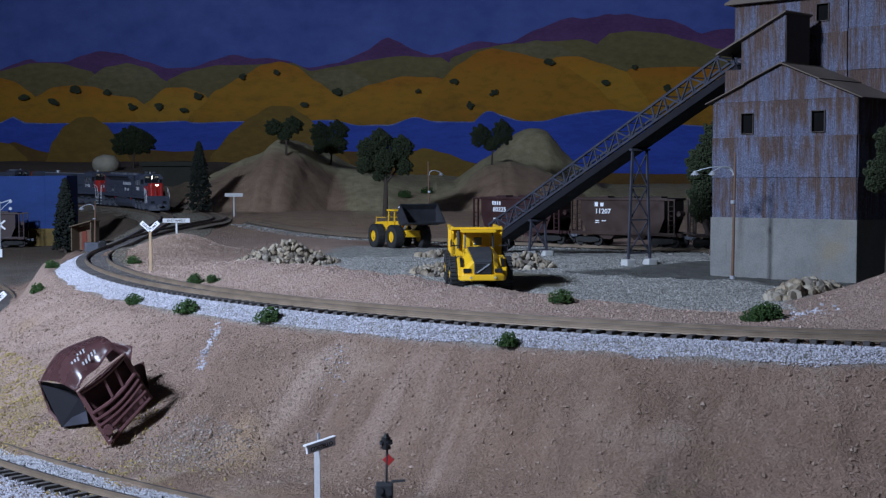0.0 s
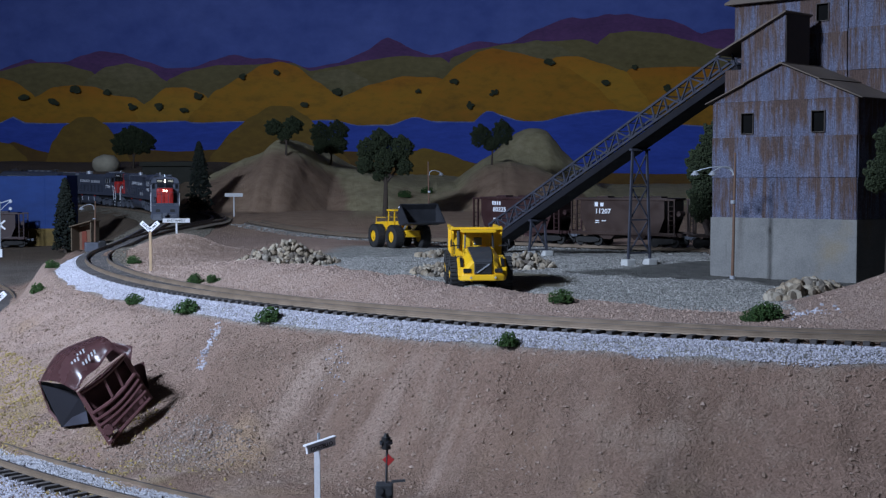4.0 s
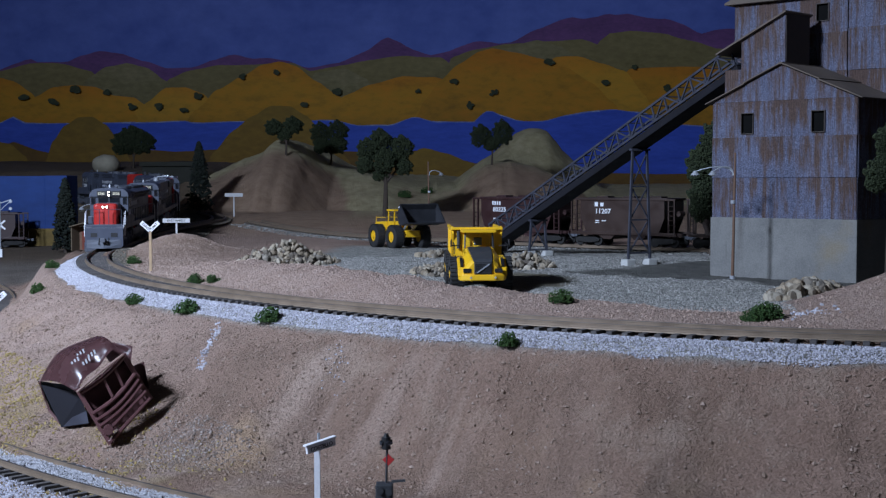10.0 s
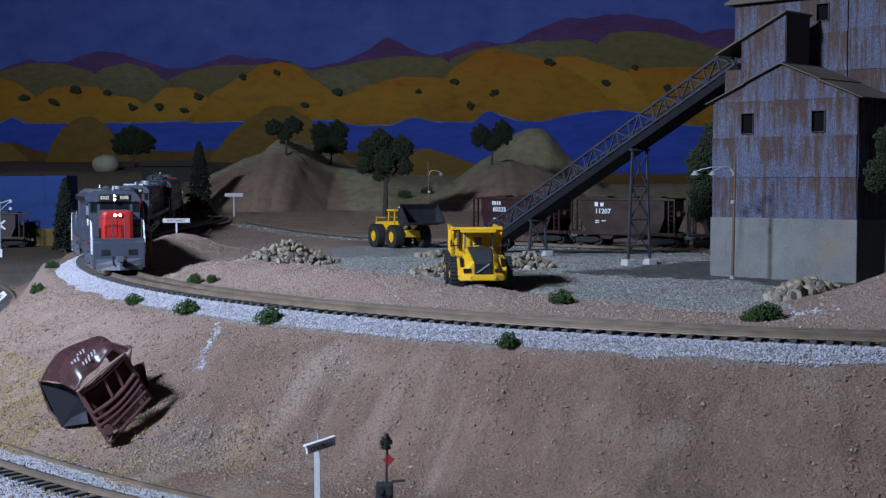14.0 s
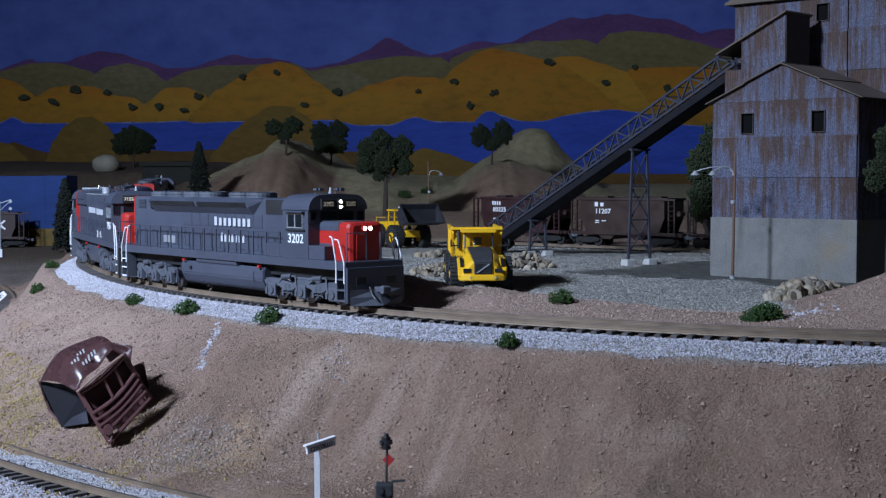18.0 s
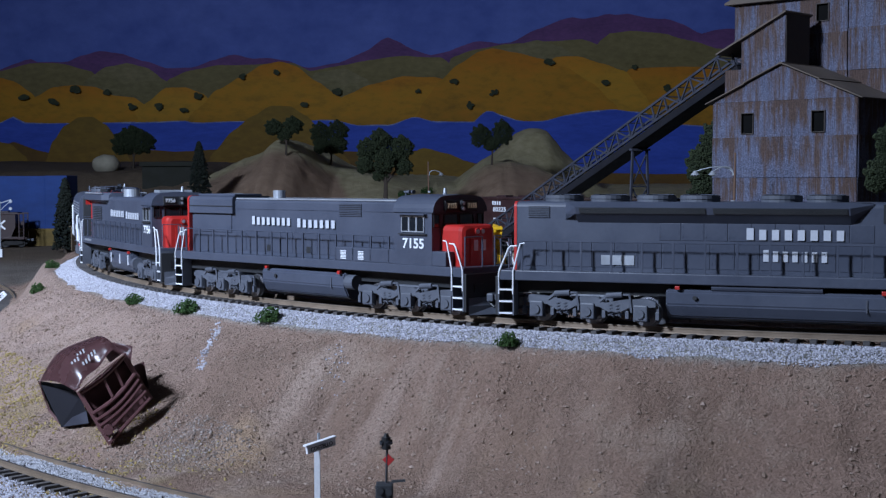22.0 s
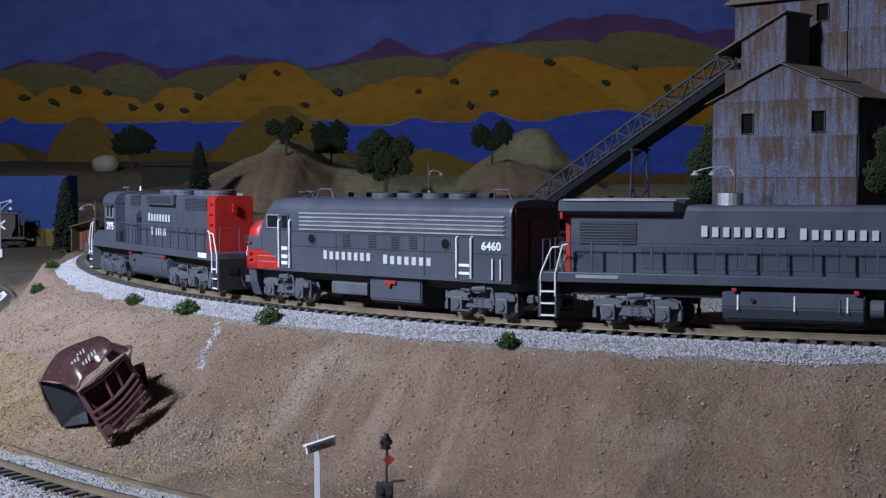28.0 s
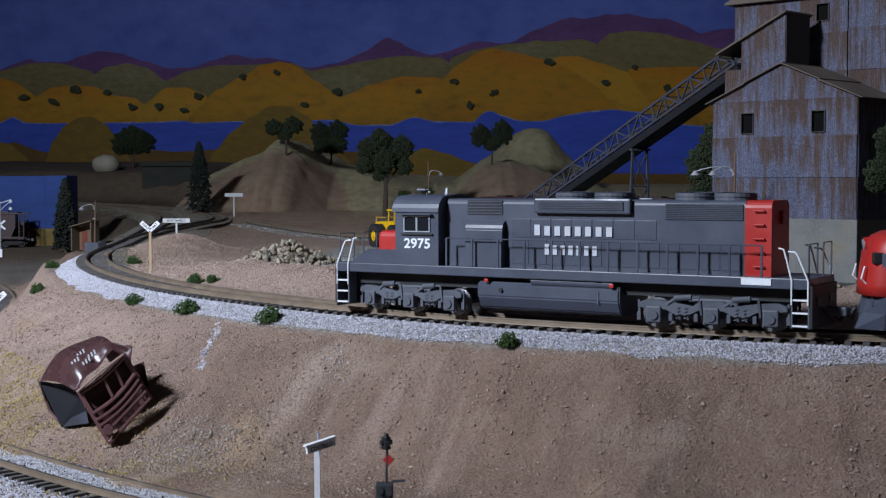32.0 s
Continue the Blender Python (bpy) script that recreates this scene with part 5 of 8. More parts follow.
        vs = [(-0.0655, sy * 0.0012, 0.0410), (-0.0655, sy * 0.0118, 0.0410), (-0.0622, sy * 0.0118, 0.0470), (-0.0622, sy * 0.0012, 0.0470)]
        loft(bm, [vs, [(x - 0.0008, y, z) for x, y, z in vs]])
        part("windscreen", bm, GLASS, ob)
        window(ob, -0.0590, -0.0512, 0.0372, 0.0430, sy * 0.0175, SILVER)
        window(ob, -0.0482, -0.0442, 0.0368, 0.0430, sy * 0.0177)
        for x in (-0.0272, 0.0581):
            bm = B()
            rod(bm, (x, sy * 0.0170, 0.0322), (x, sy * 0.0180, 0.0322), 0.0028, 20)
            pt = part("porthole_ring", bm, GREY, ob)
            bm = B()
            rod(bm, (x, sy * 0.0180, 0.0322), (x, sy * 0.0182, 0.0322), 0.0022, 20)
            part("porthole", bm, GLASS, pt)
        for x in (-0.0040, 0.0130, 0.0275, 0.0385):
            bm = B()
            for k in range(5):
                z = 0.0292 + k * 0.0012
                box(bm, x - 0.0024, x + 0.0024, *sorted((sy * 0.0175, sy * 0.0179)), z, z + 0.0006)
            part("louvre", bm, GREY_DARK, ob)
        bm = B()
        box(bm, -0.0350, 0.0905, *sorted((sy * 0.0174, sy * 0.0178)), 0.0362, 0.0445)
        g = part("side_grille", bm, UNDER, ob)
        for k in range(5):
            bm = B()
            z = 0.0364 + k * 0.00195
            box(bm, -0.0360, 0.0915, *sorted((sy * 0.0177, sy * 0.0182)), z, z + 0.0006)
            part("grille_bar", bm, SILVER, g)
        for k in range(3):
            bm = B()
            z = 0.0374 + k * 0.0030
            box(bm, -0.0350, 0.0905, *sorted((sy * 0.0176, sy * 0.0180)), z, z + 0.0012)
            part("grille_bar", bm, GREY, g)
        # doors with silver grab irons
        for x0, x1 in ((-0.0496, -0.0431), (0.0655, 0.0725)):
            bm = B()
            box(bm, x0, x1, *sorted((sy * 0.0174, sy * 0.0179)), 0.0165, 0.0350, 0.0002)
            d = part("door", bm, GREY, ob)
            for x in (x0 - 0.0006, x1 + 0.0006):
                bm = B()
                y = sy * 0.0186
                tube(bm, [(x, sy * 0.0176, 0.0172), (x, y, 0.0176), (x, y, 0.0405 if x0 < 0 else 0.0350), (x, sy * 0.0176, 0.0410 if x0 < 0 else 0.0355)], 0.0005, 6)
                part("grab_iron", bm, WHITE, d)
            bm = B()
            for z in (0.0030, 0.0078, 0.0122):
                box(bm, x0 + 0.001, x1 - 0.001, *sorted((sy * 0.0150, sy * 0.0176)), z, z + 0.0006)
            part("door_step", bm, UNDER, d)
        bm = B()
        for x in (0.0850, 0.0895):
            rod(bm, (x, sy * 0.0184, 0.0175), (x, sy * 0.0184, 0.0265), 0.0004, 6)
        part("grab_iron", bm, WHITE, ob)
        bm = B()
        for z in (0.019, 0.0225):
            box(bm, 0.0660, 0.0720, *sorted((sy * 0.0178, sy * 0.0183)), z, z + 0.0012)
        part("kick_plate", bm, WHITE, ob)
        for z in (0.0190, 0.0222, 0.0262):
            part("kick_plate", box(B(), -0.0485, -0.0443, *sorted((sy * 0.0178, sy * 0.0183)), z, z + 0.0016), WHITE, ob)
        for z in (0.0172, 0.0282, 0.0352):
            part("body_seam", box(B(), -0.0420, 0.0930, *sorted((sy * 0.0173, sy * 0.01775)), z, z + 0.0003), GREY_DARK if z > 0.02 else UNDER, ob)
        for x in (-0.0110, 0.0450):
            part("body_seam", box(B(), x, x + 0.0003, *sorted((sy * 0.0173, sy * 0.01775)), 0.0175, 0.0352), GREY_DARK, ob)
        word_blocks(ob, LETTER, -0.0202, 0.0125, 0.0248, 0.0042, 8, sy * 0.0176)
        word_blocks(ob, LETTER, 0.0190, 0.0501, 0.0240, 0.0042, 7, sy * 0.0176)
        road_number(ob, "6460", 0.0838, 0.0316, 0.0050, sy * 0.0177, 1.1)
    # belly and tanks
    bm = B()
    box(bm, -0.080, 0.093, -0.0110, 0.0110, 0.0120, 0.0160)
    part("underframe", bm, UNDER, ob)
    bm = B()
    prism(bm, [(-0.0150, 0.0050), (-0.0120, 0.0030), (0.0120, 0.0030), (0.0150, 0.0050), (0.0150, 0.0158), (-0.0150, 0.0158)], 0.0085, 0.0410, "x", 0.0006)
    tk = part("fuel_tank", bm, GREY, ob)
    for sy in (-1, 1):
        bm = box(B(), 0.0190, 0.0260, *sorted((sy * 0.0150, sy * 0.0162)), 0.0125, 0.0140, 0.0003)
        box(bm, 0.0210, 0.0230, *sorted((sy * 0.0150, sy * 0.0165)), 0.0110, 0.0128, 0.0003)
        part("valve_handle", bm, RED, tk, "small red valve handle")
    bm = B()
    box(bm, -0.0180, 0.0060, -0.0140, 0.0140, 0.0060, 0.0120, 0.0008)
    part("battery_box", bm, UNDER, ob)
    # roof fans, stacks and aerials
    for x in (0.005, 0.021, 0.037, 0.053):
        roof_fan(ob, x, 0.0522, 0.0062)
    for x in (-0.020, -0.008, 0.068):
        bm = B()
        box(bm, x - 0.002, x + 0.002, -0.002, 0.002, 0.0515, 0.0545, 0.0004)
        part("roof_vent", bm, GREY_DARK, ob)
    part("roof_aerial", tube(B(), [(-0.036, -0.006, 0.0515), (-0.034, -0.006, 0.0560), (-0.026, -0.006, 0.0560), (-0.024, -0.006, 0.0515)], 0.0004, 6), UNDER, ob)
    part("roof_aerial", tube(B(), [(0.076, -0.006, 0.0515), (0.077, -0.006, 0.0560), (0.084, -0.006, 0.0560), (0.086, -0.006, 0.0515)], 0.0004, 6), UNDER, ob)
    horn(ob, -0.050, 0.005, 0.0525, -1)
    horn(ob, -0.044, -0.005, 0.0525, -1, GREY_DARK)
    # rear end with its door, and the pilot under the nose
    bm = B()
    box(bm, 0.0945, 0.0960, -0.0055, 0.0055, 0.0180, 0.0440, 0.0003)
    box(bm, 0.0945, 0.0952, -0.0150, 0.0150, 0.0175, 0.0480, 0.0003)
    part("end_door", bm, GREY_DARK, ob)
    bm = B()
    rings = []
    for z, f, w in ((0.0025, 0.0850, 0.0120), (0.0090, 0.0825, 0.0150), (0.0160, 0.0805, 0.0160)):
        rings.append([(-f, -w * 0.40, z), (-0.0755, -w, z), (-0.0700, -w, z), (-0.0700, w, z), (-0.0755, w, z), (-f, w * 0.40, z)])
    loft(bm, rings)
    part("pilot", bm, GREY, ob)
    coupler(ob, -0.0850, -1)
    coupler(ob, 0.0945, 1)
    truck(ob, -0.0480, 2)
    truck(ob, 0.0735, 2)
    return ob


# ---- unit 5: six-axle, running cab last ----
def last_unit():
    ob = root("diesel_locomotive", Matrix(), "dark grey six-axle diesel locomotive with a red hood end", "locomotive", "train units")
    deck_and_rails(ob, -0.1080, 0.1150, -0.048, 0.096, (-0.0328, 0.0351))
    long_hood(ob, -0.0520, 0.0875, 0.0520)
    red_end(ob, 0.0873, 1, 0.0520)
    bm = B()
    for sy in (-1, 1):
        box(bm, -0.0060, 0.0390, *sorted((sy * 0.0106, sy * 0.0132)), 0.0460, 0.0525, 0.0008)
    dn = part("dynamic_brake_housing", bm, GREY, ob)
    grille(dn, -0.0035, 0.0360, 0.0475, 0.0512, 0.0132, 5)
    grille(ob, 0.0538, 0.0865, 0.0440, 0.0505, 0.0108, 9)
    grille(ob, -0.0402, -0.0224, 0.0450, 0.0515, 0.0108, 5, "filter_panel")
    bm = B()
    for sy in (-1, 1):
        rod(bm, (-0.0396, sy * 0.0100, 0.0385), (-0.0209, sy * 0.0100, 0.0385), 0.0042, 18)
        box(bm, -0.0396, -0.0209, *sorted((sy * 0.0100, sy * 0.0142)), 0.0222, 0.0385, 0.0003)
    part("blower_housing", bm, GREY, ob)
    hood_doors(ob, -0.0180, 0.0860, 0.0240, 0.0345, 0.0108, 12)
    hood_doors(ob, -0.0180, 0.0500, 0.0355, 0.0435, 0.0108, 7)
    for x in (0.0075, 0.0260):
        roof_fan(ob, x, 0.0528, 0.0085)
    for x in (0.0625, 0.0795):
        roof_fan(ob, x, 0.0528, 0.0085)
    cab(ob, -0.0750, -0.0520, -1, "2975")
    nose(ob, -0.0905, -0.0750, -1, 0.0370)
    for sy in (-1, 1):
        bm = B()
        prism(bm, [(-0.1010, 0.0222), (-0.0520, 0.0222), (-0.0520, 0.0290), (-0.0900, 0.0285), (-0.0960, 0.0255)], *sorted((sy * 0.0110, sy * 0.0166)))
        part("side_box", bm, GREY, ob)
        word_blocks(ob, LETTER, -0.0075, 0.0312, 0.0388, 0.0046, 8, sy * 0.0114)
        word_blocks(ob, LETTER, -0.0023, 0.0240, 0.0306, 0.0046, 7, sy * 0.0113)
        bm = B()
        rod(bm, (-0.0060, sy * 0.0138, 0.0168), (0.0320, sy * 0.0138, 0.0168), 0.0020, 14)
        part("air_reservoir", bm, GREY, ob)
        bm = B()
        box(bm, 0.0880, 0.1000, *sorted((sy * 0.0168, sy * 0.0171)), 0.0192, 0.0218)
        part("sill_plate", bm, WHITE, ob)
    steps(ob, 0.1150, 1, 0.0205)
    steps(ob, -0.1080, -1, 0.0205)
    pilot(ob, 0.1162, 1, False)
    pilot(ob, -0.1092, -1)
    coupler(ob, 0.1162, 1)
    coupler(ob, -0.1092, -1)
    ditch_rails(ob, 0.1142, 1)
    ditch_rails(ob, -0.1072, -1)
    horn(ob, -0.066, -0.004, 0.0540, -1)
    beacon(ob, -0.059, 0.002, 0.0538)
    truck(ob, -0.0670, 3)
    truck(ob, 0.0730, 3)
    return ob


TRAIN += [(lead_unit(), 0.0560, -0.0665, 0.0865), (second_unit(), -0.1781, -0.0625, 0.0765), (third_unit(), -0.4060, -0.0535, 0.0705), (cab_unit(), -0.6048, -0.0480, 0.0735), (last_unit(), -0.8153, -0.0670, 0.0730)]

# ---- the mill: corrugated sheets over a concrete base ----
def sheet_material():
    """Galvanised sheet, spangled; rust starts at each sheet's upper lap and runs down in streaks."""
    n = Nodes("galvanised_rusty_sheet")
    inf = n.t.nodes.new("ShaderNodeObjectInfo")
    down = n.t.nodes.new("ShaderNodeAttribute")
    down.attribute_name = "down"
    streak = n.noise(210, 5, 0.7, stretch=(1.0, 1.0, 0.10))
    patch = n.noise(44, 5, 0.65, stretch=(1, 1, 0.55))
    fine = n.noise(1500, 3, 0.7)
    zinc = n.ramp(fine, [(0.38, (0.022, 0.025, 0.042)), (0.50, (0.098, 0.108, 0.172)), (0.64, (0.270, 0.288, 0.415))])
    zinc = n.mix(0.45, zinc, n.ramp(patch, [(0.3, (0.050, 0.056, 0.084)), (0.7, (0.160, 0.172, 0.242))]))
    rust = n.ramp(fine, [(0.3, (0.034, 0.020, 0.015)), (0.7, (0.118, 0.066, 0.042))])

    def madd(src, k, base):
        m = n.t.nodes.new("ShaderNodeMath")
        m.operation = "MULTIPLY_ADD"
        n.link(src, m.inputs[0])
        m.inputs[1].default_value = k
        if isinstance(base, float):
            m.inputs[2].default_value = base
        else:
            n.link(base, m.inputs[2])
        return m.outputs[0]
    amount = madd(streak, 2.0, madd(patch, 1.5, madd(down.outputs["Fac"], -0.24, madd(inf.outputs["Random"], 0.16, -1.05))))
    mask = n.ramp(amount, [(0.50, (0, 0, 0)), (0.86, (0.92, 0.92, 0.92))])
    n.bump(fine, 0.25, 0.0003)
    return n.done(n.mix(mask, zinc, rust), 0.7, 0.15, 0.4)


SHEET = sheet_material()
ROOFING = paint("rusted_brown_roofing", (0.098, 0.074, 0.058), 0.75, wear=0.45, scale=40, bump=0.4)


def concrete_material():
    n = Nodes("stained_grey_concrete")
    cloud, streak, fine = n.noise(34, 6, 0.7), n.noise(70, 5, 0.7, stretch=(1, 1, 0.12)), n.noise(900, 4, 0.7)
    col = n.ramp(cloud, [(0.30, (0.098, 0.098, 0.098)), (0.50, (0.155, 0.153, 0.146)), (0.72, (0.205, 0.202, 0.192))])
    col = n.mix(n.ramp(streak, [(0.56, (0, 0, 0)), (0.74, (0.8, 0.8, 0.8))]), col, (0.075, 0.068, 0.060))
    col = n.mix(n.ramp(n.noise(18, 4, 0.6), [(0.60, (0, 0, 0)), (0.74, (0.7, 0.7, 0.7))]), col, (0.20, 0.155, 0.085))
    col = n.mix(0.3, col, n.ramp(fine, [(0.3, (0.07, 0.07, 0.07)), (0.7, (0.25, 0.247, 0.24))]))
    n.bump(fine, 0.5, 0.0004)
    return n.done(col, 0.9)


CONCRETE = concrete_material()
# near-black: the shade of hollow interiors is put into the colour
INSIDE_SHADE = paint("inside_shade", (0.006, 0.006, 0.006), 0.95, spec=0.05)
WOOD_FRAME = paint("weathered_frame_wood", (0.060, 0.048, 0.042), 0.85, wear=0.3, scale=200)


def corrugated(x0, x1, z0, z1, pitch=0.00125, depth=0.00042, top=None):
    """A ribbed sheet in the plane y = 0, ribs upright, thin but with a back; top(x): its upper edge."""
    bm = B()
    n = max(2, int((x1 - x0) / pitch * 4))
    fr, ba = [], []
    down = bm.verts.layers.float.new("down")
    for i in range(n + 1):
        x = x0 + (x1 - x0) * i / n
        y = -depth * (0.5 + 0.5 * math.sin(x / pitch * 2 * math.pi))
        zt = top(x) if top else z1
        fr.append((bm.verts.new((x, y, z0)), bm.verts.new((x, y, zt))))
        ba.append((bm.verts.new((x, y + 0.0005, z0)), bm.verts.new((x, y + 0.0005, zt))))
        fr[-1][0][down], ba[-1][0][down] = 1.0, 1.0
    for i in range(n):
        bm.faces.new((fr[i][0], fr[i + 1][0], fr[i + 1][1], fr[i][1]))
        bm.faces.new((ba[i][1], ba[i + 1][1], ba[i + 1][0], ba[i][0]))
        bm.faces.new((fr[i][1], fr[i + 1][1], ba[i + 1][1], ba[i][1]))
        bm.faces.new((ba[i][0], ba[i + 1][0], fr[i + 1][0], fr[i][0]))
    return bm


def clad(parent, m, width, rows, holes=(), sheet=0.0176, top=None, nudge=0.0006):
    """Cover a wall with sheets; rows: heights from bottom to top; holes: (x0, x1, z0, z1), cut at the sheets' edges."""
    for r, (z0, z1) in enumerate(zip(rows, rows[1:])):
        cuts = sorted({0.0, width, *[c for k in range(1, int(width / sheet) + 1) for c in [k * sheet] if c < width - 0.004], *[h[0] for h in holes if h[2] < z1 and h[3] > z0], *[h[1] for h in holes if h[2] < z1 and h[3] > z0]})
        for x0, x1 in zip(cuts, cuts[1:]):
            if x1 - x0 < 0.0006:
                continue
            spans = [(z0, z1)]
            for h in holes:
                if h[0] - 1e-6 <= x0 and x1 <= h[1] + 1e-6 and h[2] < z1 and h[3] > z0:
                    spans = [(z0, h[2]), (h[3], z1)]
            for a, b in spans:
                if b - a < 0.0005:
                    continue
                p = part("metal_sheet", corrugated(x0, x1, a, b, top=top if r == len(rows) - 2 else None), SHEET, parent)
                p.matrix_local = m @ Matrix.Translation((0, -nudge * (r % 2) - random.uniform(0, 0.00012), 0))


def opening(parent, m, x0, x1, z0, z1):
    bm = B()
    t = 0.0005
    for a in ((x0 - t, x1 + t, z1, z1 + t), (x0 - t, x1 + t, z0 - t, z0), (x0 - t, x0, z0, z1), (x1, x1 + t, z0, z1)):
        box(bm, a[0], a[1], -0.0013, 0.0012, a[2], a[3])
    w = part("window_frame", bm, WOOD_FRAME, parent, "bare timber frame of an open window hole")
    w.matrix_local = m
    # added black panel, in place of the unlit space behind the hole
    part("shade_panel", box(B(), x0, x1, 0.0012, 0.0020, z0, z1), INSIDE_SHADE, w, "black panel standing in for the unlit room behind the open window")


MILL = Matrix.Translation((0.1821, 0.9243, 0)) @ Matrix.Rotation(math.atan2(-0.70, 0.713), 4, "Z")
mill = root("ore_mill", MILL, "tall rusty corrugated ore mill on a concrete base", "building")
W, D, EAVE, PEAK, BASE = 0.105, 0.145, 0.1115, 0.1335, 0.0350
bm = B()
box(bm, -0.0010, W + 0.0010, -0.0010, D, -0.006, BASE, 0.0005)
part("concrete_base", bm, CONCRETE, mill, "stained grey concrete base")
# added solid black core, so that gaps in the cladding look unlit
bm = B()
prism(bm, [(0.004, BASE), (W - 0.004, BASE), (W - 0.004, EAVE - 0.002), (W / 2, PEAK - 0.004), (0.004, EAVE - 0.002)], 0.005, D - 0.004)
part("shade_core", bm, INSIDE_SHADE, mill)
holes = [(0.0226, 0.0312, 0.0905, 0.1035), (0.0742, 0.0828, 0.0905, 0.1035)]
clad(mill, Matrix(), W, [BASE, 0.0615, 0.0880, EAVE], holes)
gable = part("gable_sheet", corrugated(0.0, W, EAVE, EAVE, top=lambda x: EAVE + (PEAK - EAVE) * (1 - abs(x - W / 2) / (W / 2)) + 0.0004), SHEET, mill)
gable.location = (0, -0.0004, 0)
for h in holes:
    opening(mill, Matrix(), *h)
side = Matrix.Translation((W, 0, 0)) @ Matrix.Rotation(math.pi / 2, 4, "Z")
clad(mill, side, D, [BASE, 0.0615, 0.0880, EAVE], sheet=0.029)
other = Matrix.Translation((0, D, 0)) @ Matrix.Rotation(-math.pi / 2, 4, "Z")
clad(mill, other, D, [BASE, EAVE], sheet=0.0725)
rise = math.atan2(PEAK - EAVE, W / 2)
run = (W / 2) / math.cos(rise)
for sx in (-1, 1):
    for k in range(2):
        bm = B()
        u0, u1 = (0.0, run * 0.52) if k == 0 else (run * 0.50, run + 0.0045)
        box(bm, u0, u1, -0.0035, D + 0.003, 0.0006 + 0.0006 * (1 - k), 0.0014 + 0.0006 * (1 - k), 0.0002)
        p = part("roof_sheet", bm, ROOFING, mill)
        p.matrix_local = Matrix.Translation((W / 2, 0, PEAK)) @ (Matrix() if sx > 0 else Matrix.Scale(-1, 4, (1, 0, 0))) @ Matrix.Rotation(rise, 4, "Y")
bm = B()
box(bm, W / 2 - 0.0015, W / 2 + 0.0015, -0.0036, D + 0.003, PEAK + 0.0008, PEAK + 0.0022, 0.0004)
part("ridge_cap", bm, ROOFING, mill)

# head house on the left slope, where the belt comes in
HX0, HX1, HY0, HY1, HZ0, HZ1 = 0.0035, 0.0492, 0.0085, 0.0385, 0.1465, 0.1680


def head_top(x):
    return HZ0 + (HZ1 - HZ0) * (x - HX0) / (HX1 - HX0)


bm = B()
prism(bm, [(0.021, 0.120), (HX1 - 0.003, 0.130), (HX1 - 0.003, HZ1 - 0.002), (0.021, head_top(0.021) - 0.002)], HY0 + 0.003, HY1 - 0.001)
part("shade_core", bm, INSIDE_SHADE, mill)


for x0, x1 in ((HX0, 0.0165), (0.0165, 0.032), (0.032, HX1)):
    p = part("metal_sheet", corrugated(x0, x1, EAVE + (PEAK - EAVE) * (x0 / (W / 2)) - 0.001, 0, top=head_top if x0 > 0.01 else (lambda x: 0.1335)), SHEET, mill)
    p.location = (0, HY0, 0)
bm = B()
box(bm, HX1 - 0.0012, HX1 + 0.0004, HY0 + 0.0004, HY1, 0.128, HZ1, 0.0002)
part("side_wall", bm, WOOD_FRAME, mill, "dark boarded side wall")
bm = B()
ang = math.atan2(HZ1 - HZ0, HX1 - HX0)
box(bm, -0.006, 0.0525, -0.003, HY1 - HY0 + 0.002, 0.0, 0.0012, 0.0002)
p = part("roof_sheet", bm, ROOFING, mill)
p.matrix_local = Matrix.Translation((HX0, HY0, HZ0)) @ Matrix.Rotation(-ang, 4, "Y")

# tower behind
TX0, TX1, TY, TD, TZ = -0.0153, 0.0708, 0.050, 0.075, 0.1825
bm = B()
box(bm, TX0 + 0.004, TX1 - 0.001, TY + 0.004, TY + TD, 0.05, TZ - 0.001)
part("shade_core", bm, INSIDE_SHADE, mill)
tower = Matrix.Translation((TX0, TY, 0))
hole = [(0.0640, 0.0725, 0.1665, 0.1775)]
clad(mill, tower, TX1 - TX0, [0.100, 0.1325, 0.1580, TZ], hole, sheet=0.0220)
opening(mill, tower, *hole[0])
clad(mill, Matrix.Translation((TX0, TY + TD, 0)) @ Matrix.Rotation(-math.pi / 2, 4, "Z"), TD, [0.08, TZ], sheet=0.0375)
bm = B()
prism(bm, [(TX0 - 0.006, TZ), (TX1 + 0.004, TZ), (TX1 + 0.004, TZ + 0.0014), ((TX0 + TX1) / 2, TZ + 0.022), (TX0 - 0.006, TZ + 0.0014)], TY - 0.005, TY + TD + 0.005, bevel=0.0002)
part("tower_roof", bm, ROOFING, mill)
# taller wing beside the tower
bm = B()
box(bm, TX1 + 0.001, 0.235, TY + 0.004, TY + TD, 0.06, 0.240)
part("shade_core", bm, INSIDE_SHADE, mill)
clad(mill, Matrix.Translation((TX1, TY + 0.0016, 0)), 0.165, [0.100, 0.1325, 0.1600, 0.200, 0.245], sheet=0.033)
bm = B()
box(bm, TX1 - 0.006, 0.242, TY, TY + TD + 0.01, 0.245, 0.2475, 0.0004)
part("wing_roof", bm, ROOFING, mill)
bm = B()
prism(bm, [(0.112, 0.118), (0.235, 0.100), (0.235, 0.124), (0.112, 0.142)], TY - 0.004, TY + 0.006)
part("lean_to_wall", bm, SHEET, mill)


# ---- belt conveyor from the yard up into the mill ----
STEEL_BLUE = paint("blue_grey_steel", (0.052, 0.055, 0.074), 0.5, 0.2, wear=0.25, scale=120)
BELT = paint("dark_belt_trough", (0.012, 0.012, 0.016), 0.8, wear=0.25, scale=100, spec=0.2)
PAD = paint("pale_pad_concrete", (0.42, 0.42, 0.41), 0.9, wear=0.15, scale=150)
FOOT, HEAD = Vector((0.0505, 1.215, 0.009)), Vector((0.2062, 0.938, 0.1385))
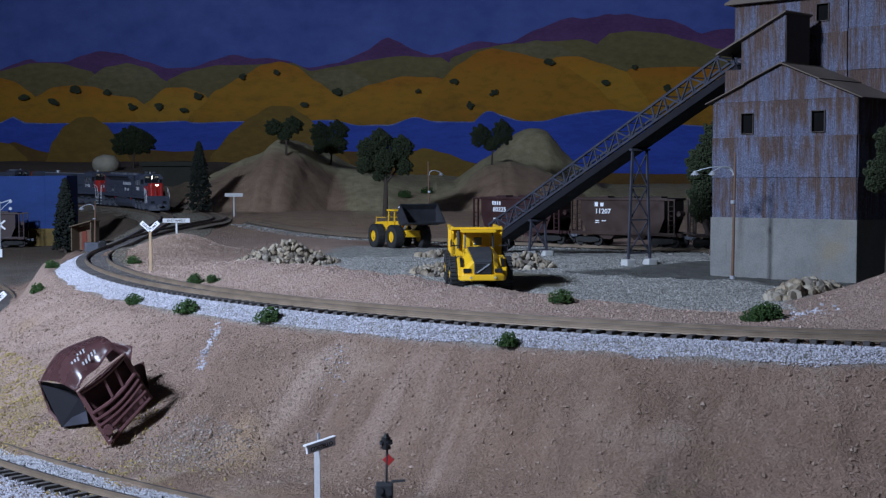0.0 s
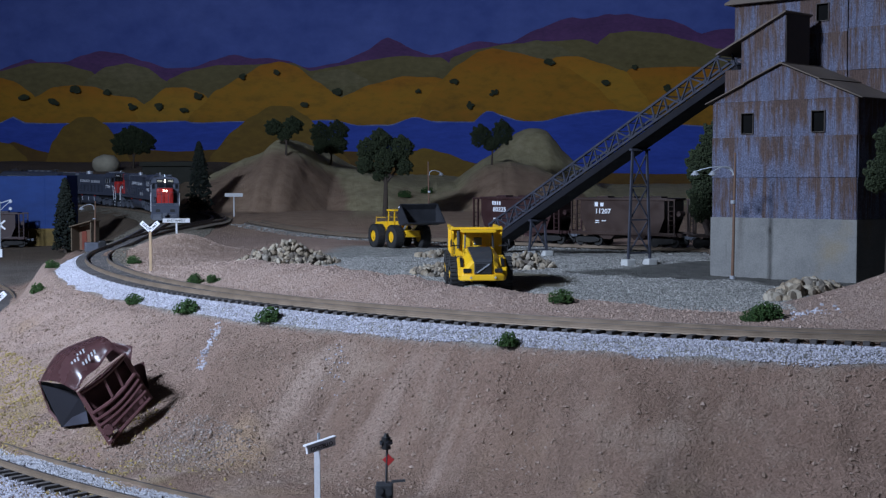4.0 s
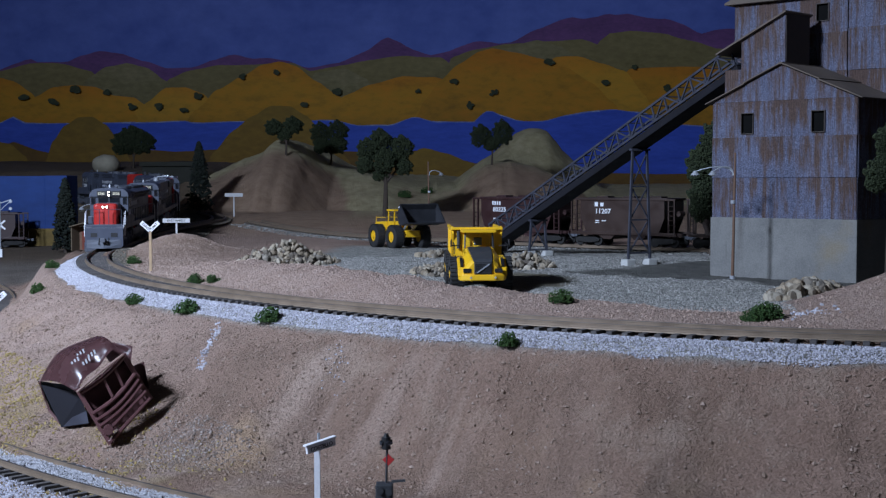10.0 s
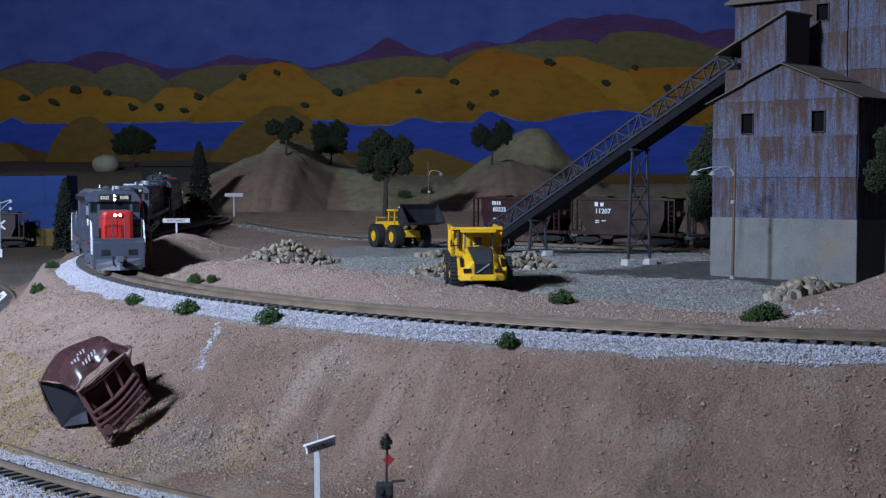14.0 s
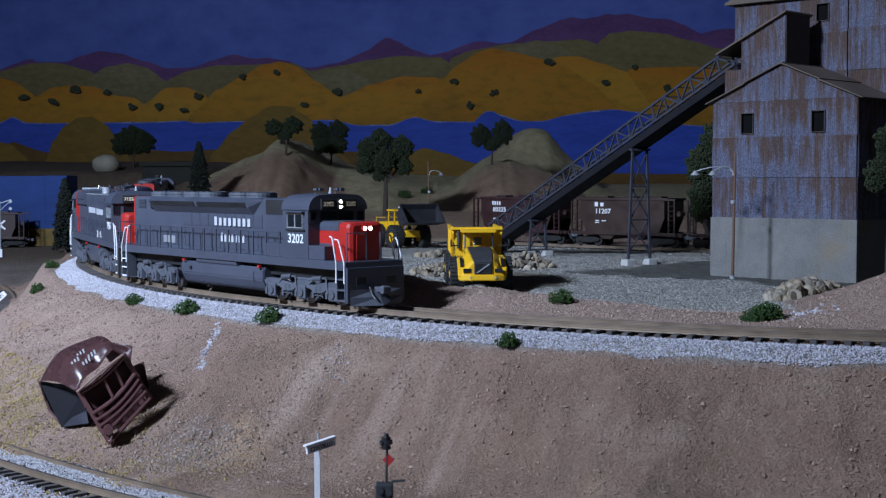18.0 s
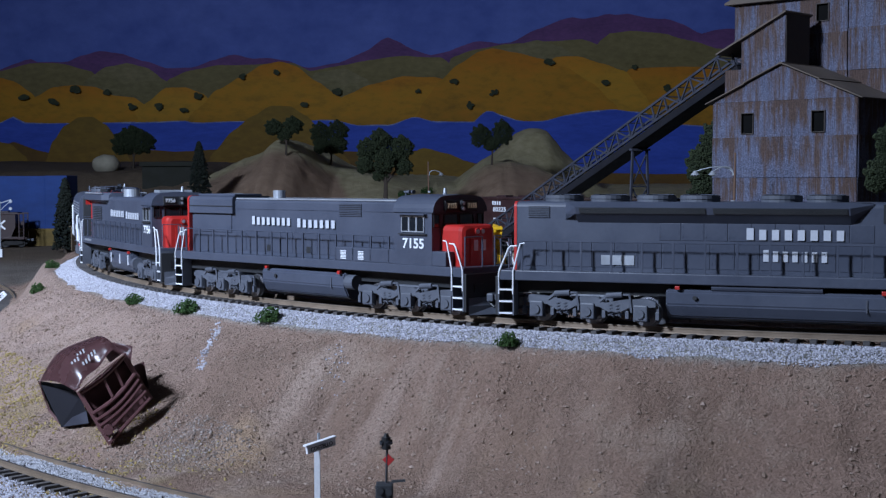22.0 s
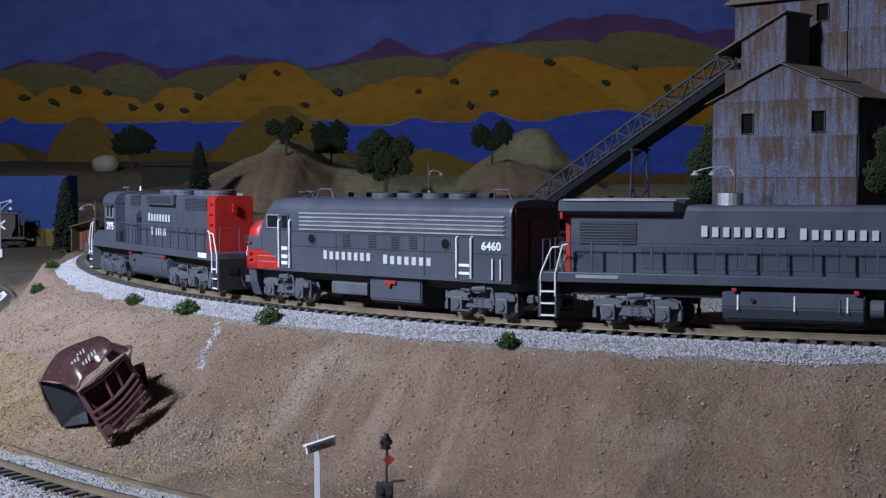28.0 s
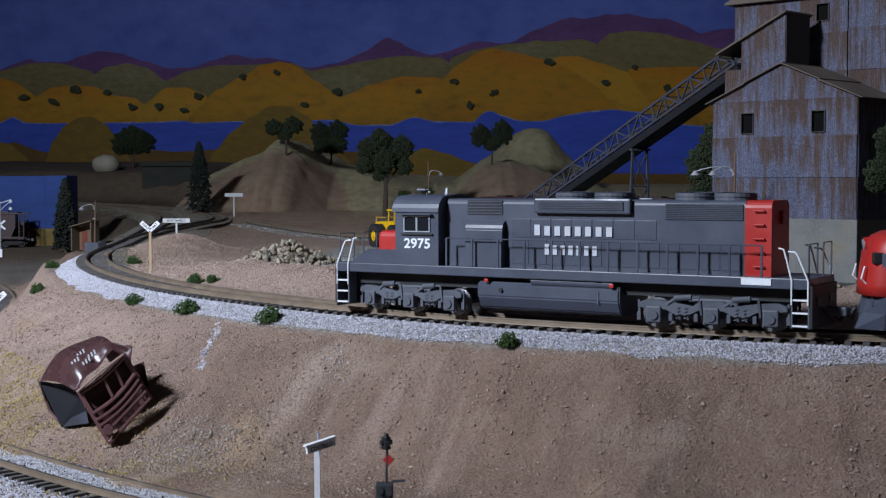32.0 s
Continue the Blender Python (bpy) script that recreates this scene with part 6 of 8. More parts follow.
axis = (HEAD - FOOT)
conv_len = axis.length
ux = axis.normalized()
uy = Vector((0, 0, 1)).cross(ux).normalized()
uz = ux.cross(uy)
CM = Matrix(((ux.x, uy.x, uz.x, FOOT.x), (ux.y, uy.y, uz.y, FOOT.y), (ux.z, uy.z, uz.z, FOOT.z), (0, 0, 0, 1)))
conveyor = root("belt_conveyor", CM, "inclined blue-grey lattice belt conveyor running into the mill", "conveyor")
bm = B()
box(bm, -0.004, conv_len, -0.0080, 0.0080, -0.0066, -0.0010, 0.0006)
part("belt_trough", bm, BELT, conveyor, "dark belt trough")
NB = 22
for y in (-0.0085, 0.0085):
    for z in (0.0, 0.0124):
        bm = B()
        box(bm, 0.0, conv_len, y - 0.0008, y + 0.0008, z - 0.0008, z + 0.0008)
        part("chord", bm, STEEL_BLUE, conveyor)
    for i in range(NB + 1):
        x = conv_len * i / NB
        x = min(max(x, 0.0007), conv_len - 0.0007)
        part("post", bar(B(), (x, y, 0), (x, y, 0.0124), 0.0011, 0.0012), STEEL_BLUE, conveyor)
        if i < NB:
            x2 = conv_len * (i + 1) / NB
            a, b = ((x, y * 1.02, 0.0), (x2, y * 1.02, 0.0124)) if i % 2 == 0 else ((x, y * 1.02, 0.0124), (x2, y * 1.02, 0.0))
            part("brace", bar(B(), a, b, 0.0010, 0.0011), STEEL_BLUE, conveyor)
for i in range(NB + 1):
    x = min(max(conv_len * i / NB, 0.0007), conv_len - 0.0007)
    part("cross_tie", bar(B(), (x, -0.0085, 0.0125), (x, 0.0085, 0.0125), 0.0007, 0.0007), STEEL_BLUE, conveyor)
    rollers = B()
    rod(rollers, (x, -0.007, 0.0004), (x, 0.007, 0.0004), 0.0012, 8)
    part("roller", rollers, STEEL_BLUE, conveyor)
bm = B()
box(bm, -0.010, 0.006, -0.0105, 0.0105, -0.0095, 0.004, 0.0006)
part("tail_pulley_box", bm, BELT, conveyor)


def bent(cx, cy, top, spread_top, spread_foot, label):
    """A braced trestle across the belt; it stands on concrete pads."""
    th = math.atan2(uy.y, uy.x)
    ob = root("trestle", Matrix.Translation((cx, cy, -0.0045)) @ Matrix.Rotation(th, 4, "Z"), label, "trestle", "conveyor trestles")
    h = top + 0.0045
    legs = []
    for sy in (-1, 1):
        for dy in (0,):
            a = (sy * spread_foot, dy * 0.006, 0.004)
            b = (sy * spread_top, dy * 0.003, h)
            part("leg", bar(B(), a, b, 0.0017, 0.0017), STEEL_BLUE, ob)
            legs.append((Vector(a), Vector(b)))
        bm = B()
        box(bm, sy * spread_foot - 0.0042, sy * spread_foot + 0.0042, -0.0042, 0.0042, -0.001, 0.0045, 0.0008)
        part("footing", bm, PAD, ob, "pale concrete footing")
    n = 3 if top > 0.05 else 1
    left, right = legs[0], legs[len(legs) // 2]
    for i in range(n):
        f0, f1 = 0.06 + 0.9 * i / n, 0.06 + 0.9 * (i + 1) / n
        p, q = left[0].lerp(left[1], f0), right[0].lerp(right[1], f1)
        part("brace", bar(B(), p, q, 0.0009, 0.0009), STEEL_BLUE, ob)
        p, q = left[0].lerp(left[1], f1), right[0].lerp(right[1], f0)
        part("brace", bar(B(), p, q, 0.0009, 0.0009), STEEL_BLUE, ob)
        p, q = left[0].lerp(left[1], f0), right[0].lerp(right[1], f0)
        part("strut", bar(B(), p, q, 0.0011, 0.0011), STEEL_BLUE, ob)
    part("cap_beam", bar(B(), (-spread_top - 0.002, 0, h - 0.0006), (spread_top + 0.002, 0, h - 0.0006), 0.004, 0.0016), STEEL_BLUE, ob)
    return ob


def belt_under(x):
    k = (x - FOOT.x) / axis.x
    p = FOOT + axis * k - uz * 0.0066
    return p


p = belt_under(0.1480)
bent(p.x, p.y, p.z - 0.0005, 0.0066, 0.0102, "tall blue-grey steel trestle under the belt conveyor")
p = belt_under(0.0795)
bent(p.x, p.y, p.z - 0.0005, 0.0065, 0.0088, "short blue-grey steel trestle under the belt conveyor")

# ---- hopper cars on the siding ----
OXIDE = paint("oxide_red_car_paint", (0.030, 0.0095, 0.0095), 0.5, wear=0.25, scale=70)
OXIDE_BROWN = paint("brown_car_paint", (0.028, 0.0115, 0.0070), 0.5, wear=0.25, scale=70)
CARTRUCK = paint("car_truck_black", (0.010, 0.009, 0.009), 0.7, wear=0.3)


def hopper_car(m, paint_mat, number, label, marks):
    ob = root("hopper_car", m, label, "freight car", "hopper cars on the siding")
    L, w = 0.055, 0.0172
    bm = B()
    prism(bm, [(-L * 0.80, 0.0415), (-L * 0.80, 0.026), (-L * 0.52, 0.0120), (-L * 0.36, 0.0065), (-L * 0.22, 0.0065), (-L * 0.06, 0.0150), (L * 0.06, 0.0150), (L * 0.22, 0.0065), (L * 0.36, 0.0065), (L * 0.52, 0.0120), (L * 0.80, 0.026), (L * 0.80, 0.0415)], -w + 0.001, w - 0.001)
    part("hopper_body", bm, paint_mat, ob)
    for sy in (-1, 1):
        bm = B()
        prism(bm, [(-L * 0.80, 0.0425), (-L * 0.80, 0.0260), (-L * 0.70, 0.0130), (L * 0.70, 0.0130), (L * 0.80, 0.0260), (L * 0.80, 0.0425)], *sorted((sy * (w - 0.001), sy * w)))
        part("side_sheet", bm, paint_mat, ob)
        bm = B()
        box(bm, -L, L, *sorted((sy * (w - 0.001), sy * (w + 0.0008))), 0.0105, 0.0135, 0.0003)
        part("side_sill", bm, paint_mat, ob)
        bm = B()
        box(bm, -L, L, *sorted((sy * (w - 0.001), sy * (w + 0.0008))), 0.0418, 0.0434, 0.0003)
        part("top_chord", bm, paint_mat, ob)
        for k in (-1, 1):
            for x in (0.985, 0.88):
                bm = B()
                box(bm, k * L * x - 0.0006, k * L * x + 0.0006, *sorted((sy * (w - 0.001), sy * (w + 0.0004))), 0.0135, 0.0420)
                part("end_post", bm, paint_mat, ob)
            for i in range(6):
                bm = B()
                z = 0.016 + i * 0.0042
                rod(bm, (k * L * 0.88, sy * (w + 0.0008), z), (k * L * 0.985, sy * (w + 0.0008), z), 0.0003, 6)
                part("ladder_rung", bm, paint_mat, ob)
        lettering(number, 0.0062, WHITE, ob, side_m(-0.020 * (1 if sy < 0 else -1), 0.0318, sy * (w + 0.0001)), "car_number", 0.0001, 1.1, 0.0001)
        word_blocks(ob, WHITE, *((-0.030, -0.018) if sy < 0 else (0.018, 0.030)), 0.0383, 0.0040, marks, sy * (w + 0.0001), "reporting_mark")
        for i in range(3):
            bm = B()
            xx = (-0.026 + 0.007 * (i % 2)) * (1 if sy < 0 else -1)
            box(bm, xx - 0.0022, xx + 0.0022, *sorted((sy * w, sy * (w + 0.0002))), 0.0228 - 0.0016 * (i // 2), 0.0236 - 0.0016 * (i // 2))
            part("data_line", bm, WHITE, ob)
    bm = B()
    for x in np.linspace(-L * 0.7, L * 0.7, 6):
        rod(bm, (x, -w, 0.0432), (x, w, 0.0432), 0.0005, 6)
    part("roof_ribs", bm, paint_mat, ob)
    bm = B()
    box(bm, -L * 0.85, L * 0.85, -w + 0.0005, w - 0.0005, 0.0425, 0.0442, 0.0006)
    part("roof", bm, paint_mat, ob)
    for x in (-0.028, 0.0, 0.028):
        bm = B()
        box(bm, x - 0.006, x + 0.006, -0.006, 0.006, 0.0440, 0.0456, 0.0004)
        part("roof_hatch", bm, paint_mat, ob)
    bm = B()
    box(bm, -L, L, -0.003, 0.003, 0.0095, 0.0125)
    part("centre_sill", bm, paint_mat, ob)
    for k in (-1, 1):
        bm = B()
        rod(bm, (k * L * 0.92, 0.005, 0.030), (k * L * 0.92, -0.004, 0.030), 0.0024, 12)
        part("brake_tank", bm, paint_mat, ob)
        coupler(ob, k * L, k)
        x = k * 0.040
        bm = B()
        for sy in (-1, 1):
            prism(bm, [(x - 0.013, 0.0062), (x - 0.009, 0.0085), (x + 0.009, 0.0085), (x + 0.013, 0.0062), (x + 0.012, 0.0042), (x + 0.004, 0.0030), (x - 0.004, 0.0030), (x - 0.012, 0.0042)], *sorted((sy * 0.0105, sy * 0.0122)))
        box(bm, x - 0.003, x + 0.003, -0.0105, 0.0105, 0.004, 0.009)
        t = part("car_truck", bm, CARTRUCK, ob)
        for dx in (-0.0098, 0.0098):
            bm = B()
            for sy in (-1, 1):
                rod(bm, (x + dx, sy * 0.0072, 0.0049), (x + dx, sy * 0.0098, 0.0049), 0.0048, 18)
            rod(bm, (x + dx, -0.0125, 0.0049), (x + dx, 0.0125, 0.0049), 0.001, 8)
            part("wheelset", bm, CARTRUCK, t)
    return ob


run_s = np.arange(len(siding_pts)) * 0.012
sa = np.array(siding_pts)
for s, mat, num, label, marks in ((0.414, OXIDE, "11214", "oxide brown hopper car half hidden by the mill", 2), (0.536, OXIDE_BROWN, "11203", "brown ribbed hopper car beside the mill", 2),
                                  (0.658, OXIDE_BROWN, "11207", "brown hopper car with white road number", 2), (0.780, OXIDE, "80325", "oxide red hopper car at the conveyor foot", 4)):
    x, y, th, z = (float(np.interp(s, run_s, sa[:, i])) for i in range(4))
    hopper_car(pose(x, y, z, 0, 0, math.degrees(th) + 180), mat, num, label, marks)
x, y = -0.585, 1.735
hopper_car(pose(x, y, float(ground_z(x, y)) + 0.001, 0, 0, 8), OXIDE, "80311", "oxide red hopper car by the blue panel", 4)


# ---- wrecked hopper car lying on the slope ----
def wreck():
    u = 0.000248
    ob = root("wrecked_hopper_car", Matrix.Translation((-0.1535, 0.600, -0.0365)) @ Matrix.Rotation(radians(14), 4, "Z"), "crushed oxide red hopper car lying on the slope", "wrecked car")

    def P(px, py, d):
        d += 0.24 * (px - 165) * u
        k = u * (1 + d / 0.6)
        x, c, sn = (px - 784) * k + 0.1535, math.cos(radians(14)), math.sin(radians(14))
        return (c * x + sn * d, c * d - sn * x, 0.0970 - (py - 318.2) * k)
    shiny = paint("glossy_oxide_plastic", (0.125, 0.058, 0.060), 0.30, wear=0.15, scale=60)
    # bent roof sheet, bulging, with folds
    n, rows = 22, 12
    bm = B()
    grid = []
    for j in range(rows + 1):
        v = j / rows
        row = []
        for i in range(n + 1):
            t = i / n
            row.append(bm.verts.new(sheet_point(t, v, P)))
        grid.append(row)
    for a, b in zip(grid, grid[1:]):
        for i in range(n):
            bm.faces.new((a[i], a[i + 1], b[i + 1], b[i]))
    bmesh.ops.solidify(bm, geom=bm.faces[:], thickness=0.0007)
    sheet = part("roof_sheet", bm, shiny, ob, "glossy bent sheet", True)
    # side sheet behind, and the torn flap
    for quad in (((165, 600, 0.022), (232, 612, 0.020), (228, 650, 0.016), (190, 640, 0.004)), ((222, 652, 0.014), (252, 640, 0.022), (262, 700, 0.020), (236, 712, 0.006)), ((62, 674, 0.029), (150, 686, 0.028), (190, 775, 0.027), (101, 762, 0.029)), ((138, 690, -0.006), (146, 694, 0.010), (196, 784, 0.010), (190, 786, -0.010)), ((138, 694, -0.006), (216, 628, 0.000), (258, 712, 0.002), (192, 782, -0.006))):
        bm = B()
        k = 6
        g = []
        for j in range(k + 1):
            r = []
            for i in range(k + 1):
                a = Vector(P(*quad[0])).lerp(Vector(P(*quad[1])), i / k)
                b = Vector(P(*quad[3])).lerp(Vector(P(*quad[2])), i / k)
                q = a.lerp(b, j / k)
                q.y += (0.006 if quad[0][2] > 0.0 else 0.001) * math.sin(math.pi * i / k) * math.sin(math.pi * j / k) + 0.0006 * math.sin(i * 2.1 + j * 1.3)
                r.append(bm.verts.new(q))
            g.append(r)
        for a, b in zip(g, g[1:]):
            for i in range(k):
                bm.faces.new((a[i], a[i + 1], b[i + 1], b[i]))
        bmesh.ops.solidify(bm, geom=bm.faces[:], thickness=0.0006)
        part("torn_sheet", bm, shiny if quad[0][2] < 0.025 else INSIDE_SHADE, ob, "", True)
    inner = paint("dull_inner_wall", (0.014, 0.014, 0.019), 0.75, wear=0.25, scale=80, spec=0.25)
    bm = B()
    loft(bm, [[P(68, 681, 0.016), P(103, 757, 0.012), P(152, 752, 0.003), P(140, 698, 0.0)], [P(68, 681, 0.017), P(103, 757, 0.013), P(152, 752, 0.004), P(140, 698, 0.001)]])
    part("inner_wall", bm, inner, ob, "dull dark inside wall")
    bm = B()
    loft(bm, [[P(105, 757, 0.010), P(152, 750, 0.001), P(148, 728, 0.001), P(122, 740, 0.006)], [P(105, 757, 0.011), P(152, 750, 0.002), P(148, 728, 0.002), P(122, 740, 0.007)]])
    part("floor_plate", bm, STEEL_BLUE, ob, "blue-grey bare plate")
    # end frame: two posts, rungs, curved stiffeners, small pockets
    A, Bq, C, Dq = (Vector(P(136, 694, -0.012)), Vector(P(190, 786, -0.014)), Vector(P(262, 706, -0.004)), Vector(P(216, 628, -0.006)))

    def F(a, b, out=0.0):
        """a: along the post, b: from post to post."""
        p = A.lerp(Bq, a).lerp(Dq.lerp(C, a), b)
        return Vector((p.x, p.y - out, p.z))
    for b in (0.0, 1.0):
        part("corner_post", bar(B(), F(-0.02, b), F(1.02, b), 0.0016, 0.0020), shiny, ob)
    for b in (0.0, 0.5):
        part("upper_post", bar(B(), F(0.0, 0.5 + b / 2, 0.001), F(0.45, 0.45 + b / 2, 0.001), 0.0012, 0.0012), shiny, ob)
    part("grab_rail", tube(B(), [F(-0.03, -0.03, 0.002), F(-0.05, 0.5, 0.003), F(-0.02, 1.0, 0.002)], 0.0006, 6), paint("scuffed_tan_plastic", (0.30, 0.20, 0.17), 0.4), ob, "scuffed pale rail")
    part("torn_rim", tube(B(), [P(66, 676, 0.016), P(72, 698, 0.018), P(82, 726, 0.018), P(105, 755, 0.014)], 0.0006, 6), shiny, ob)
    for a, bow in ((0.02, 0.05), (0.42, 0.07), (0.55, 0.07), (0.66, 0.06), (0.82, 0.0), (0.98, 0.0)):
        pts = [F(a + bow * math.sin(math.pi * i / 8), i / 8, 0.0012) for i in range(9)]
        part("end_stiffener", tube(B(), pts, 0.0009, 6), shiny, ob)
    for i in range(7):
        b = 0.12 + 0.78 * i / 6
        part("pocket_rib", bar(B(), F(0.82, b, 0.001), F(0.98, b, 0.001), 0.0008, 0.0008), shiny, ob)
    bm = B()
    rod(bm, F(0.80, 0.10, 0.004), F(0.80, 0.10, -0.002), 0.0022, 12)
    part("brake_tank", bm, shiny, ob)
    for i, (t, v) in enumerate(((0.35, 0.55), (0.52, 0.48), (0.60, 0.66), (0.44, 0.72))):
        a = Vector(sheet_point(t, v, P))
        bm = B()
        for k in range(3):
            bar(bm, a + Vector((0.0012 * k, -0.0012, 0.0010 * k)), a + Vector((0.0012 * k + 0.0006, -0.0012, 0.0010 * k - 0.0017)), 0.0008, 0.0007)
        part("reporting_mark", bm, WHITE, ob)
    return ob


def sheet_point(t, v, P):
    """The crushed roof: t from its low corner to its top, v from its back edge to its near edge."""
    arc = math.sin(math.pi * t)
    ax, ay, ad = 66 + 96 * t - 12 * arc, 675 - 78 * t - 13 * arc, 0.016 + 0.006 * t
    bx, by, bd = 131 + 74 * t, 693 - 78 * t - 5 * arc, -0.011 + 0.006 * t
    swell = math.sin(math.pi * v)
    fold = math.sin(t * 10.0 + v * 2.6) * (0.3 + 0.7 * v)
    return P(ax + (bx - ax) * v - 2 * swell + 1.2 * fold, ay + (by - ay) * v - 9 * swell + 2.6 * fold, ad + (bd - ad) * v - 0.005 * swell + 0.0009 * fold)


wreck()

# ---- yellow machines in the yard ----
def clear_material():
    n = Nodes("clear_cab_glazing")
    n.b.inputs["Transmission Weight"].default_value = 1.0
    n.b.inputs["IOR"].default_value = 1.08
    return n.done((0.78, 0.84, 0.88), 0.03)


CLEAR = clear_material()
YELLOW = paint("machine_yellow", (0.720, 0.415, 0.014), 0.38, wear=0.12, scale=60)
TYRE = paint("tyre_rubber", (0.016, 0.016, 0.017), 0.85, wear=0.2, scale=200)
BUCKET = paint("worn_black_bucket", (0.022, 0.023, 0.028), 0.5, wear=0.4, scale=120)
CHARCOAL = paint("charcoal_panel", (0.036, 0.038, 0.043), 0.55, wear=0.15)


def big_wheel(parent, x, y, r, w, out):
    """A lugged tyre with a yellow rim; out: the side on which the hub shows."""
    bm = B()
    prof = [(0.49, -0.5), (0.86, -0.5), (0.97, -0.38), (1.0, -0.2), (1.0, 0.2), (0.97, 0.38), (0.86, 0.5), (0.49, 0.5)]
    n = 28
    rings = [[bm.verts.new((x + r * p * math.cos(2 * math.pi * k / n), y + w * q, r + r * p * math.sin(2 * math.pi * k / n))) for p, q in prof] for k in range(n)]
    for k in range(n):
        for i in range(len(prof) - 1):
            bm.faces.new((rings[k][i], rings[(k + 1) % n][i], rings[(k + 1) % n][i + 1], rings[k][i + 1]))
    for k in range(n):
        a = 2 * math.pi * k / n
        m = Matrix.Translation((x, y, r)) @ Matrix.Rotation(-a, 4, "Y")
        box(bm, r * 0.93, r * 1.03, -w * 0.48, -w * 0.03, -r * 0.05, r * 0.05, 0, m)
        m = Matrix.Translation((x, y, r)) @ Matrix.Rotation(-a - math.pi / n, 4, "Y")
        box(bm, r * 0.93, r * 1.03, w * 0.03, w * 0.48, -r * 0.05, r * 0.05, 0, m)
    bmesh.ops.recalc_face_normals(bm, faces=bm.faces[:])
    wh = part("wheel", bm, TYRE, parent)
    bm = B()
    rod(bm, (x, y + out * w * 0.15, r), (x, y + out * w * 0.40, r), r * 0.50, 20)
    rod(bm, (x, y + out * w * 0.38, r), (x, y + out * w * 0.50, r), r * 0.22, 14)
    rod(bm, (x, y - out * w * 0.45, r), (x, y + out * w * 0.15, r), r * 0.5, 16)
    rim = part("rim", bm, YELLOW, wh, "yellow rim")
    bm = B()
    for k in range(8):
        a = 2 * math.pi * k / 8
        rod(bm, (x + r * 0.40 * math.cos(a), y + out * w * 0.39, r + r * 0.40 * math.sin(a)), (x + r * 0.40 * math.cos(a), y + out * w * 0.44, r + r * 0.40 * math.sin(a)), r * 0.045, 6)
    part("wheel_nuts", bm, YELLOW, wh)["kind"] = "stuff"
    return wh


def hauler(m):
    """Articulated dump truck; x is forward."""
    ob = root("dump_truck", m, "yellow articulated dump truck with a charcoal bonnet", "dump truck")
    # bonnet: wide shoulders that slope down to the front wheels
    bm = B()
    loft(bm, [[(0.0, -0.0117, 0.0105), (0.0, 0.0117, 0.0105), (0.0, 0.0105, 0.0230), (0.0, 0.0080, 0.0250), (0.0, -0.0080, 0.0250), (0.0, -0.0105, 0.0230)],
              [(0.014, -0.0126, 0.0105), (0.014, 0.0126, 0.0105), (0.014, 0.0108, 0.0205), (0.014, 0.0078, 0.0226), (0.014, -0.0078, 0.0226), (0.014, -0.0108, 0.0205)],
              [(0.024, -0.0131, 0.0105), (0.024, 0.0131, 0.0105), (0.024, 0.0098, 0.0165), (0.0245, 0.0068, 0.0192), (0.0245, -0.0068, 0.0192), (0.024, -0.0098, 0.0165)],
              [(0.026, -0.0124, 0.0110), (0.026, 0.0124, 0.0110), (0.0265, 0.0085, 0.0150), (0.0262, 0.0056, 0.0180), (0.0262, -0.0056, 0.0180), (0.0265, -0.0085, 0.0150)]])
    part("bonnet", bm, YELLOW, ob)
    bm = B()
    loft(bm, [[(-0.0005, -0.0074, 0.0250), (-0.0005, 0.0074, 0.0250), (-0.0005, 0.0072, 0.0257), (-0.0005, -0.0072, 0.0257)], [(0.014, -0.0070, 0.0226), (0.014, 0.0070, 0.0226), (0.014, 0.0068, 0.0233), (0.014, -0.0068, 0.0233)],
              [(0.0246, -0.0060, 0.0192), (0.0246, 0.0060, 0.0192), (0.0250, 0.0058, 0.0199), (0.0250, -0.0058, 0.0199)], [(0.0264, -0.0054, 0.0176), (0.0264, 0.0054, 0.0176), (0.0270, 0.0052, 0.0182), (0.0270, -0.0052, 0.0182)]])
    part("bonnet_cover", bm, CHARCOAL, ob, "charcoal bonnet top")
    bm = B()
    box(bm, 0.0258, 0.0272, -0.0054, 0.0054, 0.0112, 0.0180, 0.0003)
    grl = part("radiator_grille", bm, CHARCOAL, ob)
    for i in range(6):
        bm = B()
        box(bm, 0.0270, 0.0276, -0.0050, 0.0050, 0.0118 + i * 0.0010, 0.0122 + i * 0.0010)
        part("grille_bar", bm, BLACK, grl)
    part("badge_bar", bar(B(), (0.0278, -0.0038, 0.0122), (0.0278, 0.0038, 0.0172), 0.0005, 0.0007), SILVER, grl, "plain silver diagonal bar")
    for sy in (-1, 1):
        bm = B()
        prism(bm, [(0.0158, 0.0190), (0.0222, 0.0150), (0.0230, 0.0160), (0.0164, 0.0204)], *sorted((sy * 0.0118, sy * 0.0136)))
        part("side_vent", bm, BLACK, ob)
    # bumper, mudguards, lights
    bm = B()
    prism(bm, [(0.0215, -0.0150), (0.0262, -0.0132), (0.0288, -0.0072), (0.0288, 0.0072), (0.0262, 0.0132), (0.0215, 0.0150)], 0.0076, 0.0112)
    bmesh.ops.transform(bm, matrix=Matrix(((1, 0, 0, 0), (0, 0, 1, 0), (0, 1, 0, 0), (0, 0, 0, 1))), verts=bm.verts[:])
    bmesh.ops.recalc_face_normals(bm, faces=bm.faces[:])
    bmesh.ops.bevel(bm, geom=bm.edges[:], offset=0.0005, segments=2, affect="EDGES")
    part("bumper", bm, YELLOW, ob)
    for sy in (-1, 1):
        bm = B()
